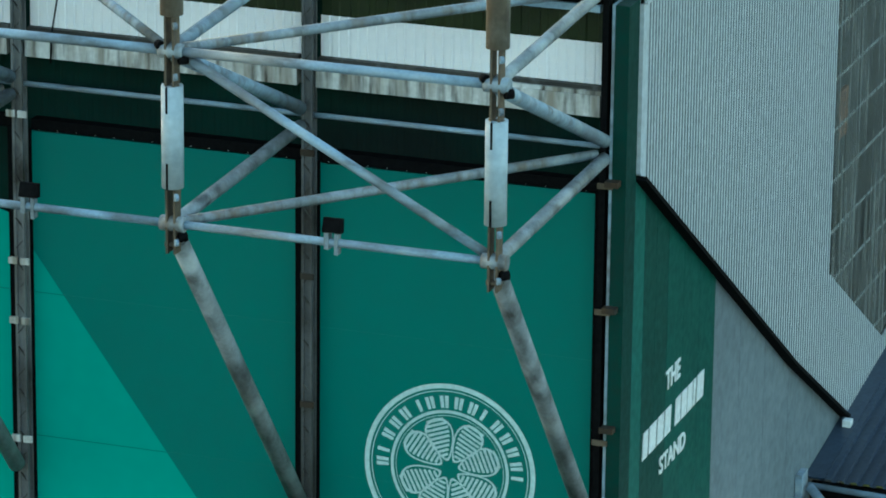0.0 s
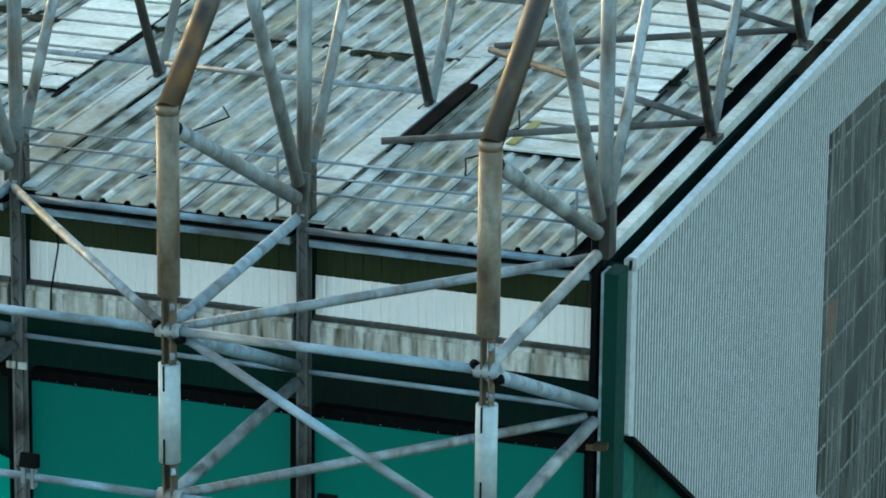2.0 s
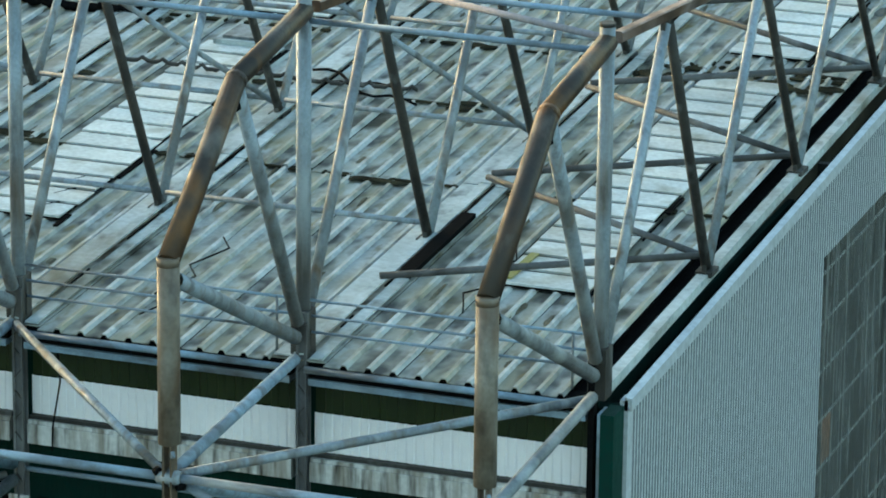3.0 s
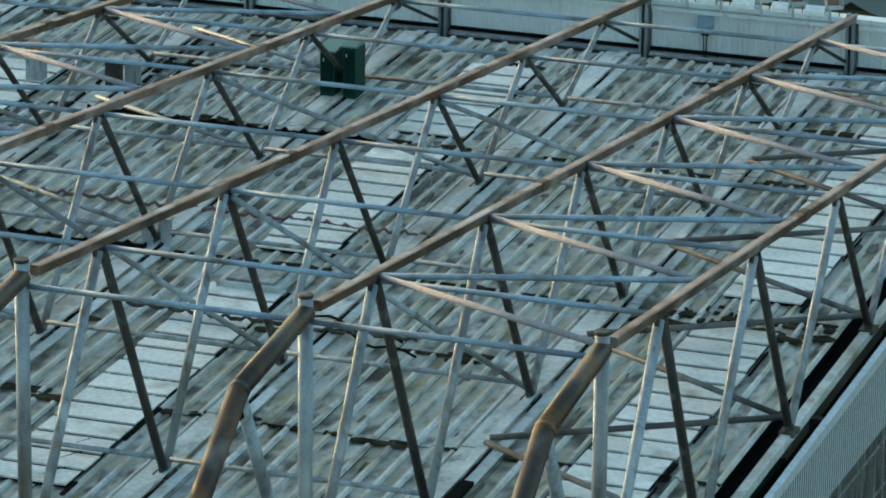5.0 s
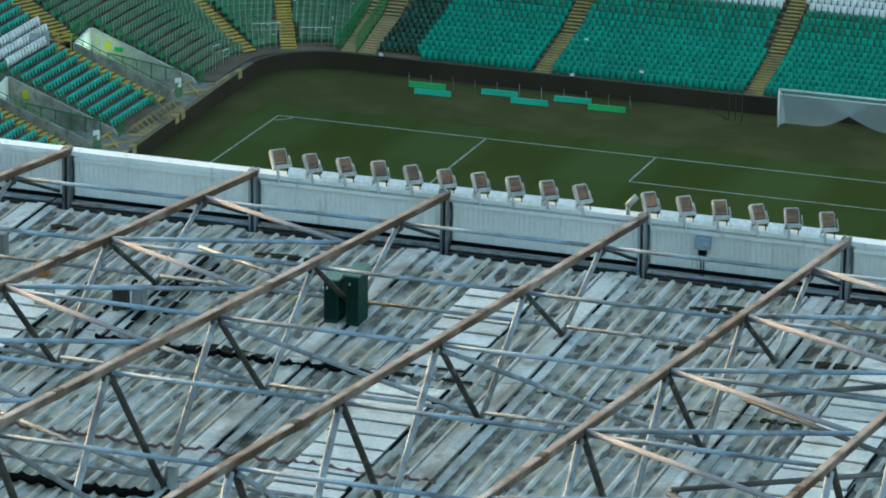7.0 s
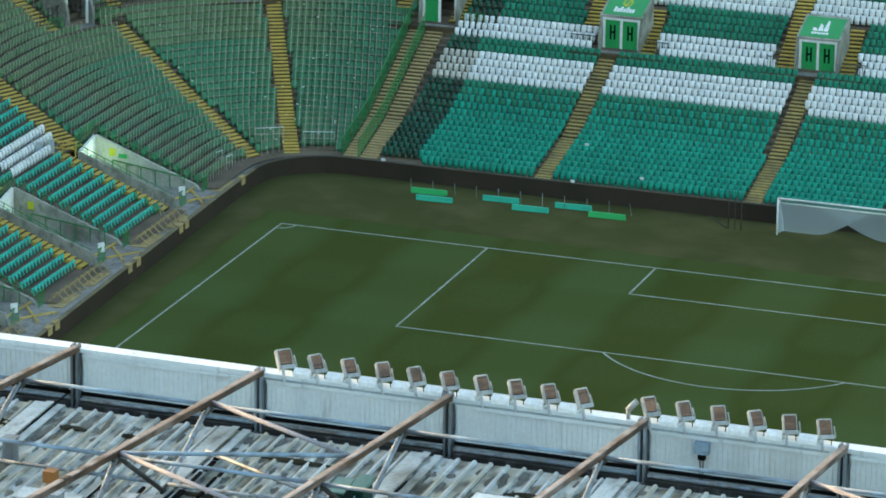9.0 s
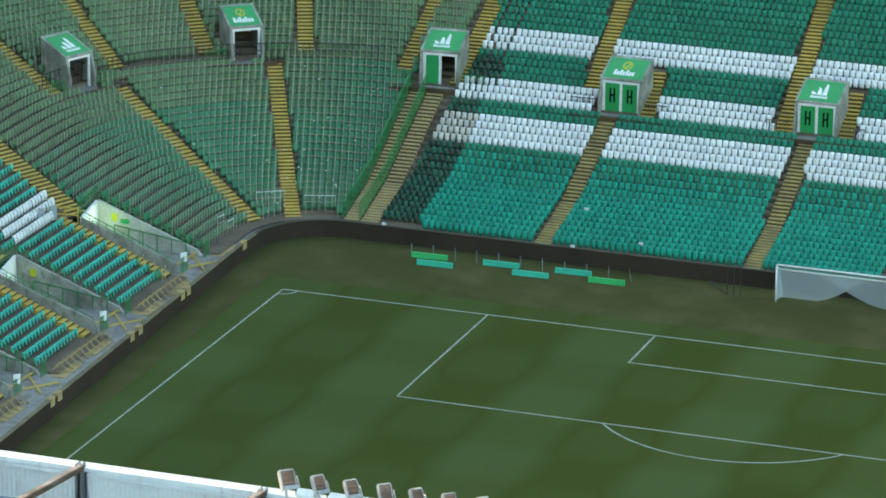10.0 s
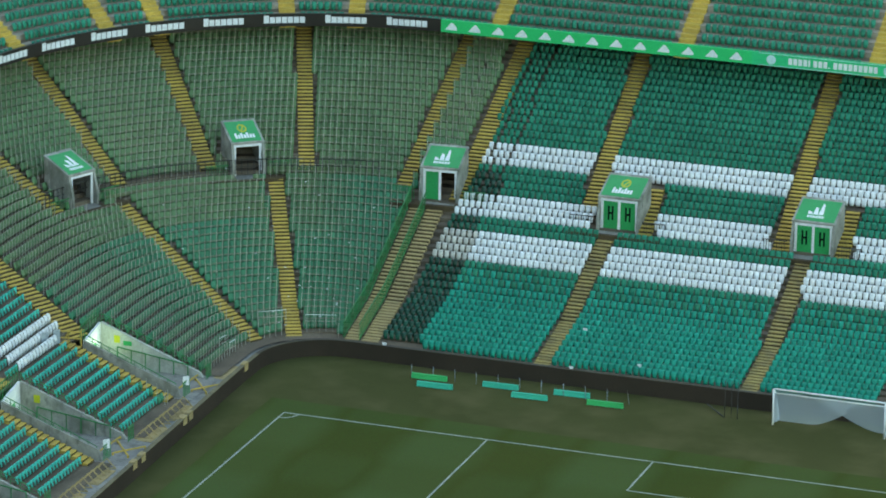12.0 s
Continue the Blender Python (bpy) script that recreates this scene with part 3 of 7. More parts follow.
# columns of the back wall
for x in COLS:
    c = thing("steel_column", "weathered grey steel column between the banner bays", "column", "rear wall columns")
    if x > 74:
        s = Shape().box(x - 0.16, -169.75, -0.3, x - 0.03, -169.5, 33.5)
    else:
        xc = x + 0.085
        s = Shape().box(xc - 0.13, -169.74, -0.3, xc + 0.115, -169.70, 33.5)
        s.box(xc - 0.13, -169.53, -0.3, xc + 0.115, -169.48, 33.5)
        s.box(xc - 0.02, -169.70, -0.3, xc + 0.02, -169.53, 33.5)
        for dx in (-0.1, 0.085):
            s.box(xc + dx - 0.03, -169.78, -0.3, xc + dx + 0.03, -169.74, 33.5)
    # the gable-end shaft is black, standing in for the dark gap there
    part("shaft", s, BLACK if x > 74 else COLUMN, c)
    if x < 74:
        lace = Shape()
        for k in range(46):
            z, e = 10.0 + 0.5 * k, 1 if k % 2 else -1
            lace.slab((xc - 0.085, -169.752, z - 0.1 * e), (xc + 0.085, -169.752, z + 0.1 * e), 0.018, 0.06, Vector((0, 1, 0)))
        part("lacing", lace, STEEL_DARK, c, "dark lacing bars of the column")
    for z in (17.5, 20.85, 23.65, 25.05, 28.45) if x < 65 else (17.5, 20.0, 22.55, 25.5, 28.3):
        if x < 65:
            for dx in (-0.06, 0.22):
                part("cleat", Shape().box(x + dx - 0.1, -169.85, z, x + dx + 0.1, -169.781, z + 0.15), BEAM, c)
        elif x < 74:
            part("cleat", Shape().box(x - 0.05, -169.83, z, x + 0.27, -169.781, z + 0.14), RUST, c)
        else:
            part("cleat", Shape().box(x - 0.18, -169.83, z, x + 0.16, -169.781, z + 0.12), PLATE, c)

# ---- outer tubular frame on the back wall ----
def pin_plates(x, z0, z1, y=YN):
    s = Shape()
    for dx in (-0.085, 0.085):
        s.box(x + dx - 0.022, y - 0.15, z0, x + dx + 0.022, y + 0.15, z1)
    for z in (z0 + 0.16, z1 - 0.16):
        s.tube((x - 0.16, y - 0.02, z), (x + 0.16, y - 0.02, z), 0.06, 8)
    return s


NU, NL = 32.45, 28.85
for i, x in enumerate(COLS[:7]):
    f = thing("facade_frame", "rusty and grey tubular steel frame pinned to a rear column", "steel frame", "rear frames")
    sl = part("sleeve", Shape().tube((x, YN, 29.62), (x, YN, 31.74), 0.225, 20), SLEEVE, f, "pale grey sleeve tube")
    for z in (29.62, 31.2):
        part("slot", Shape().box(x - 0.05, YN - 0.24, z, x - 0.01, YN - 0.19, z + 0.54), BLACK, sl)
    for z, dx in ((32.55, -0.30), (32.3, 0.32), (28.6, 0.28)):
        part("open_end", Shape().tube((x + dx, YN + 0.02, z), (x + dx * 0.6, YN - 0.1, z), 0.10, 10), BLACK, f)
    part("pin_plate", pin_plates(x, 31.55, 33.45), PLATE, f)
    part("pin_plate", pin_plates(x, 28.25, 29.8), PLATE, f)
    for z in (31.95, 33.0, 28.5, 29.45):
        part("pin", Shape().tube((x + 0.10, YN - 0.17, z), (x + 0.16, YN - 0.12, z), 0.075, 10), STEEL_PALE, f)
    part("post_tube", Shape().tube((x, YN, 33.2), (x, YN, 37.12), 0.235, 14), POST, f, "grey-brown rust-streaked post tube")
    part("collar", Shape().tube((x, YN, 37.02), (x, YN, 37.2), 0.24, 14), POST, f)
    part("bent_tube", Shape().tube((x, YN, 37.1), (x, -173.35, 39.98), 0.235, 14), RUST, f, "brown rust-stained tube")
    part("bent_tube", Shape().tube((x, -173.35, 39.98), (x, -169.45, 40.5), 0.225, 14), RUST, f)
    part("collar", Shape().tube((x, -173.42, 39.93), (x, -173.28, 39.985), 0.243, 14), RUST, f)
    part("hanger", Shape().box(x - 0.05, -173.42, 39.3, x + 0.05, -173.1, 39.78), BLACK, f)
    part("node", Shape().tube((x - 0.26, YN, NU), (x + 0.26, YN, NU), 0.16, 12), STEEL, f)
    part("node", Shape().tube((x - 0.26, YN, NL), (x + 0.26, YN, NL), 0.16, 12), STEEL, f)
    part("raking_leg", Shape().tube((x, -176.75, 28.45), (x, -169.95, 20.35), 0.195, 14), STEEL_WORN, f)
    part("tie", Shape().tube((x, YN + 0.05, NU + 0.05), (x, -169.95, 32.75), 0.135), STEEL_PALE if i else STEEL_WORN, f)
    part("tie", Shape().tube((x, YN + 0.1, NU - 0.1), (x, -169.95, 29.4), 0.15), STEEL_PALE, f)
    part("tie", Shape().tube((x, YN + 0.1, NL), (x, -169.95, 29.0), 0.145), STEEL_WORN, f)
    part("tie", Shape().tube((x, YN + 0.1, 36.75), (x, -169.95, 33.25), 0.165), STEEL if i else STEEL_WORN, f)
    part("tie_end", Shape().tube((x, YN + 0.12, 36.72), (x, YN + 0.36, 36.6), 0.18), BLACK, f)
    part("tie", Shape().tube((x, -173.25, 39.75), (x, -169.8, 33.55), 0.155), STEEL, f)
for i, x in enumerate(COLS[:6]):
    x0 = COLS[i + 1]
    f = thing("frame_bracing", "pale grey tubular bracing between rear frames", "steel bracing", "rear bracing")
    part("rail", Shape().tube((x0 + 0.2, YN, NU), (x - 0.2, YN, NU), 0.10), STEEL_PALE, f)
    part("rail", Shape().tube((x0 + 0.2, YN, NL), (x - 0.2, YN, NL), 0.085), STEEL_PALE, f)
    if i % 2 == 0:
        part("diagonal", Shape().tube((x0 + 0.2, YN + 0.1, NU - 0.1), (x - 0.2, YN + 0.1, NL + 0.1), 0.10), STEEL_PALE, f)
        part("diagonal", Shape().tube((x0 + 0.2, YN + 0.1, NU + 0.06), (x - 0.15, -169.98, 32.68), 0.105), STEEL, f)
        part("diagonal", Shape().tube((x0 + 0.2, YN + 0.1, NL + 0.05), (x - 0.15, -169.98, 29.1), 0.105), STEEL, f)
    else:
        part("diagonal", Shape().tube((x0 + 0.15, -169.98, 32.75), (x - 0.2, YN + 0.1, NU + 0.06), 0.10), STEEL, f)
for x in (71.35, 64.75):
    fl = thing("small_floodlight", "small black floodlight clamped on a pale rail", "floodlight", "rail floodlights")
    s = Shape().hexa([(x - 0.2, YN - 0.12, 29.08), (x + 0.2, YN - 0.12, 29.08), (x + 0.2, YN + 0.08, 29.05), (x - 0.2, YN + 0.08, 29.05)],
                     [(x - 0.2, YN - 0.02, 29.36), (x + 0.2, YN - 0.02, 29.36), (x + 0.2, YN + 0.1, 29.34), (x - 0.2, YN + 0.1, 29.34)])
    part("housing", s, BLACK, fl)
    part("clamp", Shape().box(x - 0.16, YN - 0.1, 28.72, x - 0.06, YN + 0.1, 29.06), STEEL, fl)
    part("clamp", Shape().box(x + 0.06, YN - 0.1, 28.62, x + 0.13, YN + 0.1, 29.06), STEEL, fl)

# ---- gable wall ----
gable = thing("wall_gable", "gable wall of ribbed grey cladding over green and grey panels", "wall", kind="structure")
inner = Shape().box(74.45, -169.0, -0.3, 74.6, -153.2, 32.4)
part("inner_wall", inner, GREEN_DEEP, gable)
cop = lambda y: 32.42 + 0.0328 * (y - YB)
rake = [(-168.95, 28.4), (-162.3, 24.15), (-155.8, 20.0), (-150.2, 16.75), (-122.0, 20.5)]


def rake_z(y):
    for (a, za), (b, zb) in zip(rake, rake[1:]):
        if a <= y <= b:
            return za + (zb - za) * (y - a) / (b - a)
    return rake[-1][1]


OPEN_Y, OPEN_T = -152.55, 30.75
open_low = lambda y: max(21.3 - 0.60 * (y - OPEN_Y), rake_z(y) + 0.6)


def gable_strip(y0, y1, lo, hi, x, pitch, depth):
    s = Shape()
    s.pans = []
    n = round((y1 - y0) / pitch)
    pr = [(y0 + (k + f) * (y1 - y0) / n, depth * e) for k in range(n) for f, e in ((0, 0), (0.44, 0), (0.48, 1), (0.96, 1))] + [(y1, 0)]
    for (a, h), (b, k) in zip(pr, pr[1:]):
        # webs and pans get the darker tone that stands for groove shade
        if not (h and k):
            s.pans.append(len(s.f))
        s.face([(x + h, a, lo(a)), (x + k, b, lo(b)), (x + k, b, hi(b)), (x + h, a, hi(a))])
    return s


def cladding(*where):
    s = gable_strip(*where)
    return piece("cladding", s.mesh("cladding", CLAD, PAN_SHADE, s.pans), gable)


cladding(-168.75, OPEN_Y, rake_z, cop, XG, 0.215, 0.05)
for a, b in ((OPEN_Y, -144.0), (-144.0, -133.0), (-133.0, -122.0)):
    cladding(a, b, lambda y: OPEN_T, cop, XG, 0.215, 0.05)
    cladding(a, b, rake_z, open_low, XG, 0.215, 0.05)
    part("clear_sheet", gable_strip(a + 0.01, b, lambda y: open_low(y) - 0.05, lambda y: OPEN_T + 0.05, XG - 0.06, 0.15, 0.03), POLY, gable, "dirty clear ribbed plastic sheet")
for k in range(10):
    z = 18.07 + 1.33 * k
    part("girt", Shape().box(XG - 0.16, -153.2, z, XG - 0.13, -122.0, z + 0.06), WHITE, gable)
# dark colour stands in for the unlit interior behind the clear sheet
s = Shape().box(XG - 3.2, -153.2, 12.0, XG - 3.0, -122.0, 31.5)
part("inner_wall", s, mat("dark_interior_wall", (0.085, 0.088, 0.083), (0.03, 0.033, 0.031), 0.35, 0.8, 0.0, 0.2, 5, ((0.02, 0.025, 0.02), 0.45, 0.4, (1, 1, 0.4))), gable)
part("inner_floor", Shape().box(XG - 3.2, -153.2, 14.0, XG - 0.6, -122.0, 14.2), TERRACE, gable)
for y in (-150.5, -143.0, -135.0):
    part("inner_post", Shape().box(XG - 0.7, y - 0.12, 14.2, XG - 0.4, y + 0.12, 32.6), STEEL_DARK, gable)
part("inner_panel", Shape().box(XG - 1.5, -147.2, 22.9, XG - 1.4, -145.6, 24.2), mat("dull_orange_panel", (0.55, 0.24, 0.12), (0.40, 0.17, 0.09), 0.6, 0.6), gable)

part("corner_trim", Shape().prism([(-169.0, 28.47), (-168.62, 28.21), (-168.62, 32.42), (-169.0, 32.42)], "x", XG - 0.12, XG + 0.065), CLAD, gable, "smooth pale corner trim")
s = Shape()
s.hexa([(XG - 0.02, -169.0, 32.18), (XG + 0.15, -169.0, 32.18), (XG + 0.15, -121.9, cop(-121.9) - 0.24), (XG - 0.02, -121.9, cop(-121.9) - 0.24)],
       [(XG - 0.02, -169.0, 32.5), (XG + 0.15, -169.0, 32.47), (XG + 0.15, -121.9, cop(-121.9) + 0.05), (XG - 0.02, -121.9, cop(-121.9) + 0.08)])
part("coping", s, CLAD, gable, "pale metal coping")

# black strip drawn for the unlit gap beside the coping
part("gutter", Shape().slab((XG - 0.30, -168.9, 31.85), (XG - 0.30, -122.5, cop(-122.5) - 0.6), 0.5, 0.06), GAP_BLACK, gable)
s = Shape()
for (a, za), (b, zb) in zip(rake[:3], rake[1:4]):
    s.slab((XG + 0.04, a, za - 0.04), (XG + 0.04, b, zb - 0.04), 0.10, 0.30, Vector((1, 0, 0)))
part("dark_flashing", s, BLACK, gable)
YD = -162.45
pan = lambda y0, y1, n: [(y0 + (y1 - y0) * k / n, y0 + (y1 - y0) * (k + 1) / n) for k in range(n)]
# three greens put the panels' uneven reflections into their colour
for a, b, m in ((-168.95, -168.12, GREEN_SHEEN), (-168.12, -167.2, GREEN_WALL), (-167.2, -166.27, GREEN_WALL), (-166.27, -165.0, GREEN_MID), (-165.0, -163.75, GREEN_MID), (-163.75, YD, GREEN_MID)):
    s = Shape().prism([(a + 0.005, 0), (b - 0.005, 0), (b - 0.005, rake_z(b) - 0.02), (a + 0.005, rake_z(a) - 0.02)], "x", XG - 0.25, XG - 0.06)
    part("green_panel", s, m, gable)
for a, b in pan(YD, -153.4, 4):
    s = Shape().prism([(a + 0.01, 0), (b - 0.01, 0), (b - 0.01, rake_z(b) - 0.02), (a + 0.01, rake_z(a) - 0.02)], "x", XG - 0.25, XG - 0.07)
    part("grey_panel", s, GREY_PANEL, gable)
s = Shape().prism([(-153.4, 0), (-150.2, 0), (-150.2, 16.7), (-153.4, rake_z(-153.4) - 0.02)], "x", XG - 0.25, XG - 0.07)
part("grey_panel", s, GREY_PANEL, gable)
part("pilaster", Shape().box(XG - 0.33, -169.75, -0.3, XG - 0.02, -169.02, 32.3), GREEN_DARK, gable, "dark green corner pilaster")
part("pilaster_edge", Shape().box(XG - 0.40, -169.73, -0.3, XG - 0.331, -169.2, 32.3), STEEL_PALE, gable)
for z in (28.4, 25.6, 22.9):
    part("bracket", Shape().box(XG - 0.42, -170.0, z, XG - 0.12, -169.78, z + 0.12), RUST, gable)


def letters(text, y0, y1, z0, z1):
    """Flat letters on the gable between y0 and y1, as a mesh."""
    cu = bpy.data.curves.new("letters", "FONT")
    cu.body, cu.extrude, cu.offset = text, 0.01, 0.022
    tmp = new("letters", cu)
    me = bpy.data.meshes.new_from_object(tmp)
    bpy.data.objects.remove(tmp)
    xs, zs = [v.co.x for v in me.vertices], [v.co.y for v in me.vertices]
    for v in me.vertices:
        u, w, d = v.co
        v.co = (XG - 0.045 + d, y0 + (u - min(xs)) / (max(xs) - min(xs)) * (y1 - y0), z0 + (w - min(zs)) / (max(zs) - min(zs)) * (z1 - z0))
    me.materials.clear()
    me.materials.append(WHITE)
    return me


sign = thing("stand_sign", "white sign lettering mounted on the dark green gable", "sign")
piece("word", letters("THE", -166.3, -165.2, 22.68, 23.14), sign)
piece("word", letters("STAND", -166.65, -164.65, 20.82, 21.24), sign)
for a, w in ((-168.0, 0.36), (-167.52, 0.50), (-166.92, 0.46), (-166.36, 0.46), (-165.55, 0.38), (-165.08, 0.40), (-164.6, 0.36), (-164.16, 0.18), (-163.86, 0.52)):
    part("sign_bar", Shape().hexa([(XG - 0.05, a, 21.62), (XG - 0.03, a, 21.62), (XG - 0.03, a + w, 21.62), (XG - 0.05, a + w, 21.62)], [(XG - 0.05, a + 0.06, 22.24), (XG - 0.03, a + 0.06, 22.24), (XG - 0.03, a + w + 0.05, 22.24), (XG - 0.05, a + w + 0.05, 22.24)]), WHITE, sign)

# ---- low dark roof beside the gable ----
low = thing("low_roof", "dark blue ribbed metal roof beside the gable", "roof", kind="structure")
lz = lambda y: 16.25 + 0.135 * (y + 153.9)
for k in range(5):
    x0, x1 = XG + 0.3 + k * 3.0, XG + 0.3 + (k + 1) * 3.0
    s = Shape()
    pr = ribbed(x0, x1, 0.33, 0.07)
    for (a, h), (b, q) in zip(pr, pr[1:]):
        s.face([(a, -153.8, lz(-153.8) + h), (b, -153.8, lz(-153.8) + q), (b, -118.0, lz(-118.0) + q), (a, -118.0, lz(-118.0) + h)])
    part("roof_sheet", s, NAVY, low)
part("side_flashing", Shape().slab((XG + 0.2, -153.8, lz(-153.8) + 0.06), (XG + 0.2, -118.0, lz(-118.0) + 0.06), 0.5, 0.05), NAVY, low)
part("gutter", Shape().box(XG + 0.1, -154.5, 15.57, 91.0, -153.86, 15.75), BLACK, low)
part("eaves_fascia", Shape().box(XG + 0.1, -153.85, 15.5, 91.0, -153.6, 16.2), BLACK, low)
part("eaves_wall", Shape().box(XG + 0.1, -154.3, -0.3, 91.0, -154.0, 15.5), WHITE_SHEET, low)
part("eaves_cap", Shape().box(XG + 0.15, -154.52, 15.44, 91.0, -154.3, 15.56), WHITE, low)
part("pipe", Shape().tube((XG + 0.2, -154.4, 16.35), (82.0, -154.4, 16.1), 0.08), STEEL_PALE, low)
part("pipe", Shape().tube((XG + 0.25, -154.5, 16.35), (79.0, -155.9, 13.4), 0.12), STEEL_PALE, low)
part("end_plate", Shape().box(XG - 0.05, -154.75, 15.5, XG + 0.12, -154.2, 16.7), STEEL_PALE, low)
part("vent_cap", Shape().box(XG + 0.14, -151.0, 16.72, XG + 0.36, -150.75, 16.9), WHITE, low)

# ---- roof ----
roof = thing("roof", "weathered ribbed metal roof with pale rooflight strips", "roof", kind="structure")
s = Shape()
s.hexa([(XL, -169.2, 32.2), (74.0, -169.2, 32.2), (74.0, ROOF_END - 0.3, roof_z(ROOF_END) - 0.45), (XL, ROOF_END - 0.3, roof_z(ROOF_END) - 0.45)],
       [(XL, -169.2, 32.45), (74.0, -169.2, 32.45), (74.0, ROOF_END - 0.3, roof_z(ROOF_END) - 0.2), (XL, ROOF_END - 0.3, roof_z(ROOF_END) - 0.2)])
part("roof_deck", s, GAP_BLACK, roof)
LAPS = [-169.75, -157.3, -146.0, -134.6, ROOF_END]
STRIPS = {0: [(-163.8, -147.2), (-144.6, -129.6)], 2: [(-163.0, -148.6), (-145.2, -136.0), (-134.0, -126.6)], 4: [(-164.0, -152.3), (-147.0, -131.3)], 6: [(-160.0, -135.0)]}


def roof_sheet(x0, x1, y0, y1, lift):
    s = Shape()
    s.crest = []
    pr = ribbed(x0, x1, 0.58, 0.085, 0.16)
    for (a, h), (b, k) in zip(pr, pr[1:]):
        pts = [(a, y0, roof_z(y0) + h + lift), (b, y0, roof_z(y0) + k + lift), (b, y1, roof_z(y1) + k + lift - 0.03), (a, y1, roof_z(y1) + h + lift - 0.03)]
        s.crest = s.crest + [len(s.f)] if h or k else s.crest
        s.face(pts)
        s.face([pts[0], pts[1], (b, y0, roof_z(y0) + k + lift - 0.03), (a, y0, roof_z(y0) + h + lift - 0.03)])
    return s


rng = random.Random(4)
MOSS = mat("dark_moss", (0.05, 0.047, 0.03), (0.018, 0.017, 0.012), 1.5, 0.95, gloss=0.0)
for i in range(len(COLS)):
    xr = COLS[i] - 0.62 if i else 74.1
    xl = (COLS[i + 1] if i + 1 < len(COLS) else XL) + 0.62
    mid, half = (xr + xl) / 2 + {0: 0.2, 2: 0.42}.get(i, 0.0), 1.1
    for a, b in zip(LAPS, LAPS[1:]):
        edges = [xl, xl + 0.58 * 3, xl + 0.58 * 6, xr]
        for x0, x1 in zip(edges, edges[1:]):
            j = rng.uniform(-0.012, 0.012)
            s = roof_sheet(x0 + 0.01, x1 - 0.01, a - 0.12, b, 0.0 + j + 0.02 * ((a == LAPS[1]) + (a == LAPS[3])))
            # rib faces take the paler of the two sheet colours
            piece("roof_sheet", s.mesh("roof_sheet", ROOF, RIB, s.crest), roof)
            # dark strips along each lap, for moss and the lap's shadow line
            if a > LAPS[0]:
                u = x0 + rng.uniform(0, 0.5)
                while u < x1 - 0.3:
                    w = rng.uniform(0.25, 0.9)
                    s = Shape().slab((u, a - 0.15, roof_z(a) + 0.035), (min(u + w, x1), a - 0.15, roof_z(a) + 0.035), rng.uniform(0.08, 0.3), 0.05)
                    part("moss_clump", s, MOSS, roof)
                    u += w + rng.uniform(0.1, 0.8)
    for sy0, sy1 in STRIPS.get(i, ()):
        y = sy0
        while y < sy1:
            dx = rng.uniform(-0.04, 0.04)
            x0, x1 = mid - half + dx, mid + half + dx
            s = Shape().hexa([(x0, y, roof_z(y) + 0.10), (x1, y, roof_z(y) + 0.10), (x1, y + 0.94, roof_z(y + 0.94) + 0.10), (x0, y + 0.94, roof_z(y + 0.94) + 0.10)],
                             [(x0, y, roof_z(y) + 0.15), (x1, y, roof_z(y) + 0.15), (x1, y + 0.93, roof_z(y + 0.94) + 0.125), (x0, y + 0.93, roof_z(y + 0.94) + 0.125)])
            part("rooflight_sheet", s, SKYLIGHT, roof)
            y += 1.06
        part("rooflight_well", Shape().slab((mid, sy0, roof_z(sy0) + 0.07), (mid, sy1, roof_z(sy1) + 0.07), 2 * half - 0.04, 0.05), GAP_BLACK, roof)
        y = sy0 - 0.5
        while y < sy1:
            e = y + rng.uniform(0.8, 3.2)
            part("rooflight_edge", Shape().slab((mid + half + 0.1, y, roof_z(y) + 0.08), (mid + half + 0.1, e, roof_z(e) + 0.08), rng.uniform(0.04, 0.12), 0.05), GAP_BLACK, roof)
            y = e + rng.uniform(0.3, 3.5)
for i, x in enumerate(COLS[1:], 1):
    for dx, w, h in ((-0.36, 0.40, 0.10), (0.02, 0.26, 0.16), (0.42, 0.30, 0.09)):
        for a, b in zip(LAPS, LAPS[1:]):
            part("flashing_strip", Shape().slab((x + dx, a, roof_z(a) + h), (x + dx, b - 0.02, roof_z(b) + h - 0.02), w, 0.04), FLASH, roof)
    for a, b in zip(LAPS, LAPS[1:]):
        part("flashing_bed", Shape().slab((x, a, roof_z(a) + 0.02), (x, b - 0.02, roof_z(b) + 0.0), 1.26, 0.03), ROOF, roof)
    # open valley slots are drawn as black strips laid on the flashing
    if i == 4:
        for dx, y0, y1, w in ((0.62, -134.2, -126.6, 0.3), (1.25, -133.6, -127.6, 0.2), (-0.62, -135.5, -130.0, 0.24), (0.1, -146.0, -139.0, 0.3)):
            y = y0
            while y < y1:
                e, u = min(y1, y + rng.uniform(0.35, 1.3)), x + dx - 0.15 * (y - y0) / (y1 - y0) + rng.uniform(-0.05, 0.05)
                part("valley_slot", Shape().slab((u, y, roof_z(y) + 0.135), (u - 0.03, e, roof_z(e) + 0.135), w * rng.uniform(0.3, 0.85), 0.06), GAP_BLACK, roof)
                y = e + rng.uniform(0.05, 0.4)
    y = -168.5 + rng.uniform(0, 3)
    while y < -126.0:
        e = y + rng.uniform(0.6, 4.0)
        part("valley_slot", Shape().slab((x + 0.215, y, roof_z(y) + 0.10), (x + 0.215, e, roof_z(e) + 0.10), rng.uniform(0.03, 0.06), 0.03), GAP_BLACK, roof)
        y = e + rng.uniform(0.5, 4.0)


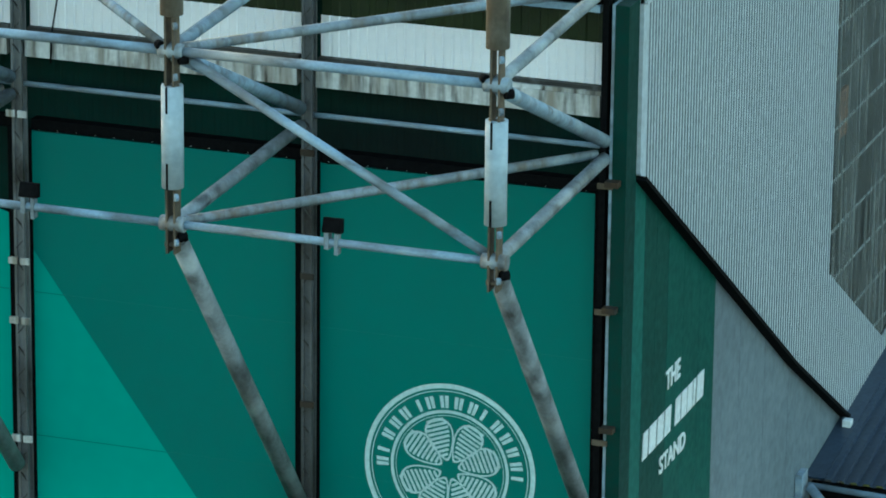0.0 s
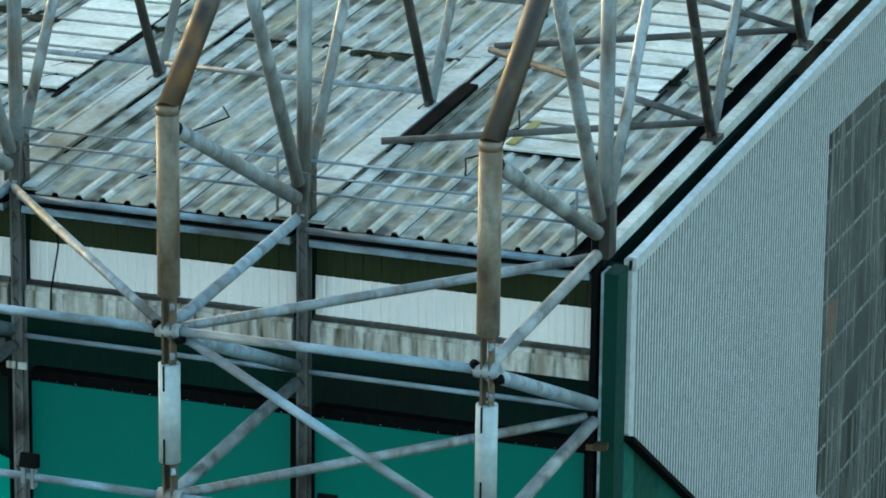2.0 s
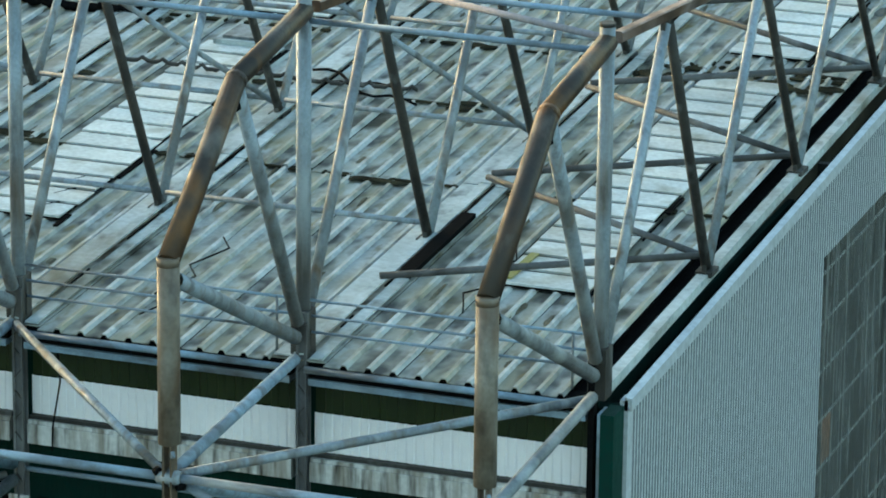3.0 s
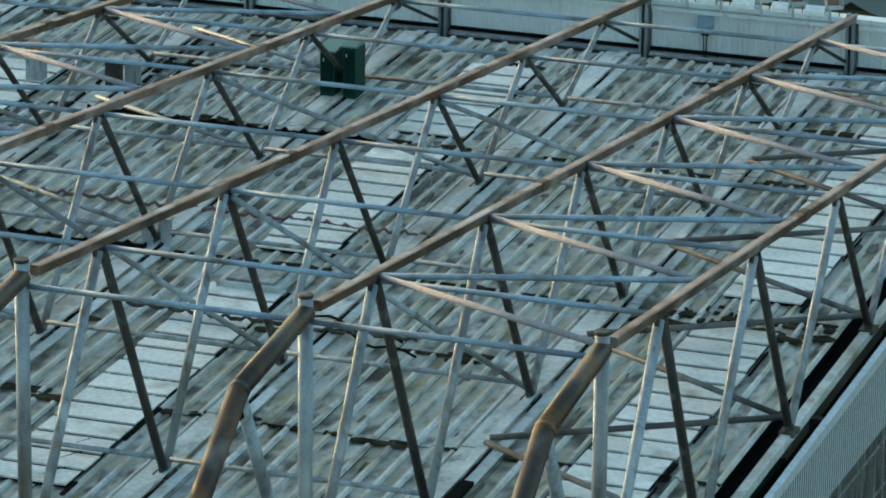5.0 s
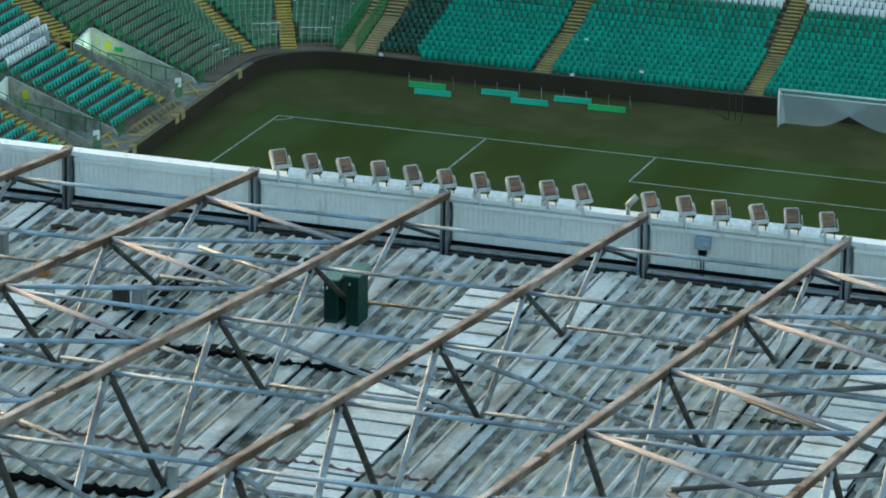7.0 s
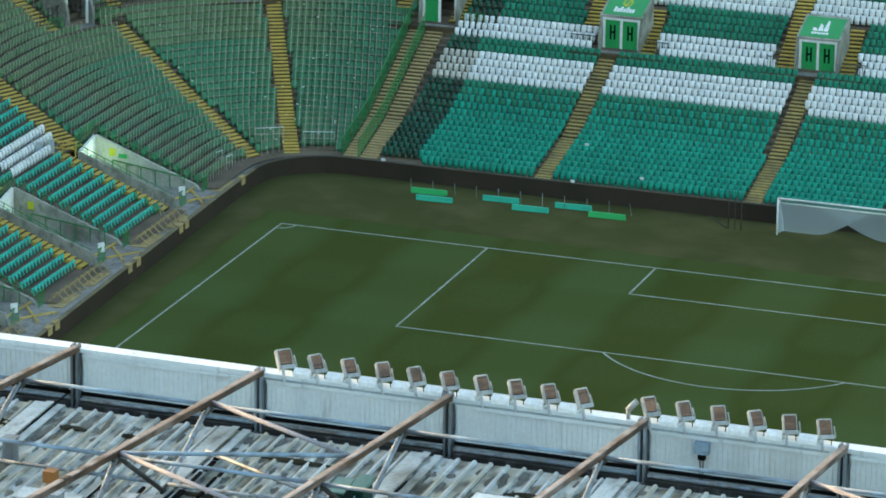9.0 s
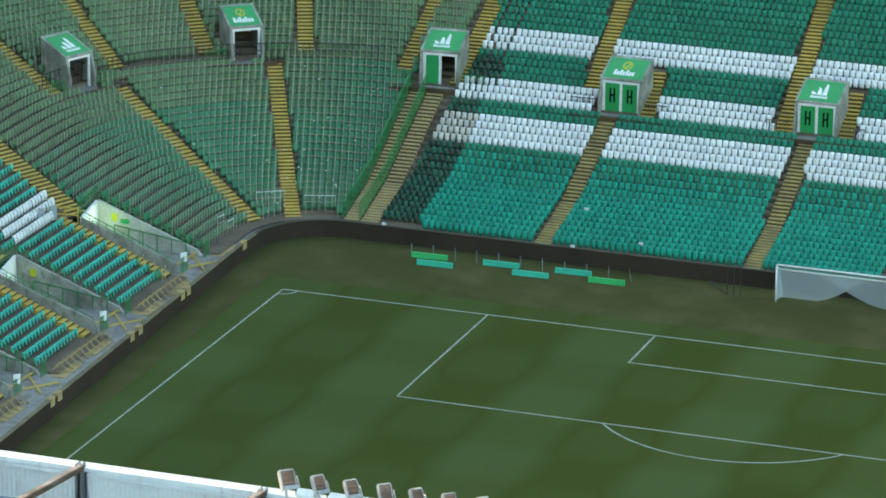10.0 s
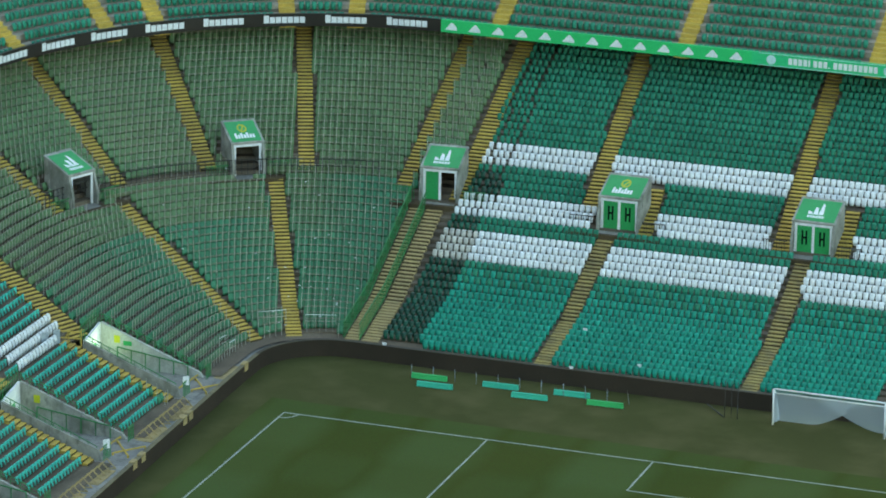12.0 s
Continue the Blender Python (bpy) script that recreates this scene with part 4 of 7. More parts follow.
def patch(cx, cy, rx, ry, lift):
    """A thin uneven clump lying on the roof."""
    n, low, top = 9, [], []
    for q in range(n):
        w, k = 2 * math.pi * q / n, rng.uniform(0.55, 1.15)
        px, py = cx + rx * k * math.cos(w), cy + ry * k * math.sin(w)
        low.append((px, py, roof_z(py) + lift - 0.03))
        top.append((cx + (px - cx) * 0.7, cy + (py - cy) * 0.7, roof_z(py) + lift + 0.015))
    s = Shape()
    for q in range(n):
        s.face([low[q], low[(q + 1) % n], top[(q + 1) % n], top[q]])
    return s.face(top)


CLUMPS = [(70.4, -146.2, 26, 0.9), (68.8, -147.0, 14, 0.5), (54.6, -146.4, 10, 0.5), (68.3, -134.6, 8, 0.5)]
DIRT = mat("brown_roof_dirt", (0.21, 0.19, 0.14), (0.11, 0.10, 0.075), 1.5, 0.95, gloss=0.0)
moss, dirt, grime = Shape(), Shape(), Shape()
for k in range(1500):
    y = -124.6 - 15 * rng.random() ** 1.2
    grime.add(patch(rng.uniform(COLS[-1], 73.9), y, rng.uniform(0.10, 0.22), rng.uniform(0.2, 0.7), 0.012), Matrix())
for k in range(900):
    y = -124.5 - 44 * rng.random() ** 1.35
    x = rng.uniform(COLS[-1], 73.9)
    dirt.add(patch(x, y, rng.uniform(0.03, 0.10), rng.uniform(0.2, 1.0), 0.012), Matrix())
for k in range(60):
    y, x = rng.choice((-157.4, -146.1, -134.7, -129.5, -126.0, -151.5)) + rng.uniform(-0.4, 0.4), rng.uniform(COLS[-1], 73.5)
    moss.add(patch(x, y, rng.uniform(0.5, 1.3), rng.uniform(0.10, 0.28), 0.07), Matrix())
# denser clumps along one lap, for moss and the dark shadow there
for k in range(16):
    moss.add(patch(68.9 + 0.33 * k, -147.0 + rng.uniform(-0.35, 0.35), rng.uniform(0.25, 0.5), rng.uniform(0.15, 0.4), 0.10), Matrix())
for cx, cy, n, r in CLUMPS:
    for k in range(n):
        moss.add(patch(cx + rng.gauss(0, r), cy + rng.gauss(0, r * 0.8), rng.uniform(0.04, 0.13), rng.uniform(0.08, 0.30), 0.05), Matrix())
solid("roof_grime", grime, mat("grey_roof_grime", (0.20, 0.20, 0.18), (0.10, 0.10, 0.09), 0.8, 0.95, gloss=0.0), "soft grey grime lying in the roof troughs", "grime", kind="stuff")
solid("roof_dirt", dirt, DIRT, "brown streaks of dirt lying in the roof troughs", "dirt", kind="stuff")
solid("roof_moss", moss, MOSS, "dark moss and dirt gathered in the roof troughs", "moss", kind="stuff")
# slot and verge gap: their darkness is put into the colour
part("valley_slot", Shape().slab((68.32, -164.2, roof_z(-164.2) + 0.14), (68.32, -159.6, roof_z(-159.6) + 0.14), 0.34, 0.12), GAP_BLACK, roof)
part("valley_slot", Shape().slab((COLS[0] - 0.55, -169.0, roof_z(-169.0) - 0.3), (COLS[0] - 0.55, -123.6, roof_z(-123.6) - 0.3), 0.46, 0.05), GAP_BLACK, roof)
part("gable_flashing", Shape().slab((COLS[0] - 0.02, -169.3, roof_z(-169.3) - 0.02), (COLS[0] - 0.02, -123.6, roof_z(-123.6) - 0.02), 0.26, 0.24), FLASH, roof)

# ---- handrails along the eaves ----
for i in range(6):
    x0, x1 = COLS[i + 1] + 0.17, COLS[i] - 0.17
    r = thing("handrail", "thin grey tubular guard rail along the roof edge", "rail", "eaves rails")
    for z in (33.25, 33.62, 33.98):
        part("rail", Shape().tube((x0, -169.45, z), (x1, -169.45, z), 0.035, 6), STEEL_PALE, r)
    part("post", Shape().tube((x1 - 0.45, -169.45, 32.7), (x1 - 0.45, -169.45, 34.0), 0.035, 6), STEEL, r)

# ---- roof trusses ----
for i, x in enumerate(COLS):
    t = thing("roof_truss", "tubular steel roof truss with brown top chord and grey legs", "truss", "roof trusses")
    part("mast", Shape().tube((x, -169.45, 33.2), (x, -169.45, 40.85), 0.165, 12), STEEL, t)
    part("mast_shoe", Shape().box(x - 0.2, -169.7, 32.6, x + 0.2, -169.2, 33.75), STEEL_DARK, t)
    part("mast_cap", Shape().tube((x, -169.45, 40.85), (x, -169.45, 40.93), 0.175, 12), STEEL_DARK, t)
    ends = [-168.75, -153.0, -138.0, YF - 0.05]
    for a, b in zip(ends, ends[1:]):
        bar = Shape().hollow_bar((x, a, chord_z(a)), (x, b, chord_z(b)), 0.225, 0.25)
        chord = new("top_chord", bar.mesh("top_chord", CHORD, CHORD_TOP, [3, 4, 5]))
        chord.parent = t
        tagged(chord, "brown rust-stained square chord with a weathered top coloured as lit")
    for a in ends[1:3]:
        part("splice", Shape().hollow_bar((x, a - 0.25, chord_z(a - 0.25)), (x, a + 0.25, chord_z(a + 0.25)), 0.25, 0.275), CHORD, t)
    feet = [-169.25] + FOOT_Y + [-122.5]
    for k, y in enumerate(TOP_Y):
        zt = chord_z(y) - 0.2
        part("gusset", Shape().box(x - 0.05, y - 0.32, zt - 0.22, x + 0.05, y + 0.32, zt + 0.06), STEEL_DARK, t)
        fa, fb = feet[k], feet[k + 1]
        za = 33.55 if k == 0 else roof_z(fa) + 0.22
        part("leg", Shape().tube((x, y - 0.12, zt), (x, fa + 0.08, za), 0.125 - 0.008 * k, 10), STEEL, t, "pale grey leg tube")
        zb = roof_z(fb) + (0.22 if k < 5 else 0.1)
        # every second leg takes the darker steel
        part("leg", Shape().tube((x, y + 0.12, zt), (x, fb - 0.08, zb), 0.12 - 0.009 * k if k < 5 else 0.06, 10), STEEL_DARK, t, "dark leg tube")
    for y in FOOT_Y:
        s = Shape().box(x - 0.2, y - 0.3, roof_z(y) + 0.02, x + 0.2, y + 0.3, roof_z(y) + 0.14)
        s.box(x - 0.05, y - 0.25, roof_z(y) + 0.14, x + 0.05, y + 0.25, roof_z(y) + 0.36)
        part("foot", s, STEEL_DARK, t)

K_BAYS = (0, 3, 6)
for i in range(len(COLS) - 1):
    x, x0 = COLS[i] - 0.15, COLS[i + 1] + 0.15
    b = thing("roof_bracing", "light blue-grey tubular bracing between roof trusses", "steel bracing", "roof bracing")
    part("tie_tube", Shape().tube((x0, -169.45, 40.3), (x, -169.45, 40.3), 0.07), STEEL_PALE, b)
    for k, y in enumerate(TOP_Y):
        z = chord_z(y) - 0.12
        part("tie_tube", Shape().tube((x0, y, z), (x, y, z), 0.07, 8), STEEL_PALE, b)
        if k < 5:
            yl = FOOT_Y[k]
            zl = roof_z(yl) + 0.45
            if i == 0:
                for yk in (yl - 3.95, yl + 3.55):
                    part("lower_brace", Shape().tube((x0 + 0.1, yk, roof_z(yk) + 0.5), (x, yl, zl), 0.085, 8), COLUMN, b, "dirty grey brace tube just above the roof")
            else:
                part("lower_tube", Shape().tube((x0, yl, zl), (x, yl, zl), 0.07, 8), STEEL, b)
            if i not in K_BAYS and k % 2 == 1:
                part("sway_tube", Shape().tube((x0, y, z - 0.15), (x, yl, zl - 0.1), 0.08, 8), STEEL, b)
        if i in K_BAYS:
            yk = y - 4.15 if k == 0 else (TOP_Y[k - 1] + y) / 2 - 0.7
            zk = chord_z(yk) + 0.05
            part("brace_tube", Shape().tube((x0, y, z + 0.1), (x, yk, zk), 0.08, 8), PINK, b, "faded pinkish brace tube")
            if k:
                part("brace_tube", Shape().tube((x0, TOP_Y[k - 1], chord_z(TOP_Y[k - 1])), (x, yk, zk), 0.075, 8), STEEL_PALE, b)
            if k < 5 and i:
                yl = FOOT_Y[k]
                part("lower_diagonal", Shape().tube((x0, yl + 3.2, roof_z(yl) + 0.5), (x, yl, roof_z(yl) + 0.4), 0.075, 8), STEEL_WORN, b)

# ---- front parapet and its lamps ----
par = thing("parapet", "pale grey ribbed metal parapet along the roof's front edge", "parapet", kind="structure", at=(0, 0, 0.14))
for i in range(len(COLS)):
    x1, x0 = COLS[i] - 0.2 if i else COLS[0] + 0.3, (COLS[i + 1] if i + 1 < len(COLS) else XL) + 0.2
    n = round((x1 - x0) / 0.18)
    pr = [(x0 + (k + f) * (x1 - x0) / n, e) for k in range(n) for f, e in ((0, 0), (0.12, 0), (0.2, 0.022), (0.92, 0.022))] + [(x1, 0)]
    s = Shape()
    for (a, h), (b, k) in zip(pr, pr[1:]):
        s.face([(a, YF - h, 33.55), (b, YF - k, 33.55), (b, YF - k, 35.2), (a, YF - h, 35.2)])
    part("ribbed_sheet", s, PARAPET, par)
    # dark box and slot colour in the unlit gap below the parapet
    part("base_channel", Shape().box(x0, YF - 0.45, 33.24, x1, YF - 0.12, 33.47), STEEL_DARK, par)
    part("base_pipe", Shape().tube((x0, YF - 0.22, 33.56), (x1, YF - 0.22, 33.56), 0.075, 8), STEEL, par)
    part("dark_trunking", Shape().box(x0, YF - 0.16, 33.68, x1, YF - 0.062, 33.80), BLACK, par)
    part("base_slot", Shape().box(x0, YF - 0.1, 33.42, x1, YF + 0.1, 33.549), BLACK, par)
    part("top_channel", Shape().box(x0, YF - 0.10, 35.0, x1, YF - 0.065, 35.12), PARAPET, par)
    part("cap", Shape().box(x0 - 0.4, YF - 0.06, 35.2, x1 + 0.02, YF + 0.5, 35.34), PARAPET, par)
    part("front_face", Shape().box(x0 - 0.4, YF + 0.42, 31.5, x1, YF + 0.5, 35.2), PARAPET, par)
    s = Shape().box(COLS[i] - 0.17, YF - 0.25, 33.2, COLS[i] - 0.09, YF + 0.1, 35.5)
    s.box(COLS[i] + 0.02, YF - 0.25, 33.2, COLS[i] + 0.1, YF + 0.1, 35.5)
    part("post", s, STEEL, par)
part("lamp_channel", Shape().box(47.4, YF - 0.10, 35.125, 67.4, YF - 0.061, 35.19), TRIM_GREY, par)


def parapet_lamp():
    f = thing("floodlight", "floodlight with brown slatted back and pale frame on parapet", "floodlight", "parapet floodlights")
    lean = lambda z: -0.02 + 0.30 * (z - 0.3)
    for x, w in ((-0.305, 0.07), (0.28, 0.03)):
        s = Shape().prism([(-0.12, 0.16), (0.06, 0.10), (0.16, 0.30), (0.30, 0.76), (0.16, 0.84), (lean(0.78) - 0.06, 0.80), (lean(0.34) - 0.09, 0.34)], "x", x - w / 2, x + w / 2)
        part("side_frame", s, LAMP_FRAME, f, "pale lamp side frame")
    s = Shape().hexa([(-0.262, lean(0.3), 0.30), (0.262, lean(0.3), 0.30), (0.262, 0.16, 0.28), (-0.262, 0.16, 0.28)], [(-0.262, lean(0.8), 0.80), (0.262, lean(0.8), 0.80), (0.262, 0.28, 0.76), (-0.262, 0.28, 0.76)])
    part("housing", s, BLACK, f)
    part("top_rail", Shape().box(-0.27, lean(0.8) - 0.03, 0.80, 0.262, lean(0.8) + 0.12, 0.85), LAMP_FRAME, f)
    for k in range(6):
        a, b = 0.335 + k * 0.076, 0.335 + k * 0.076 + 0.068
        part("slat", Shape().hexa([(-0.255, lean(a) - 0.035, a), (0.255, lean(a) - 0.035, a), (0.255, lean(a) - 0.001, a), (-0.255, lean(a) - 0.001, a)], [(-0.255, lean(b) - 0.035, b), (0.255, lean(b) - 0.035, b), (0.255, lean(b) - 0.001, b), (-0.255, lean(b) - 0.001, b)]), TIMBER, f)
    part("bottom_box", Shape().hexa([(-0.24, -0.17, 0.15), (0.36, -0.17, 0.15), (0.36, 0.06, 0.15), (-0.24, 0.06, 0.15)], [(-0.26, -0.12, 0.30), (0.33, -0.12, 0.30), (0.33, 0.08, 0.30), (-0.26, 0.08, 0.30)]), LAMP_FRAME, f)
    part("foot", Shape().slab((-0.21, -0.14, -0.32), (-0.19, -0.1, 0.17), 0.10, 0.06, Vector((0, 1, 0))), LAMP_FRAME, f)
    part("bracket", Shape().slab((0.16, -0.14, -0.40), (0.24, -0.08, 0.17), 0.035, 0.04, Vector((0, 1, 0))), BLACK, f)
    part("yoke", Shape().tube((0.44, 0.02, 0.20), (0.42, 0.14, 0.58), 0.035, 6), LAMP_FRAME, f)
    part("yoke", Shape().tube((0.30, 0.0, 0.24), (0.45, 0.02, 0.20), 0.04, 6), LAMP_FRAME, f)
    part("yoke_tip", Shape().tube((0.42, 0.14, 0.58), (0.48, 0.18, 0.68), 0.015, 5), STEEL_DARK, f)
    return f


lamp = parapet_lamp()
lamp_px = [48.3 + 1.187 * k for k in range(10)] + [61.3, 62.5, 63.65, 64.95, 66.05, 67.25]
rng = random.Random(9)
for k, x in enumerate(lamp_px):
    m = pose(x - 0.02, YF + 0.12, 35.52, rng.uniform(-20, -14), 0, rng.uniform(38, 50) if k < 10 else rng.uniform(22, 48)) @ Matrix.Diagonal((0.86, 0.9, 0.97, 1))
    if k == 0:
        lamp.matrix_basis = m
    else:
        copy_thing(lamp, m)
for k, (a, b) in enumerate(zip(lamp_px, lamp_px[1:])):
    if b - a > 1.6:
        continue
    s = Shape()
    n = 6
    for q in range(n):
        w0, w1 = math.pi * q / n, math.pi * (q + 1) / n
        pts = [(a + 0.28, YF + 0.12 - 0.25 * math.cos(w0), 35.47 + 0.29 * math.sin(w0)), (b - 0.28, YF + 0.12 - 0.25 * math.cos(w0), 35.47 + 0.29 * math.sin(w0)),
               (b - 0.28, YF + 0.12 - 0.25 * math.cos(w1), 35.47 + 0.29 * math.sin(w1)), (a + 0.28, YF + 0.12 - 0.25 * math.cos(w1), 35.47 + 0.29 * math.sin(w1))]
        s.face(pts, True)
    s.face([(a + 0.28, YF + 0.12 - 0.25 * math.cos(math.pi * q / n), 35.47 + 0.29 * math.sin(math.pi * q / n)) for q in range(n + 1)])
    s.face([(b - 0.28, YF + 0.12 - 0.25 * math.cos(math.pi * q / n), 35.47 + 0.29 * math.sin(math.pi * q / n)) for q in range(n + 1)])
    solid("cable_cover", s, WHITE, "rounded white cover on the parapet between floodlights", "cover", "parapet covers")
cam_w = thing("security_camera", "white security camera on the parapet", "camera", at=(0, 0, 0.14))
part("body", Shape().tube((60.42, YF + 0.1, 35.62), (60.7, YF + 0.25, 35.95), 0.105, 12), LAMP_FRAME, cam_w)
part("base", Shape().tube((60.45, YF + 0.1, 35.34), (60.45, YF + 0.1, 35.65), 0.07, 10), LAMP_FRAME, cam_w)
cab = thing("junction_box", "pale junction box with black cables on the parapet", "junction box", at=(0, 0, 0.14))
part("box", Shape().box(62.85, YF - 0.28, 34.55, 63.35, YF - 0.031, 34.95), STEEL_PALE, cab)
part("plug", Shape().box(62.98, YF - 0.24, 34.35, 63.22, YF - 0.04, 34.55), BLACK, cab)
for dx in (0.0, 0.12):
    part("cable", Shape().tube((63.03 + dx, YF - 0.12, 34.4), (63.05 + dx * 0.6, YF - 0.1, 33.6), 0.02, 6), BLACK, cab)

# ---- plant and clutter on the roof ----
box = thing("plant_box", "dark green plant housing standing on the roof", "plant housing")
by0, by1, bz = -131.5, -130.65, roof_z(-131.5) + 0.1
# pale lid and near-black doors paint in the lit top and shaded front
BOX_LID = mat("lit_green_lid", (0.13, 0.25, 0.22), (0.09, 0.19, 0.165), 0.8, 0.5, 0.0, 0.1, 8)
part("base_plate", Shape().box(53.6, by0 + 0.05, bz - 0.06, 54.8, by1 - 0.05, bz), STEEL_DARK, box)
for x0, x1, h in ((53.62, 54.10, 1.42), (54.37, 54.78, 1.62)):
    # one housing on each side of the truss leg
    hs = part("housing", Shape().box(x0, by0, bz + 0.001, x1, by1, bz + h), GREEN_DARK, box)
    part("lid", Shape().hexa([(x0 - 0.05, by0 - 0.06, bz + h), (x1 + 0.05, by0 - 0.06, bz + h), (x1 + 0.05, by1 + 0.06, bz + h), (x0 - 0.05, by1 + 0.06, bz + h)],
                             [(x0 - 0.05, by0 - 0.06, bz + h + 0.05), (x1 + 0.05, by0 - 0.06, bz + h + 0.05), (x1 + 0.05, by1 + 0.06, bz + h + 0.2), (x0 - 0.05, by1 + 0.06, bz + h + 0.2)]), BOX_LID, hs, "green sloping lid coloured pale as if lit")
    part("door", Shape().box(x0 + 0.06, by0 - 0.03, bz + 0.15, x1 - 0.06, by0 - 0.002, bz + h - 0.12), GREEN_DEEP, hs)
    part("latch", Shape().box(x0 + 0.1, by0 - 0.05, bz + h - 0.3, x0 + 0.15, by0 - 0.031, bz + h - 0.2), STEEL_PALE, hs)


def vent(x, y, w, h, material, name, label):
    v = thing(name, label, name.replace("_", " "), "roof vents")
    z = roof_z(y) + 0.08
    part("body", Shape().box(x - w / 2, y - w / 2, z, x + w / 2, y + w / 2, z + h), material, v)
    part("lid", Shape().box(x - w / 2 - 0.05, y - w / 2 - 0.05, z + h, x + w / 2 + 0.05, y + w / 2 + 0.05, z + h + 0.06), STEEL, v)


vent(47.2, -132.6, 0.42, 0.8, STEEL_DARK, "fan_unit", "dark fan unit standing on the roof sheets")
vent(47.75, -132.4, 0.38, 0.75, STEEL, "fan_unit", "grey fan unit standing on the roof sheets")
vent(54.1, -146.1, 0.26, 0.75, STEEL, "vent_post", "grey vent post standing on the roof sheets")
vent(54.5, -145.7, 0.24, 0.7, STEEL, "vent_post", "grey vent post standing on the roof sheets")
vent(41.5, -129.3, 0.4, 0.8, STEEL, "fan_unit", "grey fan unit standing on the roof sheets")
vent(44.7, -132.9, 0.5, 0.7, STEEL, "fan_unit", "grey fan unit standing on the roof sheets")
hatch = thing("roof_hatch", "square roof hatch with a stained lid", "hatch")
hy = -147.8
part("kerb", Shape().box(57.2, hy - 0.8, roof_z(hy) + 0.05, 59.0, hy + 0.8, roof_z(hy) + 0.24), FLASH, hatch)
part("lid", Shape().box(57.4, hy - 0.62, roof_z(hy) + 0.24, 58.8, hy + 0.62, roof_z(hy) + 0.32), STEEL_WORN, hatch)
for k, (x, y0, y1) in enumerate(((63.6, -168.5, -163.0), (70.2, -166.0, -161.0), (58.5, -163.0, -160.0))):
    s = Shape()
    pts = [(x + 0.25 * math.sin(2.1 * q + k), y0 + (y1 - y0) * q / 8, 0) for q in range(9)]
    s.strand([(p[0], p[1], roof_z(p[1]) + 0.12) for p in pts], 0.022, 5)
    solid("loose_cable", s, BLACK, "thin black cable lying on the roof", "cable", "roof cables")
for y, dx in ((-150.0, 0.0), (-150.9, 0.7)):
    s = Shape()
    s.strand([(60.6 + dx + 0.42 * q, y - 0.18 * q + 0.22 * math.sin(1.3 * q), roof_z(y) + 0.16 + 0.08 * math.sin(2.2 * q) ** 2) for q in range(8)], 0.04, 6)
    solid("loose_cable", s, BLACK, "thin black cable lying on the roof", "cable", "roof cables")
solid("plank", Shape().slab((70.65, -163.6, roof_z(-163.6) + 0.18), (70.72, -161.8, roof_z(-161.8) + 0.18), 0.2, 0.04), mat("mossy_yellow_plank", (0.30, 0.27, 0.07), (0.20, 0.20, 0.06)), "mossy yellow plank lying on the roof sheets", "plank")
s = Shape()
pts = [(63.05, -170.02, 32.6), (63.15, -170.02, 31.4), (62.95, -170.02, 30.3), (62.9, -169.95, 29.7)]
s.strand([(p[0] - 1.0, p[1] + 0.35, p[2]) for p in pts], 0.022, 6)
solid("hanging_cable", s, BLACK, "black cable hanging down the white wall sheets", "cable")
def wavy(x0, x1, y, r, lift, swing):
    """A pipe or dark line lying across the ribs, slightly out of line."""
    s, n, sides = Shape(), max(4, int((x1 - x0) / 0.145)), 6
    for q in range(n + 1):
        x = x0 + (x1 - x0) * q / n
        v = y + swing * math.sin(0.27 * q) + swing * 0.6 * math.sin(0.1 * q + 1) + 0.03 * math.sin(2.9 * q)
        up = lift + (0.07 if q % 4 == 0 else -0.03)
        s.v += [(x, v + r * math.cos(2 * math.pi * k / sides), roof_z(v) + up + r * math.sin(2 * math.pi * k / sides)) for k in range(sides)]
    for q in range(n):
        for k in range(sides):
            e = (k + 1) % sides
            s.f.append((sides * q + k, sides * q + e, sides * (q + 1) + e, sides * (q + 1) + k))
            s.smooth.append(True)
    s.f += [tuple(range(sides)), tuple(sides * n + k for k in range(sides))]
    s.smooth += [False, False]
    return s


# black strands drawn for the shadow lines along two sheet laps
for x0, x1, y, r in ((47.5, 57.2, -135.3, 0.09), (46.0, 54.2, -146.5, 0.13)):
    solid("thick_cable", wavy(x0, x1, y, r, 0.15, 0.06), GAP_BLACK, "jagged black line drawn as the shadow along a roof lap", "cable", "thick roof cables")
solid("grey_pipe", wavy(55.6, 63.9, -151.1, 0.06, 0.28, 0.06), STEEL_DARK, "dark grey pipe lying across the roof sheets", "pipe")
RED = mat("dull_red_pipe", (0.15, 0.085, 0.085), (0.09, 0.06, 0.06))
solid("red_pipe", wavy(46.5, 61.4, -142.8, 0.055, 0.15, 0.07), RED, "dull red pipe lying across the roof sheets", "pipe")
crate = thing("orange_box", "small faded orange box on the roof", "box")
part("body", Shape().box(43.3, -130.7, roof_z(-130.5) + 0.1, 43.7, -130.3, roof_z(-130.5) + 0.5), mat("faded_orange_plastic", (0.42, 0.16, 0.04)), crate)

# plain outer walls that close the near stand
s = Shape()
s.hexa([(XL - 0.3, -169.0, -0.3), (XL, -169.0, -0.3), (XL, -119.0, -0.3), (XL - 0.3, -119.0, -0.3)], [(XL - 0.3, -169.0, 32.4), (XL, -169.0, 32.4), (XL, -121.0, 33.5), (XL - 0.3, -121.0, 33.5)])
solid("wall_end", s, GREY_PANEL, "plain grey end wall closing the stand", "wall", kind="structure")


# ---- the bowl: plan of rows ----
CX, CY, R0 = -0.6, 7.3, 4.5
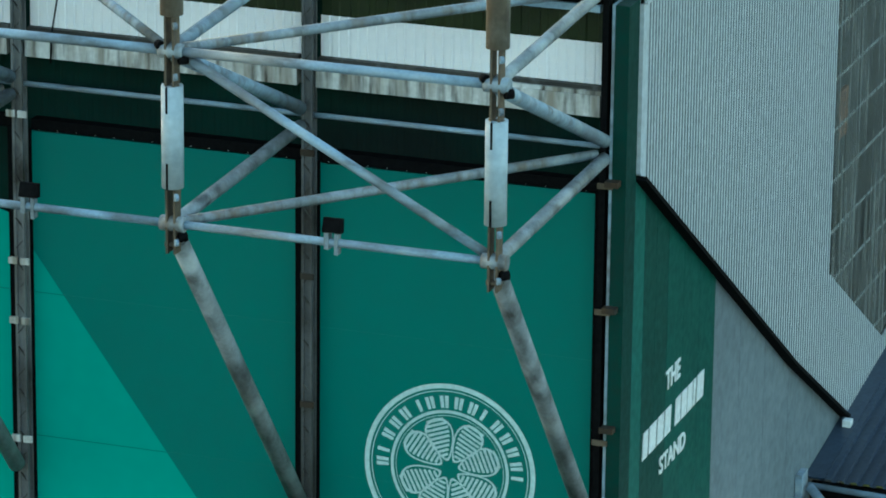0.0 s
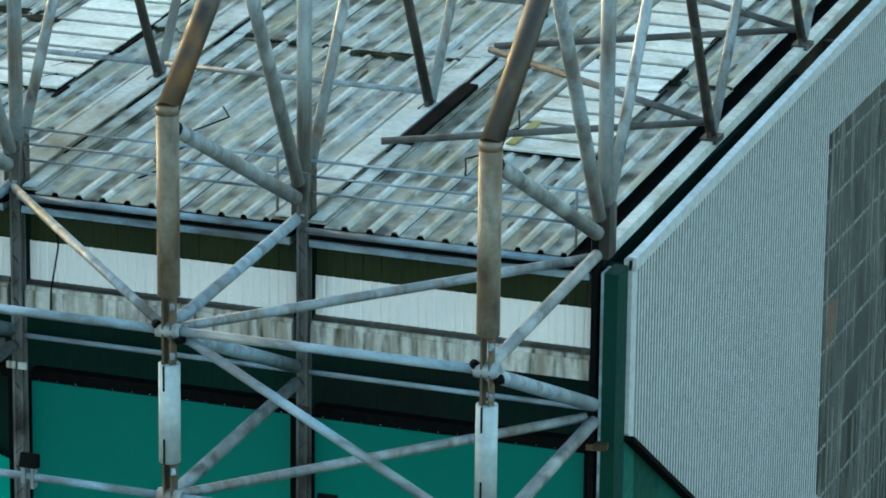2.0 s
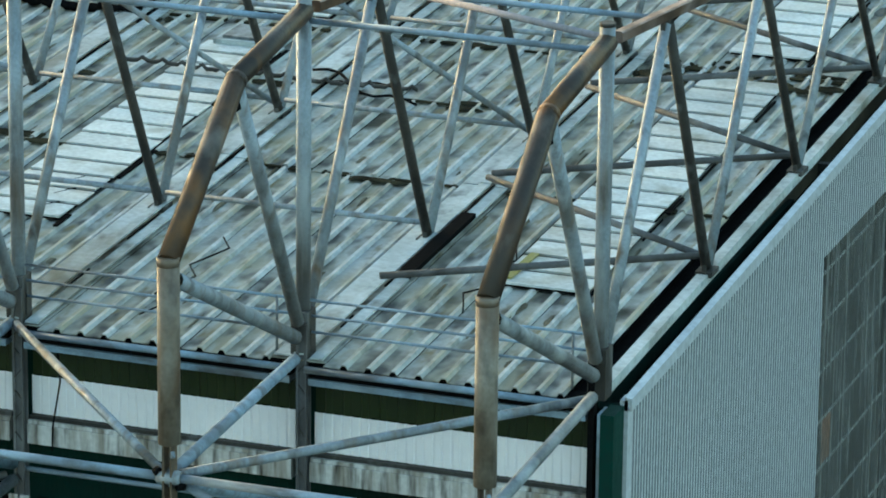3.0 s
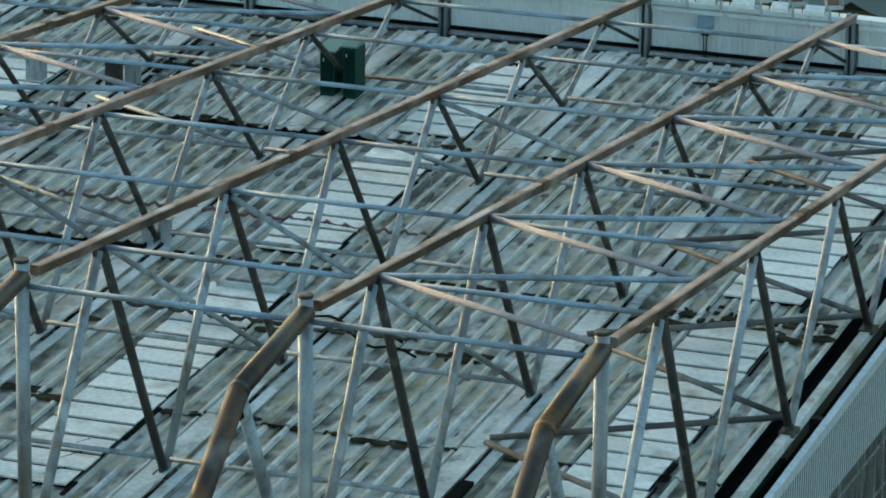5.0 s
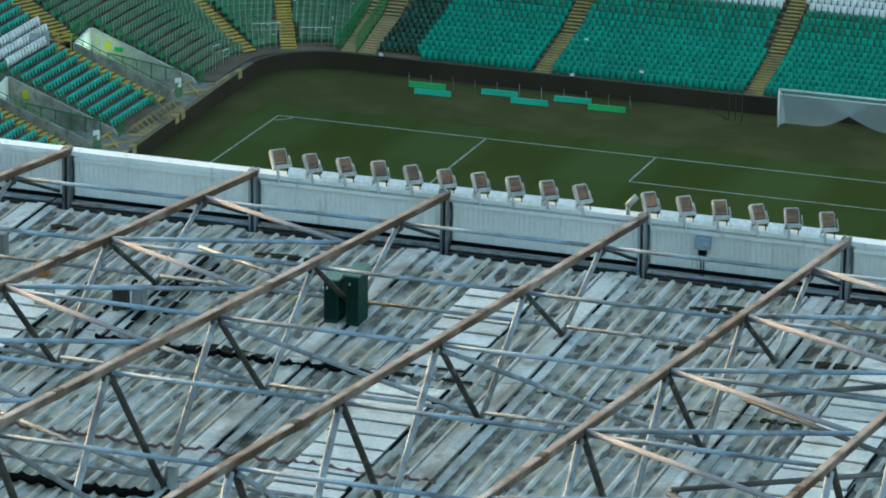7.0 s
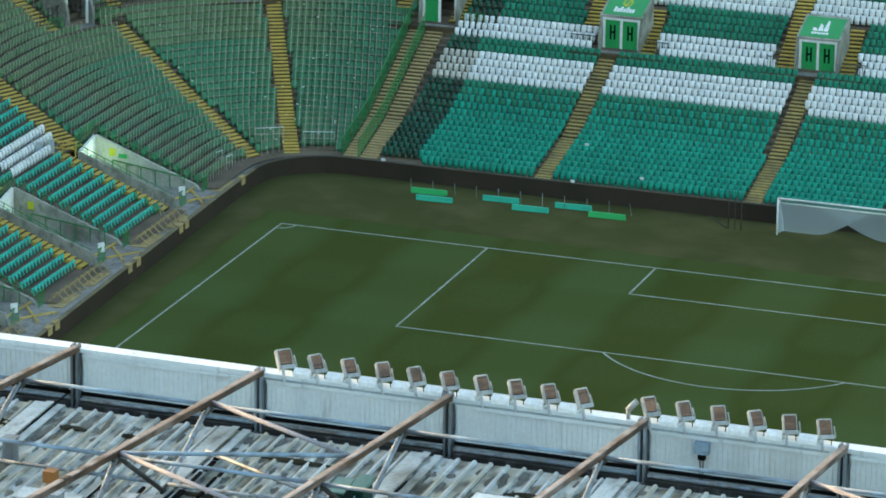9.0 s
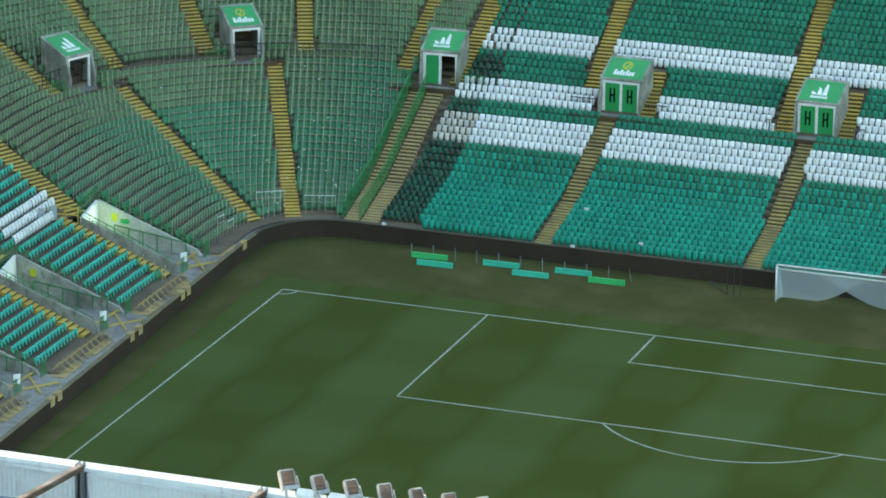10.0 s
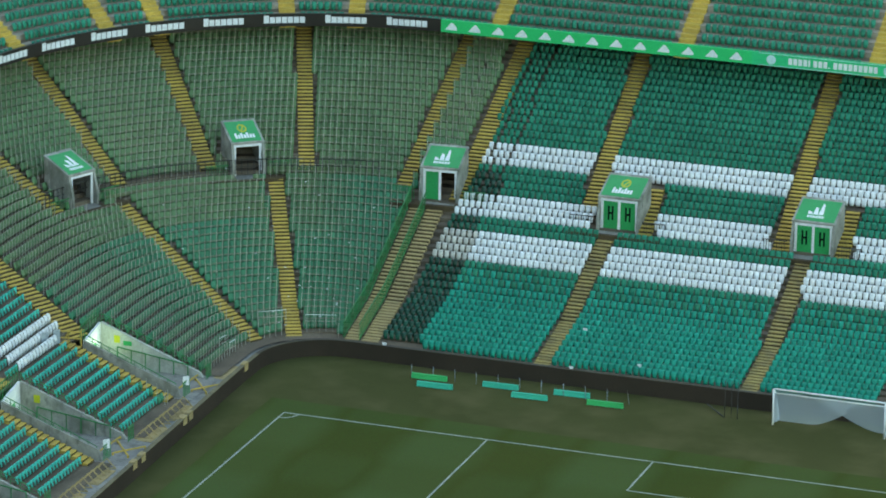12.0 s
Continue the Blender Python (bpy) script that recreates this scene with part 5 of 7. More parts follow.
NORTH_END, EAST_END = -48.0, 46.0


def lerp(a, b, f):
    return a + (b - a) * min(1, max(0, f))


def north(x, y):
    """1 in the side stand, 0 in the end stand, between them round the corner."""
    if x > CX:
        return 0.0
    w = math.degrees(math.atan2(y - CY, x - CX)) if y > CY else 180.0
    return min(1, max(0, (w - 95) / 60))


def rise(d, n):
    e = 0.205 * d if d < 6.0 else 1.23 + 0.405 * (d - 6.0) if d < 15 else 4.875 + 0.43 * (d - 15)
    s = 0.385 * d - 0.21 if d < 15 else 5.565 + 0.415 * (d - 15)
    return 0.95 + e + (s - 0.25 - e) * n if d > 0.6 else 0.95 + e + (s - e) * n * 0.3


def stations(step):
    """Points along the front wall with the outward direction, from the side stand round to the end stand."""
    out = []
    n = int((CY - NORTH_END) / step)
    out += [(Vector((CX - R0, NORTH_END + (CY - NORTH_END) * k / n)), Vector((-1, 0))) for k in range(n)]
    n = 36
    for k in range(n + 1):
        w = math.pi - math.pi / 2 * k / n
        d = Vector((math.cos(w), math.sin(w)))
        out.append((Vector((CX, CY)) + d * R0, d))
    n = int((EAST_END - CX) / step)
    out += [(Vector((CX + (EAST_END - CX) * k / n, CY + R0)), Vector((0, 1))) for k in range(1, n + 1)]
    return out


ROW, FIRST, ROWS = 0.74, 0.55, 48
ST = stations(2.5)


def spot(st, d):
    p = st[0] + st[1] * d
    return p.x, p.y


def row_d(i):
    return FIRST + ROW * i


# openings in the terrace: front-entry trenches of the side stand
TRENCH = [(-13.6, -7.0, -2.2, 1.9), (-13.6, -7.0, -14.8, -10.7), (-13.6, -7.0, -27.4, -23.3), (-13.6, -7.0, -40.0, -35.9)]


def in_trench(x, y, grow=0.0):
    return any(a - grow < x < b + 1.7 and c - grow < y < d + grow for a, b, c, d in TRENCH)


# ---- turf, lines and front wall ----
s = Shape().face([(-5.0, -118, -0.01), (74, -118, -0.01), (74, 11.9, -0.01), (-5.0, 11.9, -0.01)])
solid("turf_surround", s, TURF_EDGE, "worn olive turf surround beside the pitch", "turf", kind="structure")
s = Shape().face([(-1.8, -106.8, 0.0), (69.8, -106.8, 0.0), (69.8, 2.4, 0.0), (-1.8, 2.4, 0.0)])
solid("pitch", s, TURF, "mown grass football pitch with faint bands", "pitch", kind="structure")


def line(p, q, w=0.12):
    return Shape().slab((p[0], p[1], 0.004), (q[0], q[1], 0.004), w, 0.008)


marks = thing("pitch_marking", "white painted lines on the grass pitch", "pitch marking", kind="structure")
for p, q in (((0, -105), (0, 0)), ((0, 0), (68, 0)), ((68, 0), (68, -105)), ((13.84, 0), (13.84, -16.5)), ((13.84, -16.5), (54.16, -16.5)), ((54.16, -16.5), (54.16, 0)),
             ((24.84, 0), (24.84, -5.5)), ((24.84, -5.5), (43.16, -5.5)), ((43.16, -5.5), (43.16, 0)), ((0, -52.5), (68, -52.5)), ((0, -105), (68, -105))):
    part("line", line(p, q), LINE, marks)


def arc_line(cx, cy, r, a0, a1, n):
    s = Shape()
    for k in range(n):
        a, b = radians(a0 + (a1 - a0) * k / n), radians(a0 + (a1 - a0) * (k + 1) / n)
        s.face([(cx + rr * math.cos(w), cy + rr * math.sin(w), 0.009) for rr, w in ((r - 0.065, a), (r + 0.065, a), (r + 0.065, b), (r - 0.065, b))])
    return s


part("arc", arc_line(34, -11, 9.15, 216.9, 323.1, 30), LINE, marks)
part("arc", arc_line(0, 0, 1.0, 270, 360, 10), LINE, marks)
part("arc", arc_line(34, -52.5, 9.15, 0, 360, 48), LINE, marks)

WALL_H = 1.1


def wall_spot(st, d):
    """A point d metres behind the pitch-side face of the low front wall, level with a station of the terrace."""
    c, e = st
    if e.x < -0.999:
        return -4.6 + 0.03 * max(0.0, 4.0 - c.y) - d, c.y - 0.2 * max(0.0, min(1.0, (c.y + 5) / 12))
    if e.y > 0.999:
        return max(c.x, 0.0) if c.x > CX else 0.0, 11.7 + d
    return 0.0 + (4.6 + d) * e.x, 7.1 + (4.6 + d) * e.y


fw, rim, board, path = Shape(), Shape(), Shape(), Shape()
for a, b in zip(ST, ST[1:]):
    low = [wall_spot(a, 0), wall_spot(b, 0), wall_spot(b, 0.2), wall_spot(a, 0.2)]
    fw.hexa([(x, y, -0.1) for x, y in low], [(x, y, WALL_H) for x, y in low])
    side = a[0].y < CY - 2.5 and a[1].x < -0.9
    low = [wall_spot(a, -0.03), wall_spot(b, -0.03), wall_spot(b, 0.26), wall_spot(a, 0.26)]
    (board if side else rim).hexa([(x, y, WALL_H + 0.004) for x, y in low], [(x, y, WALL_H + 0.05) for x, y in low])
    low = [wall_spot(a, 0.2), wall_spot(b, 0.2), spot(b, 0.35), spot(a, 0.35)]
    if a[0].x < 0.5:
        path.hexa([(x, y, 0.3) for x, y in low], [(x, y, 0.92) for x, y in low])
solid("front_wall", fw, TRACK, "low black boarded wall round the pitch", "wall", kind="structure")
solid("wall_coping", rim, mat("dark_brown_coping", (0.075, 0.065, 0.045), (0.05, 0.043, 0.03), 0.6, 0.8), "thin dark coping along the low front wall", "coping", kind="structure")
solid("wall_coping", board, mat("tan_board_coping", (0.19, 0.16, 0.085), (0.11, 0.095, 0.055), 0.9, 0.8), "worn tan coping along the side stand's front wall", "coping", kind="structure")
solid("walkway", path, CONCRETE, "grey concrete walkway behind the low front wall", "walkway", kind="structure")

# ---- terraces ----
ter = thing("terrace", "dark stepped concrete terraces of the lower tier", "terrace", kind="structure")
for i in range(ROWS):
    s = Shape()
    d0, d1 = row_d(i), row_d(i + 1)
    if i == 0:
        d0 = 0.22
    for a, b in zip(ST, ST[1:]):
        quad = [spot(a, d0), spot(b, d0), spot(b, d1), spot(a, d1)]
        mx, my = sum(p[0] for p in quad) / 4, sum(p[1] for p in quad) / 4
        if in_trench(mx, my):
            continue
        s.face([(p[0], p[1], rise(row_d(i), north(*spot(st, 3)))) for p, st in zip(quad, (a, b, b, a))])
        (bx, by), (ex, ey) = quad[2], quad[3]
        na, nb = north(*spot(a, 3)), north(*spot(b, 3))
        s.face([(ex, ey, rise(row_d(i), na)), (bx, by, rise(row_d(i), nb)), (bx, by, rise(row_d(i + 1), nb)), (ex, ey, rise(row_d(i + 1), na))])
    part("step", s, TERRACE, ter)


def height(x, y):
    d = (y - CY - R0) if x > CX else (CX - R0 - x) if y < CY else math.hypot(x - CX, y - CY) - R0
    i = max(0, int((d - FIRST) / ROW))
    return rise(row_d(i), north(x, y)), d


# ---- aisles ----
AISLES = [  # start, end, width, painted
    ((13.35, 12.1), (13.2, 26.9), 1.1, STEP_WORN), ((27.5, 12.1), (27.2, 26.6), 1.1, STEP_WORN), ((41.5, 12.1), (41.2, 26.6), 1.1, STEP_WORN),
    ((11.2, 28.6), (9.85, 46.5), 1.15, STEP), ((25.3, 27.0), (24.0, 46.5), 1.15, STEP), ((39.0, 27.0), (38.0, 46.5), 1.15, STEP),
    ((15.75, 26.9), (15.2, 31.6), 0.95, STEP), ((29.6, 26.9), (29.1, 31.6), 0.95, STEP),
    ((1.25, 12.3), (0.5, 27.2), 1.15, SAND), ((0.0, 12.3), (-0.78, 27.2), 1.0, SAND),
    ((1.75, 28.2), (1.05, 46.0), 1.2, STEP), ((-2.5, 29.0), (-3.2, 45.5), 1.0, STEP),
    ((-3.85, 11.6), (-11.2, 26.7), 1.05, STEP), ((-9.48, 28.3), (-15.3, 42.6), 1.1, STEP), ((-15.6, 25.1), (-24.4, 36.6), 1.15, STEP),
    ((-5.9, 9.9), (-18.9, 17.55), 1.0, STEP), ((-19.85, 19.5), (-31.0, 28.45), 1.0, STEP), ((-21.6, 13.0), (-34.0, 18.2), 1.0, STEP),
    ((-13.7, -1.3), (-30.0, 6.2), 1.5, STEP), ((-6.6, -3.15), (-14.2, -3.0), 0.9, STEP), ((-6.6, -15.75), (-14.2, -15.6), 0.9, STEP),
    ((-14.0, -12.0), (-30.0, -12.0), 1.2, STEP), ((-6.6, -28.35), (-14.2, -28.2), 0.9, STEP),
]


def near_aisle(x, y, grow):
    for (ax, ay), (bx, by), w, _ in AISLES:
        dx, dy = bx - ax, by - ay
        length = math.hypot(dx, dy)
        u = ((x - ax) * dx + (y - ay) * dy) / length
        if -0.2 < u < length + 0.2 and abs((x - ax) * dy - (y - ay) * dx) / length < w / 2 + grow:
            return True
    return False


for (ax, ay), (bx, by), w, paint in AISLES:
    al = thing("aisle", "stepped gangway with worn yellow painted treads between seat blocks" if paint is not SAND else "stepped gangway with worn tan treads beside a green fence", "stairs", "gangways", kind="structure")
    dx, dy = bx - ax, by - ay
    length = math.hypot(dx, dy)
    ux, uy = dx / length, dy / length
    n = int(length / 0.37)
    gap = 0.13 if w > 1.4 else 0.03
    light, dark = Shape(), Shape()
    for k in range(n):
        u0, u1 = length * k / n, length * (k + 1) / n
        mx, my = ax + ux * (u0 + u1) / 2, ay + uy * (u0 + u1) / 2
        d = (my - CY - R0) if mx > CX else (CX - R0 - mx) if my < CY else math.hypot(mx - CX, my - CY) - R0
        z = rise(max(0, d), north(mx, my)) + 0.03
        px, py = -uy * w / 2, ux * w / 2
        q = [(ax + ux * u + s * px, ay + uy * u + s * py) for u, s in ((u0, -1), (u0, 1), (u1, 1), (u1, -1))]
        s = Shape().hexa([(x, y, z - 0.30) for x, y in reversed(q)], [(x, y, z) for x, y in reversed(q)])
        part("tread", s, paint, al) if k < 40 else light.add(s, Matrix())
        nose = [(ax + ux * u + s * px, ay + uy * u + s * py) for u, s in ((u0 - gap, -1), (u0 - gap, 1), (u0, 1), (u0, -1))]
        dark.hexa([(x, y, z - 0.28) for x, y in reversed(nose)], [(x, y, z - 0.06) for x, y in reversed(nose)])
    if light.v:
        part("upper_treads", light, paint, al)
    part("riser", dark, RISER, al)

# ---- seats ----
def moulded_seat(rows, thick=0.035, dish=0.02):
    """A plastic shell lofted along (depth, height, half width), front side dished, as one closed mesh."""
    s = Shape()
    n = len(rows)
    for k, (y, z, w) in enumerate(rows):
        (ya, za, _), (yb, zb, _) = rows[max(0, k - 1)], rows[min(n - 1, k + 1)]
        d = Vector((yb - ya, zb - za)).normalized()
        ny, nz = d.y * thick, -d.x * thick
        e = dish if 0 < k < n - 1 else 0.0
        s.v += [(-w, y, z), (0, y + e * d.y, z - e * d.x), (w, y, z), (w, y + ny, z + nz), (-w, y + ny, z + nz)]
    for k in range(n - 1):
        a, b = 5 * k, 5 * k + 5
        for p, q in ((0, 1), (1, 2), (2, 3), (3, 4), (4, 0)):
            s.f.append((a + p, a + q, b + q, b + p))
            s.smooth.append(p in (0, 1))
    s.f += [(4, 3, 2, 1, 0), tuple(5 * (n - 1) + q for q in range(5))]
    s.smooth += [False, False]
    return s


seat = moulded_seat([(0.06, 0.18, 0.14), (0.05, 0.38, 0.155), (0.05, 0.44, 0.175), (0.08, 0.55, 0.182), (0.12, 0.67, 0.182), (0.15, 0.74, 0.178), (0.28, 0.77, 0.16)])
rail_seat = moulded_seat([(0.05, 0.10, 0.205), (0.04, 0.36, 0.217), (0.10, 0.42, 0.217), (0.14, 0.60, 0.217), (0.18, 0.65, 0.19)])
slim_seat = moulded_seat([(0.06, 0.24, 0.07), (0.09, 0.40, 0.085), (0.12, 0.49, 0.11), (0.13, 0.54, 0.20), (0.15, 0.66, 0.205), (0.19, 0.70, 0.15)])

VOMS = [  # x, y, turn, doors, sign mark, half width
    (13.75, 27.4, 0, "doors", "ring", 1.5), (27.5, 27.2, 0, "doors", "stripes", 1.5), (41.3, 27.2, 0, "doors", "ring", 1.5),
    (0.43, 28.3, 5, "half", "stripes", 1.4), (-13.1, 26.25, 38.7, "open", "ring", 1.2), (-20.95, 15.5, 65.8, "open", "stripes", 1.2),
]


def in_vom(x, y, grow=0.15):
    for vx, vy, turn, _, _, half in VOMS:
        a = radians(turn)
        dx, dy = x - vx, y - vy
        u, v = dx * math.cos(a) + dy * math.sin(a), -dx * math.sin(a) + dy * math.cos(a)
        if abs(u) < half + 0.1 + grow and -0.95 < v < 2.7 + grow:
            return True
    return False


def seat_kind(x, y, d, n):
    if n == 0 and x > 1.9:
        if 10.4 < d < 13.1 or (19.8 < d < 22.0) or (14.9 < d < 17.0):
            return "worn" if x < 4.6 - 0.02 * d and d < 13.1 else "white"
        if x < 4.6 - 0.02 * d and (d < 10.5 or 13.1 < d < 14.9 or 17.0 < d < 19.0):
            return "dark"
        return "teal" if d < 8.8 + 1.6 * math.sin(x * 7.3 + d * 11.1) else "green"
    if n >= 1 and y < -1.4 + 0.46 * (-13.6 - x):
        if 8.5 < d < 10.9 and -9.5 < y:
            return "white"
        return "side"
    return "olive" if d > (13.0 if n > 0.45 else 17.5) else "rail"


fields = {k: Shape() for k in ("white", "worn", "dark", "teal", "green", "rail", "olive", "side")}
near_seats = {k: [] for k in fields}
rails, posts = Shape(), Shape()
rng = random.Random(2)
for i in range(-1, ROWS - 1):
    d = max(0.42, row_d(i) + 0.42)
    # walk along the row
    lengths = [CY - NORTH_END, (R0 + d) * math.pi / 2, EAST_END - CX]
    total, pos = sum(lengths), 0.25
    prev = None
    while pos < total:
        if pos < lengths[0]:
            x, y, out = CX - R0 - d, NORTH_END + pos, math.pi
        elif pos < lengths[0] + lengths[1]:
            w = math.pi - (pos - lengths[0]) / (R0 + d)
            x, y, out = CX + (R0 + d) * math.cos(w), CY + (R0 + d) * math.sin(w), w
        else:
            x, y, out = CX + pos - lengths[0] - lengths[1], CY + R0 + d, math.pi / 2
        if pos + 0.458 < lengths[0] + lengths[1]:
            pos += 0.458
        else:
            pos = max(lengths[0] + lengths[1], pos) + (0.43 if pos >= lengths[0] + lengths[1] else 0.2)
            pos = lengths[0] + lengths[1] + 0.2 + 0.43 * round((pos - lengths[0] - lengths[1] - 0.2) / 0.43)
        if y < -36 or x > 36 or x < -38:
            prev = None
            continue
        n = north(x, y)
        bad = near_aisle(x, y, 0.15) or in_vom(x, y) or in_trench(x, y, 0.3)
        if n >= 1 and y < 1.5 and d < 1.5:
            bad = True
        if n > 0 and d < 1.7:
            bad = True
        if -0.9 - 0.052 * (y - 12.3) < x < 0.9 and d < 16 and y > 10:
            bad = True
        if 0.5 < n < 0.97 and 17.3 < d < 18.2:
            bad = True
        if n == 0 and y > 27.8:
            # two narrow gaps run up this block, placed to fit the camera's view
            x -= 0.13 * (x < 4.4 - 0.05 * (y - 28.4)) + 0.13 * (x < 3.35 - 0.083 * (y - 28.5))
        if bad:
            prev = None
            continue
        if i < 0 and x < 5.0:
            continue
        z = rise(max(0.3, row_d(i)), n) - (0.12 if i < 0 else 0.0)
        kind = seat_kind(x, y, d, n)
        if kind in ("rail", "olive") and -0.9 - 0.052 * (y - 12.3) < x < 1.9 and d < 16:
            prev = None
            continue
        m = Matrix.Translation((x, y, z)) @ Matrix.Rotation(out - math.pi / 2 + rng.uniform(-0.03, 0.03), 4, "Z")
        if n == 0 and 1.9 < x < 4.6 - 0.02 * d:
            m = m @ Matrix.Diagonal((0.88, 1, 0.95, 1))
        if kind == "side" and y < -3.0 and d < 7.5 and len(near_seats["side"]) < 280 and y > -34:
            near_seats["side"].append(m)
        else:
            fields[kind].add({"rail": rail_seat, "olive": rail_seat, "side": slim_seat}.get(kind, seat), m)
        if kind in ("rail", "olive"):
            c, sn = math.cos(out), math.sin(out)
            p = (x - c * 0.30, y - sn * 0.30)
            posts.slab((p[0], p[1], z + 0.0), (p[0], p[1], z + 0.97), 0.03, 0.03, Vector((c, sn, 0)))
            if prev:
                rails.slab((prev[0], prev[1], prev[2] + 0.93), (p[0], p[1], z + 0.93), 0.028, 0.028)
                rails.slab((prev[0], prev[1], prev[2] + 0.45), (p[0], p[1], z + 0.45), 0.022, 0.022)
            prev = (p[0], p[1], z)
for k, m, text in (("worn", SEAT_B, "rows of stained off-white plastic stadium seats"), ("white", SEAT_W, "rows of white plastic stadium seats forming broad stripes"), ("dark", SEAT_K, "block of dark green plastic stadium seats"), ("teal", SEAT_T, "rows of lighter teal plastic stadium seats"),
                   ("green", SEAT_G, "rows of green plastic stadium seats"), ("rail", SEAT_C, "rows of green seats behind grey rails in the corner"), ("olive", SEAT_O, "rows of dulled olive green seats behind grey rails"), ("side", SEAT_N, "rows of pale teal plastic seats in the side stand")):
    solid("seat_rows", fields[k], m, text, "seats", kind="stuff")
solid("seat_rails", rails, RAIL_DIM, "grey metal rails along the corner seat rows", "rails", kind="stuff")
solid("seat_rail_posts", posts, RAIL, "grey metal posts of the corner seat rails", "rails", kind="stuff")
seat_mesh = slim_seat.mesh("stadium_seat", SEAT_N)
for m in near_seats["side"]:
    ob = new("stadium_seat", seat_mesh)
    ob.matrix_basis = m
    tagged(ob, "pale teal plastic seat on the concrete terrace", "seat", "side stand seats")

# ---- vomitories ----
def vomitory(kind, mark, w):
    v = thing("vomitory", {"doors": "concrete stand entrance with green doors and a green sign roof", "half": "concrete stand entrance with one green door and a green sign roof", "open": "concrete stand entrance with a dark opening and a green sign roof"}[kind], "entrance", "stand entrances")
    h, depth = 2.3, 2.5
    top = lambda y: h + 0.37 * y
    for u in (-w, w - 0.18):
        part("side_wall", Shape().prism([(-0.4, 0), (depth, 0), (depth, top(depth)), (0, h), (-0.4, 0.9)], "x", u, u + 0.18), PALE_CONCRETE, v)
    q = w - 0.19
    part("floor", Shape().box(-q, -0.9, -0.05, q, depth - 0.15, 0.03), CONCRETE, v)
    part("back", Shape().box(-q, depth - 0.14, 0.03, q, depth, top(depth) - 0.02), RISER, v)

    def lie(outline, lift, thick):
        """A flat piece lying on the sloping roof."""
        a, b = [(x, y, top(y) + lift) for x, y in outline], [(x, y, top(y) + lift + thick) for x, y in outline]
        return Shape().hexa(a, b)

    box = lambda x0, y0, x1, y1: [(x0, y0), (x1, y0), (x1, y1), (x0, y1)]
    part("roof", lie(box(-w - 0.02, -0.04, w + 0.02, depth + 0.06), 0.0, 0.12), PALE_CONCRETE, v, "pale weathered roof slab")
    sg = part("sign", lie(box(-w + 0.14, 0.1, w - 0.14, depth - 0.22), 0.121, 0.03), SIGN_GREEN, v, "green sign panel on the entrance roof")
    if mark == "ring":
        s = Shape()
        for k in range(24):
            a, b = 2 * math.pi * k / 24, 2 * math.pi * (k + 1) / 24
            pts = [(r * math.cos(e) * 0.34, 1.5 + r * math.sin(e) * 0.44) for r, e in ((0.68, a), (1.0, a), (1.0, b), (0.68, b))]
            s.face([(x, y, top(y) + 0.158) for x, y in pts])
        part("mark_ring", s, SIGN_YELLOW, sg)
        part("mark_ring", lie([(-0.16, 1.22), (-0.04, 1.22), (0.2, 1.72), (0.08, 1.72)], 0.154, 0.01), SIGN_YELLOW, sg)
        for k in range(7):
            x = -0.72 + 0.21 * k
            part("mark_bar", lie(box(x, 0.42, x + 0.16, 0.98 if k in (0, 2, 4) else 0.8), 0.152, 0.012), WHITE, sg)
    else:
        for k in range(3):
            x = -0.62 + 0.36 * k
            part("mark_stripe", lie([(x, 0.75), (x + 0.34, 0.75), (x + 0.22, 1.0 + 0.42 * k), (x - 0.04 + 0.06 * k, 1.1 + 0.42 * k)], 0.152, 0.012), WHITE, sg)
        for k in range(6):
            x = -0.62 + 0.2 * k
            part("mark_bar", lie(box(x, 0.4, x + 0.15, 0.62), 0.152, 0.012), WHITE, sg)
    part("frame", Shape().box(-q, 0.0, h - 0.2, q, 0.12, h), WHITE, v, "white door frame")
    for x in (-q, q - 0.17) + ((-0.1,) if kind != "open" else ()):
        part("frame", Shape().box(x, 0.0, 0.03, x + 0.17, 0.12, h - 0.201), WHITE, v)
    for k, (x, e) in enumerate(((-q + 0.18, -0.11), (0.08, q - 0.18))):
        if kind == "open" or (kind == "half" and k):
            continue
        d = part("door", Shape().box(x, 0.05, 0.08, e, 0.1, h - 0.21), SIGN_GREEN, v, "green entrance door")
        if kind == "half":
            continue
        m = (x + e) / 2
        for dx in (-0.2, 0.08):
            part("slot", Shape().box(m + dx, 0.03, 0.75, m + dx + 0.12, 0.049, 1.75), BLACK, d)
        part("slot", Shape().box(m - 0.08, 0.035, 1.18, m + 0.08, 0.048, 1.32), BLACK, d)
    part("landing", Shape().box(-w - 1.9, -1.25, -0.32, w + 1.9, -0.42, 0.02), RISER, v, "dark landing in front of the entrance")
    for sx in (-1, 1):
        for k in range(9):
            part("baluster", Shape().slab((sx * (w + 0.4 + 0.18 * k), -0.3, 0.0), (sx * (w + 0.4 + 0.18 * k), -0.3, 0.92), 0.03, 0.03, Vector((0, 1, 0))), GREEN_RAIL if kind != "doors" else STEEL_DARK, v)
        part("guard_rail", Shape().slab((sx * (w + 0.25), -0.3, 0.95), (sx * (w + 1.95), -0.3, 0.95), 0.05, 0.05), GREEN_RAIL if kind != "doors" else STEEL_DARK, v, "slim guard rail beside the entrance")
    return v


protos = {}
for x, y, turn, kind, mark, half in VOMS:
    m = pose(x, y, rise(max(0, height(x, y)[1]), north(x, y)) - 0.25, 0, 0, turn)
    if (kind, mark) in protos:
        copy_thing(protos[kind, mark], m)
    else:
        protos[kind, mark] = vomitory(kind, mark, half)
        protos[kind, mark].matrix_basis = m

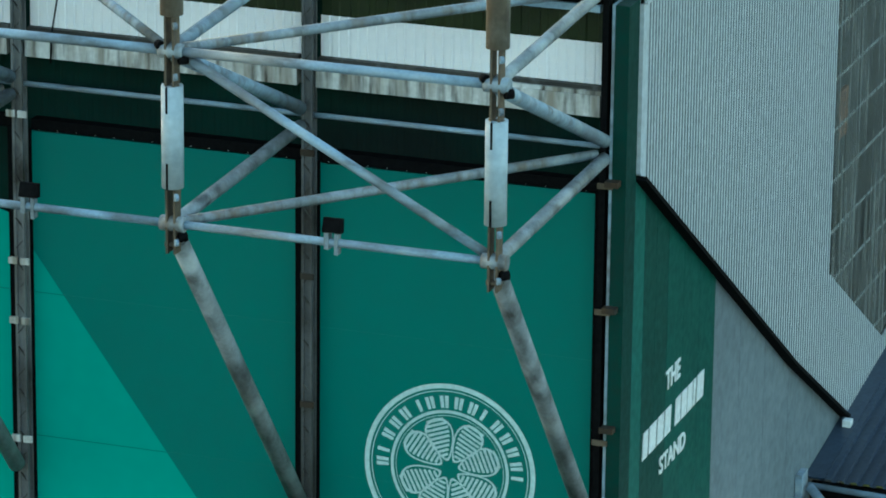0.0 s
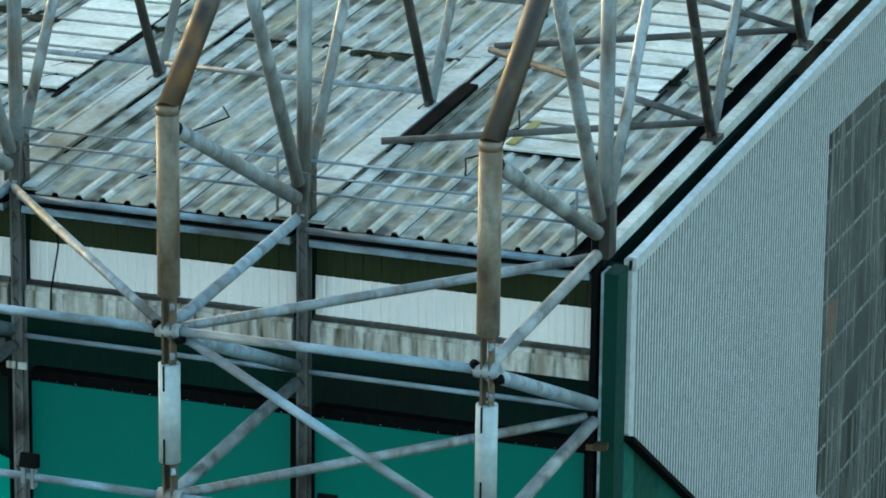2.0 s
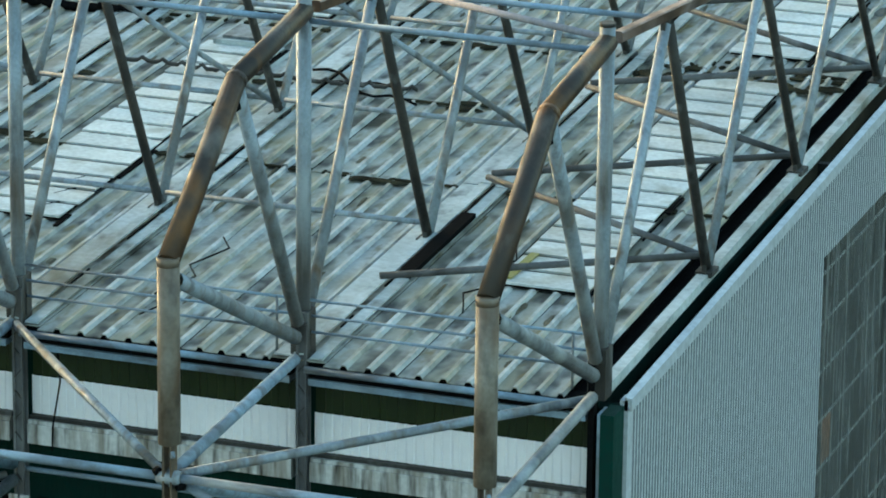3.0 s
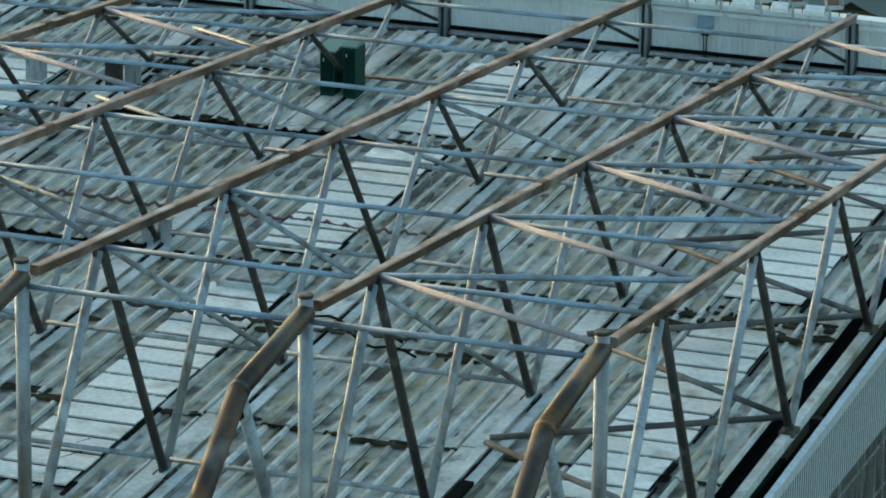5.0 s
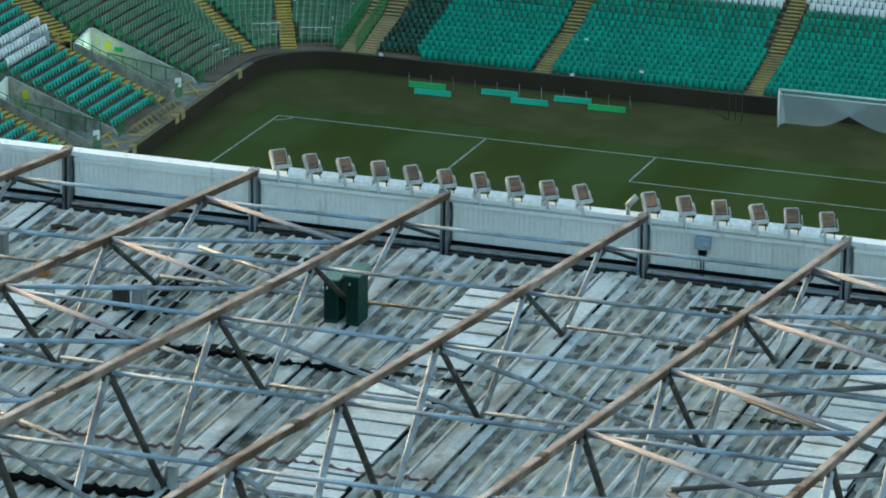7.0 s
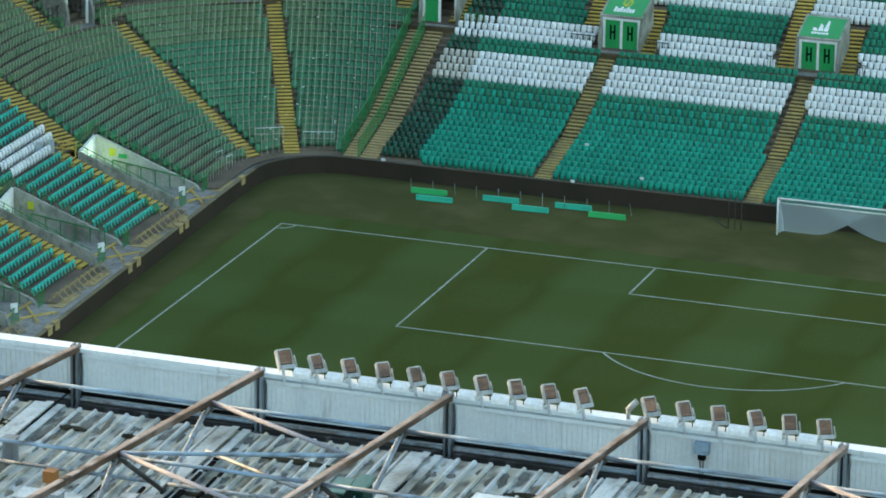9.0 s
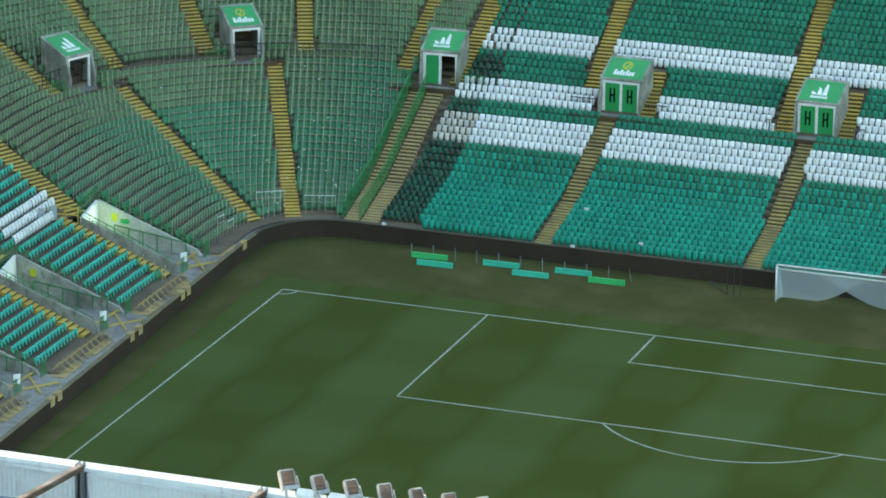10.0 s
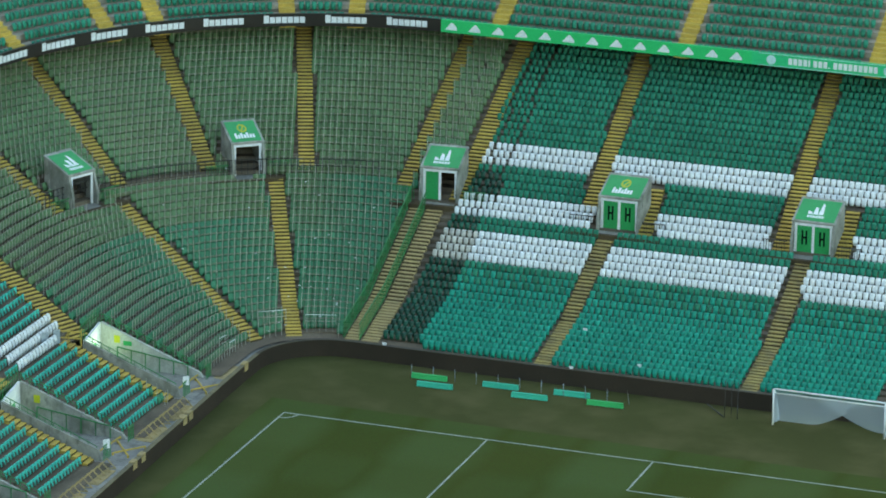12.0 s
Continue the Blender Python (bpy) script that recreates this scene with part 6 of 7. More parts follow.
# ---- green fences beside the double gangway ----
for (ax, ay), (bx, by) in (((-0.62, 12.3), (-1.42, 27.6)), ((0.52, 12.3), (-0.2, 27.2))):
    f = thing("mesh_fence", "green painted bar fence along the gangway", "fence", "gangway fences")
    n = 30
    pts = []
    for k in range(n + 1):
        x, y = ax + (bx - ax) * k / n, ay + (by - ay) * k / n
        d = y - CY - R0
        pts.append((x, y, rise(d, north(x, y))))
    for p, q in zip(pts, pts[1:]):
        s = Shape()
        for e in (0.0, 0.25, 0.5, 0.75):
            b = [p[c] + (q[c] - p[c]) * e for c in range(3)]
            s.slab((b[0], b[1], b[2]), (b[0], b[1], b[2] + 1.12), 0.02, 0.02, Vector((0, 1, 0)))
        s.slab((p[0], p[1], p[2] + 1.15), (q[0], q[1], q[2] + 1.15), 0.05, 0.05)
        s.slab((p[0], p[1], p[2] + 0.15), (q[0], q[1], q[2] + 0.15), 0.04, 0.04)
        part("fence_panel", s, GREEN_RAIL, f)

# cross gangway and its rail in the corner
s = Shape()
for k in range(40):
    w0, w1 = radians(126 + 27 * k / 40), radians(126 + 27 * (k + 1) / 40)
    q = [(CX + r * math.cos(w), CY + r * math.sin(w)) for r, w in ((R0 + 17.25, w0), (R0 + 18.2, w0), (R0 + 18.2, w1), (R0 + 17.25, w1))]
    z = rise(17.6, north(*q[0])) + 0.05
    s.hexa([(x, y, z - 0.25) for x, y in q], [(x, y, z) for x, y in q])
solid("cross_gangway", s, mat("mossy_gangway_concrete", (0.17, 0.19, 0.10), (0.12, 0.15, 0.075), 0.5, 0.85), "mossy concrete cross gangway between seat blocks", "gangway", kind="structure")
s = Shape()
prev = None
for k in range(60):
    w = radians(100 + 66 * k / 59)
    r = R0 + 18.0
    x, y = CX + r * math.cos(w), CY + r * math.sin(w)
    z = rise(18.0, north(x, y))
    s.slab((x, y, z), (x, y, z + 1.05), 0.04, 0.04, Vector((0, 1, 0)))
    if prev:
        s.slab((prev[0], prev[1], prev[2] + 1.05), (x, y, z + 1.05), 0.06, 0.06)
        s.slab((prev[0], prev[1], prev[2] + 0.55), (x, y, z + 0.55), 0.04, 0.04)
    prev = (x, y, z)
solid("walkway_rail", s, STEEL_DARK, "dark walkway rail round the corner terrace", "rail")

# pale tubular rails in front of the first corner rows
for (ax, ay), (bx, by) in (((-6.44, 11.51), (-4.84, 12.59)), ((-3.56, 12.86), (-1.6, 13.5)), ((-7.0, 6.1), (-6.85, 6.9)), ((-6.35, 6.3), (-6.25, 7.1))):
    fr = thing("front_guard_rail", "pale tubular guard rail in front of the corner seats", "rail", "front guard rails")
    z = rise(max(0.7, math.hypot(ax - CX, ay - CY) - R0), north(ax, ay))
    n = max(1, round(math.hypot(bx - ax, by - ay) / 0.7))
    for k in range(n + 1):
        x, y = lerp(ax, bx, k / n), lerp(ay, by, k / n)
        part("post", Shape().tube((x, y, z - 0.15), (x, y, z + 0.95), 0.022, 6), RAIL, fr)
    for dz in (0.95, 0.5):
        part("rail", Shape().tube((ax, ay, z + dz), (bx, by, z + dz), 0.024, 6), WHITE if dz > 0.9 else RAIL, fr)

# ---- front-entry passages in the side stand ----
for k, (x0, x1, y0, y1) in enumerate(TRENCH):
    t = thing("entry_passage", "sunken concrete entry passage with pale walls in the side stand", "passage", "entry passages", kind="structure")
    za, zb = rise(CX - R0 - x0, 1) + 0.12, rise(CX - R0 - x1, 1) + 0.05
    fl, xn = 0.95, x0 + 0.62
    zn = rise(CX - R0 - xn, 1) + 0.40
    part("side_wall", Shape().prism([(xn, fl - 0.6), (x1 + 1.0, fl - 0.6), (x1 + 0.5, zb + 0.40), (xn, zn)], "y", y0 - 0.12, y0 + 0.1), PALE_CONCRETE, t)
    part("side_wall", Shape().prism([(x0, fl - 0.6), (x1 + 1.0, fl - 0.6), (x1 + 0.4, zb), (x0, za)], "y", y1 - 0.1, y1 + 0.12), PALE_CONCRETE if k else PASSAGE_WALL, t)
    part("floor", Shape().box(x0, y0 + 0.102, fl - 0.6, x1 + 1.6, y1 - 0.102, fl), CONCRETE, t)
    part("apron", Shape().box(-8.0, y0 - 2.6, fl - 0.4, -5.35, y1 + 2.6, fl - 0.01), CONCRETE, t)
    end = lambda e: [(xn - 0.15 + e, y0 + 0.102), (xn + e, y0 + 0.102), (x0 + e, y1 - 0.102), (x0 - 0.15 + e, y1 - 0.102)]
    part("end_wall", Shape().hexa([(x, y, fl) for x, y in end(0)], [(x, y, za) for x, y in end(0)]), WHITE, t)
    along = lambda f: (lerp(xn, x0, f), lerp(y0, y1, f))
    (ax, ay), (bx, by) = along(0.34), along(0.66)
    part("doorway", Shape().hexa([(ax + 0.004, ay, fl), (ax + 0.03, ay, fl), (bx + 0.03, by, fl), (bx + 0.004, by, fl)],
                                 [(ax + 0.004, ay, fl + 2.0), (ax + 0.03, ay, fl + 2.0), (bx + 0.03, by, fl + 2.0), (bx + 0.004, by, fl + 2.0)]), SIGN_GREEN, t, "green doorway")
    for x, w, z, h, m in ((x0 + 0.95, 0.42, 2.6, 0.5, SIGN_YELLOW), (x0 + 1.6, 0.6, 2.5, 0.3, SIGN_GREEN))[:1 if k else 2]:
        part("wall_panel", Shape().box(x, y1 - 0.125, z, x + w, y1 - 0.1, z + h), m, t)
    s = Shape()
    for y, xb, zt in ((y0, xn, zn - 0.1), (y1, x0, za)):
        for e in range(12):
            f = e / 11
            x, z = lerp(xb, x1 + 0.4, f), lerp(zt, zb, f)
            s.slab((x, y, z - 0.1), (x, y, z + 0.55), 0.035, 0.035, Vector((1, 0, 0)))
        s.slab((xb, y, zt + 0.55), (x1 + 0.4, y, zb + 0.55), 0.04, 0.04)
        s.slab((xb, y, zt + 0.3), (x1 + 0.4, y, zb + 0.3), 0.025, 0.025)
    part("guard_rail", s, GREEN_RAIL, t)
    s = Shape()
    for e in range(6):
        f = e / 5
        x, z = lerp(x0 + 1.2, x1 - 0.4, f), lerp(2.35, 1.75, f)
        s.slab((x, y1 - 0.2, fl), (x, y1 - 0.2, z), 0.05, 0.05, Vector((1, 0, 0)))
    s.slab((x0 + 1.2, y1 - 0.2, 2.35), (x1 - 0.4, y1 - 0.2, 1.75), 0.06, 0.06)
    part("inner_rail", s, GREEN_RAIL, t, "dark green handrail along the passage wall")
    s = Shape()
    for e in range(9):
        x, y = lerp(xn - 0.3, x0 - 0.2, e / 8), lerp(y0, y1, e / 8)
        s.slab((x, y, za - 0.2), (x, y, za + 0.95), 0.035, 0.035, Vector((1, 0, 0)))
    s.slab((xn - 0.3, y0, za + 0.95), (x0 - 0.2, y1, za + 0.95), 0.045, 0.045)
    s.slab((xn - 0.3, y0, za + 0.4), (x0 - 0.2, y1, za + 0.4), 0.03, 0.03)
    part("back_rail", s, GREEN_RAIL, t)
    # yellow handrails and weathered clear screens beside the gangway at the head of the passage
    hr = thing("gangway_handrail", "yellow painted handrail with a pale weathered screen at the gangway", "handrail", "gangway handrails")
    for dz in (0.45, 0.9):
        part("rail", Shape().slab((x0 - 0.9, y0 - 1.1, za + dz), (xn - 0.1, y0 - 0.3, za + dz - 0.2), 0.07, 0.07), STEP, hr)
    for e in (0.0, 0.5, 1.0):
        x, y = lerp(x0 - 0.9, xn - 0.1, e), lerp(y0 - 1.1, y0 - 0.3, e)
        part("post", Shape().slab((x, y, za - 0.5), (x, y, za + 0.9 - 0.2 * e), 0.06, 0.06, Vector((1, 0, 0))), STEP, hr)
    for dx, dy in ((-1.05, -1.9), (-0.6, -1.1)):
        part("screen", Shape().slab((x0 + dx - 0.35, y0 + dy - 0.3, za + 0.55), (x0 + dx, y0 + dy, za + 0.55), 0.03, 0.95), TRIM_GREY, hr, "pale weathered screen panel")
for y in (-1.9, -14.6, -27.2):
    g = thing("entry_gate", "green painted barrier with a small white notice at the front wall", "gate", "entry gates")
    for k in range(6):
        part("bar", Shape().slab((-6.0, y - 0.5 + 0.2 * k, 1.0), (-6.0, y - 0.5 + 0.2 * k, 1.97), 0.04, 0.04, Vector((1, 0, 0))), GREEN_RAIL, g)
    part("top_rail", Shape().slab((-6.0, y - 0.55, 2.0), (-6.0, y + 0.55, 2.0), 0.06, 0.06), GREEN_RAIL, g)
    part("notice", Shape().slab((-6.17, y - 0.18, 2.0), (-5.87, y + 0.14, 2.0), 0.03, 0.62), WHITE, g, "white notice board")
    part("threshold_mat", Shape().box(-5.75, y - 4.3, 0.925, -4.72, y - 1.6, 0.97), SAND, g, "worn tan mat")
    part("threshold_mat", Shape().box(-5.75, y + 3.9, 0.925, -4.72, y + 6.6, 0.97), SAND, g, "worn tan mat")
    for (px, py), (qx, qy) in (((-7.0, y - 1.0), (-6.75, y + 3.8)), ((-6.6, y + 3.0), (-4.95, y + 0.8)), ((-6.0, y + 0.9), (-4.6, y + 2.7))):
        part("yellow_bar", Shape().slab((px, py, 1.1), (qx, qy, 1.1), 0.08, 0.08), STEP, g)
        for ex, ey in ((px, py), (qx, qy)):
            part("yellow_foot", Shape().slab((ex, ey, 0.93), (ex, ey, 1.12), 0.1, 0.1, Vector((1, 0, 0))), STEP, g)
    for k in range(5):
        part("bar", Shape().slab((-6.0, y + 3.3 + 0.2 * k, 1.0), (-6.0, y + 3.3 + 0.2 * k, 1.9), 0.04, 0.04, Vector((1, 0, 0))), GREEN_RAIL, g)
    part("top_rail", Shape().slab((-6.0, y + 3.25, 1.92), (-6.0, y + 4.15, 1.92), 0.06, 0.06), GREEN_RAIL, g)
barr = Shape().slab((0, -0.3, 0.0), (0.5, -0.15, 0.62), 0.05, 0.05)
barr.slab((0.5, -0.15, 0.62), (1.0, 0.0, 0.0), 0.05, 0.05).slab((0.0, -0.3, 0.05), (1.0, 0.0, 0.05), 0.045, 0.045)
bmesh_y = barr.mesh("kerb_frame", SAND)
for k in range(40):
    y = -3.6 - 0.72 * k
    if any(c - 0.6 < y < d + 0.6 for _, _, c, d in TRENCH):
        continue
    ob = new("kerb_frame", bmesh_y)
    ob.matrix_basis = pose(-5.95, y, 0.93) @ Matrix.Diagonal((1.1, 1.3, 1.1, 1))
    tagged(ob, "low yellow metal frame on the walkway behind the front wall", "barrier", "walkway frames")
for y in (-14.8, -13.4, -6.2, -5.2, 4.9, -27.4, -26.3):
    x = -4.6 + 0.03 * max(0.0, 4.0 - y)
    solid("yellow_gate", Shape().box(x - 0.3, y - 0.3, WALL_H - 0.42, x + 0.03, y + 0.3, WALL_H + 0.12), SAND, "yellow painted gate panel in the low front wall", "gate", "wall gates")

for y in (0.3, -12.3):
    ld = bpy.data.lights.new("passage_lamp", "POINT")
    ld.energy, ld.color, ld.shadow_soft_size = 9.0 if y > 0 else 1.6, (0.62, 1.0, 0.62), 0.3
    lo = new("passage_lamp", ld)
    lo.location = (-12.6, y, 2.9)

# ---- upper tier front ----
FX, FY, FR = -2.8, 13.45, 26.9


def upper(step):
    out = []
    for k in range(12):
        out.append((Vector((FX - FR, FY - 190 + 190 * k / 12)), Vector((-1, 0))))
    n = 40
    for k in range(n + 1):
        w = math.pi - math.pi / 2 * k / n
        e = Vector((math.cos(w), math.sin(w)))
        out.append((Vector((FX, FY)) + e * FR, e))
    n = int(50 / step)
    out += [(Vector((FX + 50 * k / n, FY + FR)), Vector((0, 1))) for k in range(1, n + 1)]
    return out


UP = upper(2.0)
UZ0, UZ1 = 15.0, 15.92
fas = thing("tier_fascia", "display board fascia along the upper tier, black then green", "fascia", kind="structure")
seg = {"black": Shape(), "green": Shape(), "teal": Shape()}
for a, b in zip(UP, UP[1:]):
    x = (a[0].x + b[0].x) / 2
    k = "black" if x < FX - 0.6 else "green" if x < 19.6 else "teal"
    q = [spot(a, -0.12), spot(b, -0.12), spot(b, 0.1), spot(a, 0.1)]
    seg[k].hexa([(x, y, UZ0) for x, y in q], [(x, y, UZ1) for x, y in q])
part("black_board", seg["black"], NAVE, fas)
part("green_board", seg["green"], LED_GREEN, fas)
part("teal_board", seg["teal"], LED_TEAL, fas)
for k in range(9):
    w = radians(97.5 + 9.45 * k)
    s = Shape()
    r = FR - 0.13
    for j, h in enumerate((0.58, 0.46, 0.46, 0.46, 0.46, 0.46, 0.46)):
        a, b = w + radians(3.3 - 0.92 * j - 0.80), w + radians(3.3 - 0.92 * j)
        s.face([(FX + r * math.cos(u), FY + r * math.sin(u), z) for u, z in ((b, 15.24), (a, 15.24), (a, 15.24 + h), (b, 15.24 + h))])
    part("word_bar", s, WHITE, fas, "white lettering on the black display board")
for k in range(13):
    x = 18.06 - 1.76 * k
    part("mark", Shape().prism([(x - 0.5, 15.2), (x + 0.42, 15.2), (x + 0.42, 15.36), (x + 0.1, 15.74), (x - 0.02, 15.74)], "y", FY + FR - 0.135, FY + FR - 0.122), WHITE, fas)
for k in range(18):
    x = 21.85 + 0.36 * k
    part("word_bar", Shape().box(x, FY + FR - 0.135, 15.24, x + (0.12 if k in (4, 8) else 0.27), FY + FR - 0.122, 15.34 if k == 8 else 15.7), WHITE, fas)
for z in (15.03, 15.86):
    part("border", Shape().box(19.7, FY + FR - 0.135, z, 36.0, FY + FR - 0.122, z + 0.035), PRINT, fas)
for x in (20.6, 29.0):
    s = Shape().tube((x, FY + FR - 0.135, 15.46), (x, FY + FR - 0.122, 15.46), 0.34, 20)
    part("round_mark", s, PRINT, fas)
part("word_bar", Shape().box(30.4, FY + FR - 0.135, 15.3, 36.0, FY + FR - 0.122, 15.62), WHITE, fas)
ut = thing("upper_terrace", "stepped upper tier terrace behind the fascia", "terrace", kind="structure")
UROW = 0.86
ud = lambda i: 0.1 + UROW * i
uz = lambda i: 15.1 + 0.52 * i
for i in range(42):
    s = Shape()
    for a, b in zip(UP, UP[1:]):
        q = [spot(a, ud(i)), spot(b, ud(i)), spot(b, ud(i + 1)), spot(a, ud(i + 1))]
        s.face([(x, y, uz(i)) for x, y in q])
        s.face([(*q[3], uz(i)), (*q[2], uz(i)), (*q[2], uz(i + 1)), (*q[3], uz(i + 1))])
    # rows past these are unseen, carried back to the sun-blocking wall
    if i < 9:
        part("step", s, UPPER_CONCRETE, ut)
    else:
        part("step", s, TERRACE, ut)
under = Shape()
for a, b in zip(UP, UP[1:]):
    q = [spot(a, 0.0), spot(b, 0.0), spot(b, 36.0), spot(a, 36.0)]
    under.face([(*q[3], 31.0), (*q[2], 31.0), (*q[1], 14.95), (*q[0], 14.95)])
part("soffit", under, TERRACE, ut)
U_AISLE = [160.0, 143.6, 135.6, 115.9, 105.7]
U_AX = [0.1, 14.0, 27.85, 40.0]
useats = Shape()
rng = random.Random(6)
for i in range(0, 9):
    d = ud(i) + 0.45
    r = FR + d
    pos, arc = 0.0, r * math.pi / 2
    total = 14.0 + arc + 48.0
    while pos < total:
        if pos < 14.0:
            x, y, out = FX - r, FY - 14.0 + pos, math.pi
        elif pos < 14.0 + arc:
            w = math.pi - (pos - 14.0) / r
            x, y, out = FX + r * math.cos(w), FY + r * math.sin(w), w
        else:
            x, y, out = FX + pos - 14.0 - arc, FY + r, math.pi / 2
        pos += 0.458
        wd = math.degrees(out)
        if out > math.pi / 2 + 0.001 and any(abs(wd - q) * radians(1) * r < 0.85 for q in U_AISLE):
            continue
        if out <= math.pi / 2 + 0.001 and any(abs(x - q) < 0.85 for q in U_AX):
            continue
        m = Matrix.Translation((x, y, uz(i))) @ Matrix.Rotation(out - math.pi / 2 + rng.uniform(-0.03, 0.03), 4, "Z")
        useats.add(seat, m @ Matrix.Diagonal((1, 1, 0.95, 1)))
solid("upper_seat_rows", useats, SEAT_G, "rows of green plastic seats on the upper tier", "seats", kind="stuff")
for q in U_AISLE:
    al = thing("aisle", "steep yellow painted gangway on the upper tier", "stairs", "upper gangways", kind="structure")
    w = radians(q)
    e, p = Vector((math.cos(w), math.sin(w))), Vector((-math.sin(w), math.cos(w)))
    for k in range(18):
        i, h = divmod(k, 2)
        a = Vector((FX, FY)) + e * (FR + ud(i) + h * UROW / 2)
        a, b = a - e * 0.03, a + e * (UROW / 2 - 0.032)
        z = uz(i) + 0.03 + h * 0.26
        quad = [a - p * 0.58, b - p * 0.58, b + p * 0.58, a + p * 0.58]
        part("tread", Shape().hexa([(c.x, c.y, z - 0.28) for c in quad], [(c.x, c.y, z) for c in quad]), STEP, al)
for x in U_AX:
    al = thing("aisle", "steep yellow painted gangway on the upper tier", "stairs", "upper gangways", kind="structure")
    for k in range(18):
        i, h = divmod(k, 2)
        y = FY + FR + ud(i) + h * UROW / 2
        z = uz(i) + 0.03 + h * 0.26
        part("tread", Shape().box(x - 0.58, y - 0.03, z - 0.28, x + 0.58, y + UROW / 2 - 0.032, z), STEP, al)
# unseen back wall, added to hold the low sun off the pitch
back = Shape()
for a, b in zip(UP, UP[1:]):
    q = [spot(a, 36.2), spot(b, 36.2), spot(b, 36.8), spot(a, 36.8)]
    back.hexa([(x, y, -0.3) for x, y in q], [(x, y, 42.0) for x, y in q])
solid("wall_outer", back, GREY_PANEL, "plain grey unseen wall added to keep low sun off the bowl", "wall", kind="structure")

# ---- goal, boards and poles behind the goal line ----
goal = thing("goal", "white portable football goal with a sagging net on the turf", "goal")
gx0, gx1, gy = 29.95, 37.3, 9.35
for x in (gx0, gx1):
    part("post", Shape().tube((x, gy, 0), (x, gy, 2.44), 0.06, 10), WHITE, goal)
    part("stay", Shape().tube((x, gy, 2.42), (x, gy + 0.55, 1.98), 0.035, 8), WHITE, goal)
part("crossbar", Shape().tube((gx0, gy, 2.44), (gx1, gy, 2.44), 0.06, 10), WHITE, goal)
bar_y, bar_z = gy + 0.55, 1.98
part("rear_bar", Shape().tube((gx0, bar_y, bar_z), (gx1, bar_y, bar_z), 0.045, 8), WHITE, goal)


def curtain(y, foot, u0, u1):
    """A net hung from the rear bar whose gathered lower edge follows foot(u)."""
    s, n = Shape(), 30
    for k in range(n):
        a, b = u0 + (u1 - u0) * k / n, u0 + (u1 - u0) * (k + 1) / n
        s.face([(gx0 + (gx1 - gx0) * a, y, bar_z), (gx0 + (gx1 - gx0) * b, y, bar_z), (gx0 + (gx1 - gx0) * b, y + 0.25, foot(b)), (gx0 + (gx1 - gx0) * a, y + 0.25, foot(a))], True)
    return s


part("net", Shape().face([(gx0, gy, 2.45), (gx1, gy, 2.45), (gx1, bar_y, bar_z + 0.05), (gx0, bar_y, bar_z + 0.05)]), SHEER, goal)
ease = lambda u: u * u * (3 - 2 * u)
part("net", curtain(bar_y + 0.04, lambda u: 0.04 + (bar_z - 0.06) * ease(min(1, max(0, (u - 0.30) / 0.62))), 0.0, 0.92), SHEER, goal, "fine white net gathered up from the ground")
part("net", curtain(bar_y + 0.10, lambda u: 0.04 + (bar_z - 0.06) * ease(min(1, max(0, (0.95 - u) / 0.78))), 0.17, 1.0), SHEER, goal)
for x in (gx0, gx1):
    side = Shape()
    side.face([(x, gy, 2.42), (x, bar_y, bar_z), (x + 0.25, gy + 1.1, 0.05), (x, gy, 0.08)])
    part("net", side, SHEER, goal)

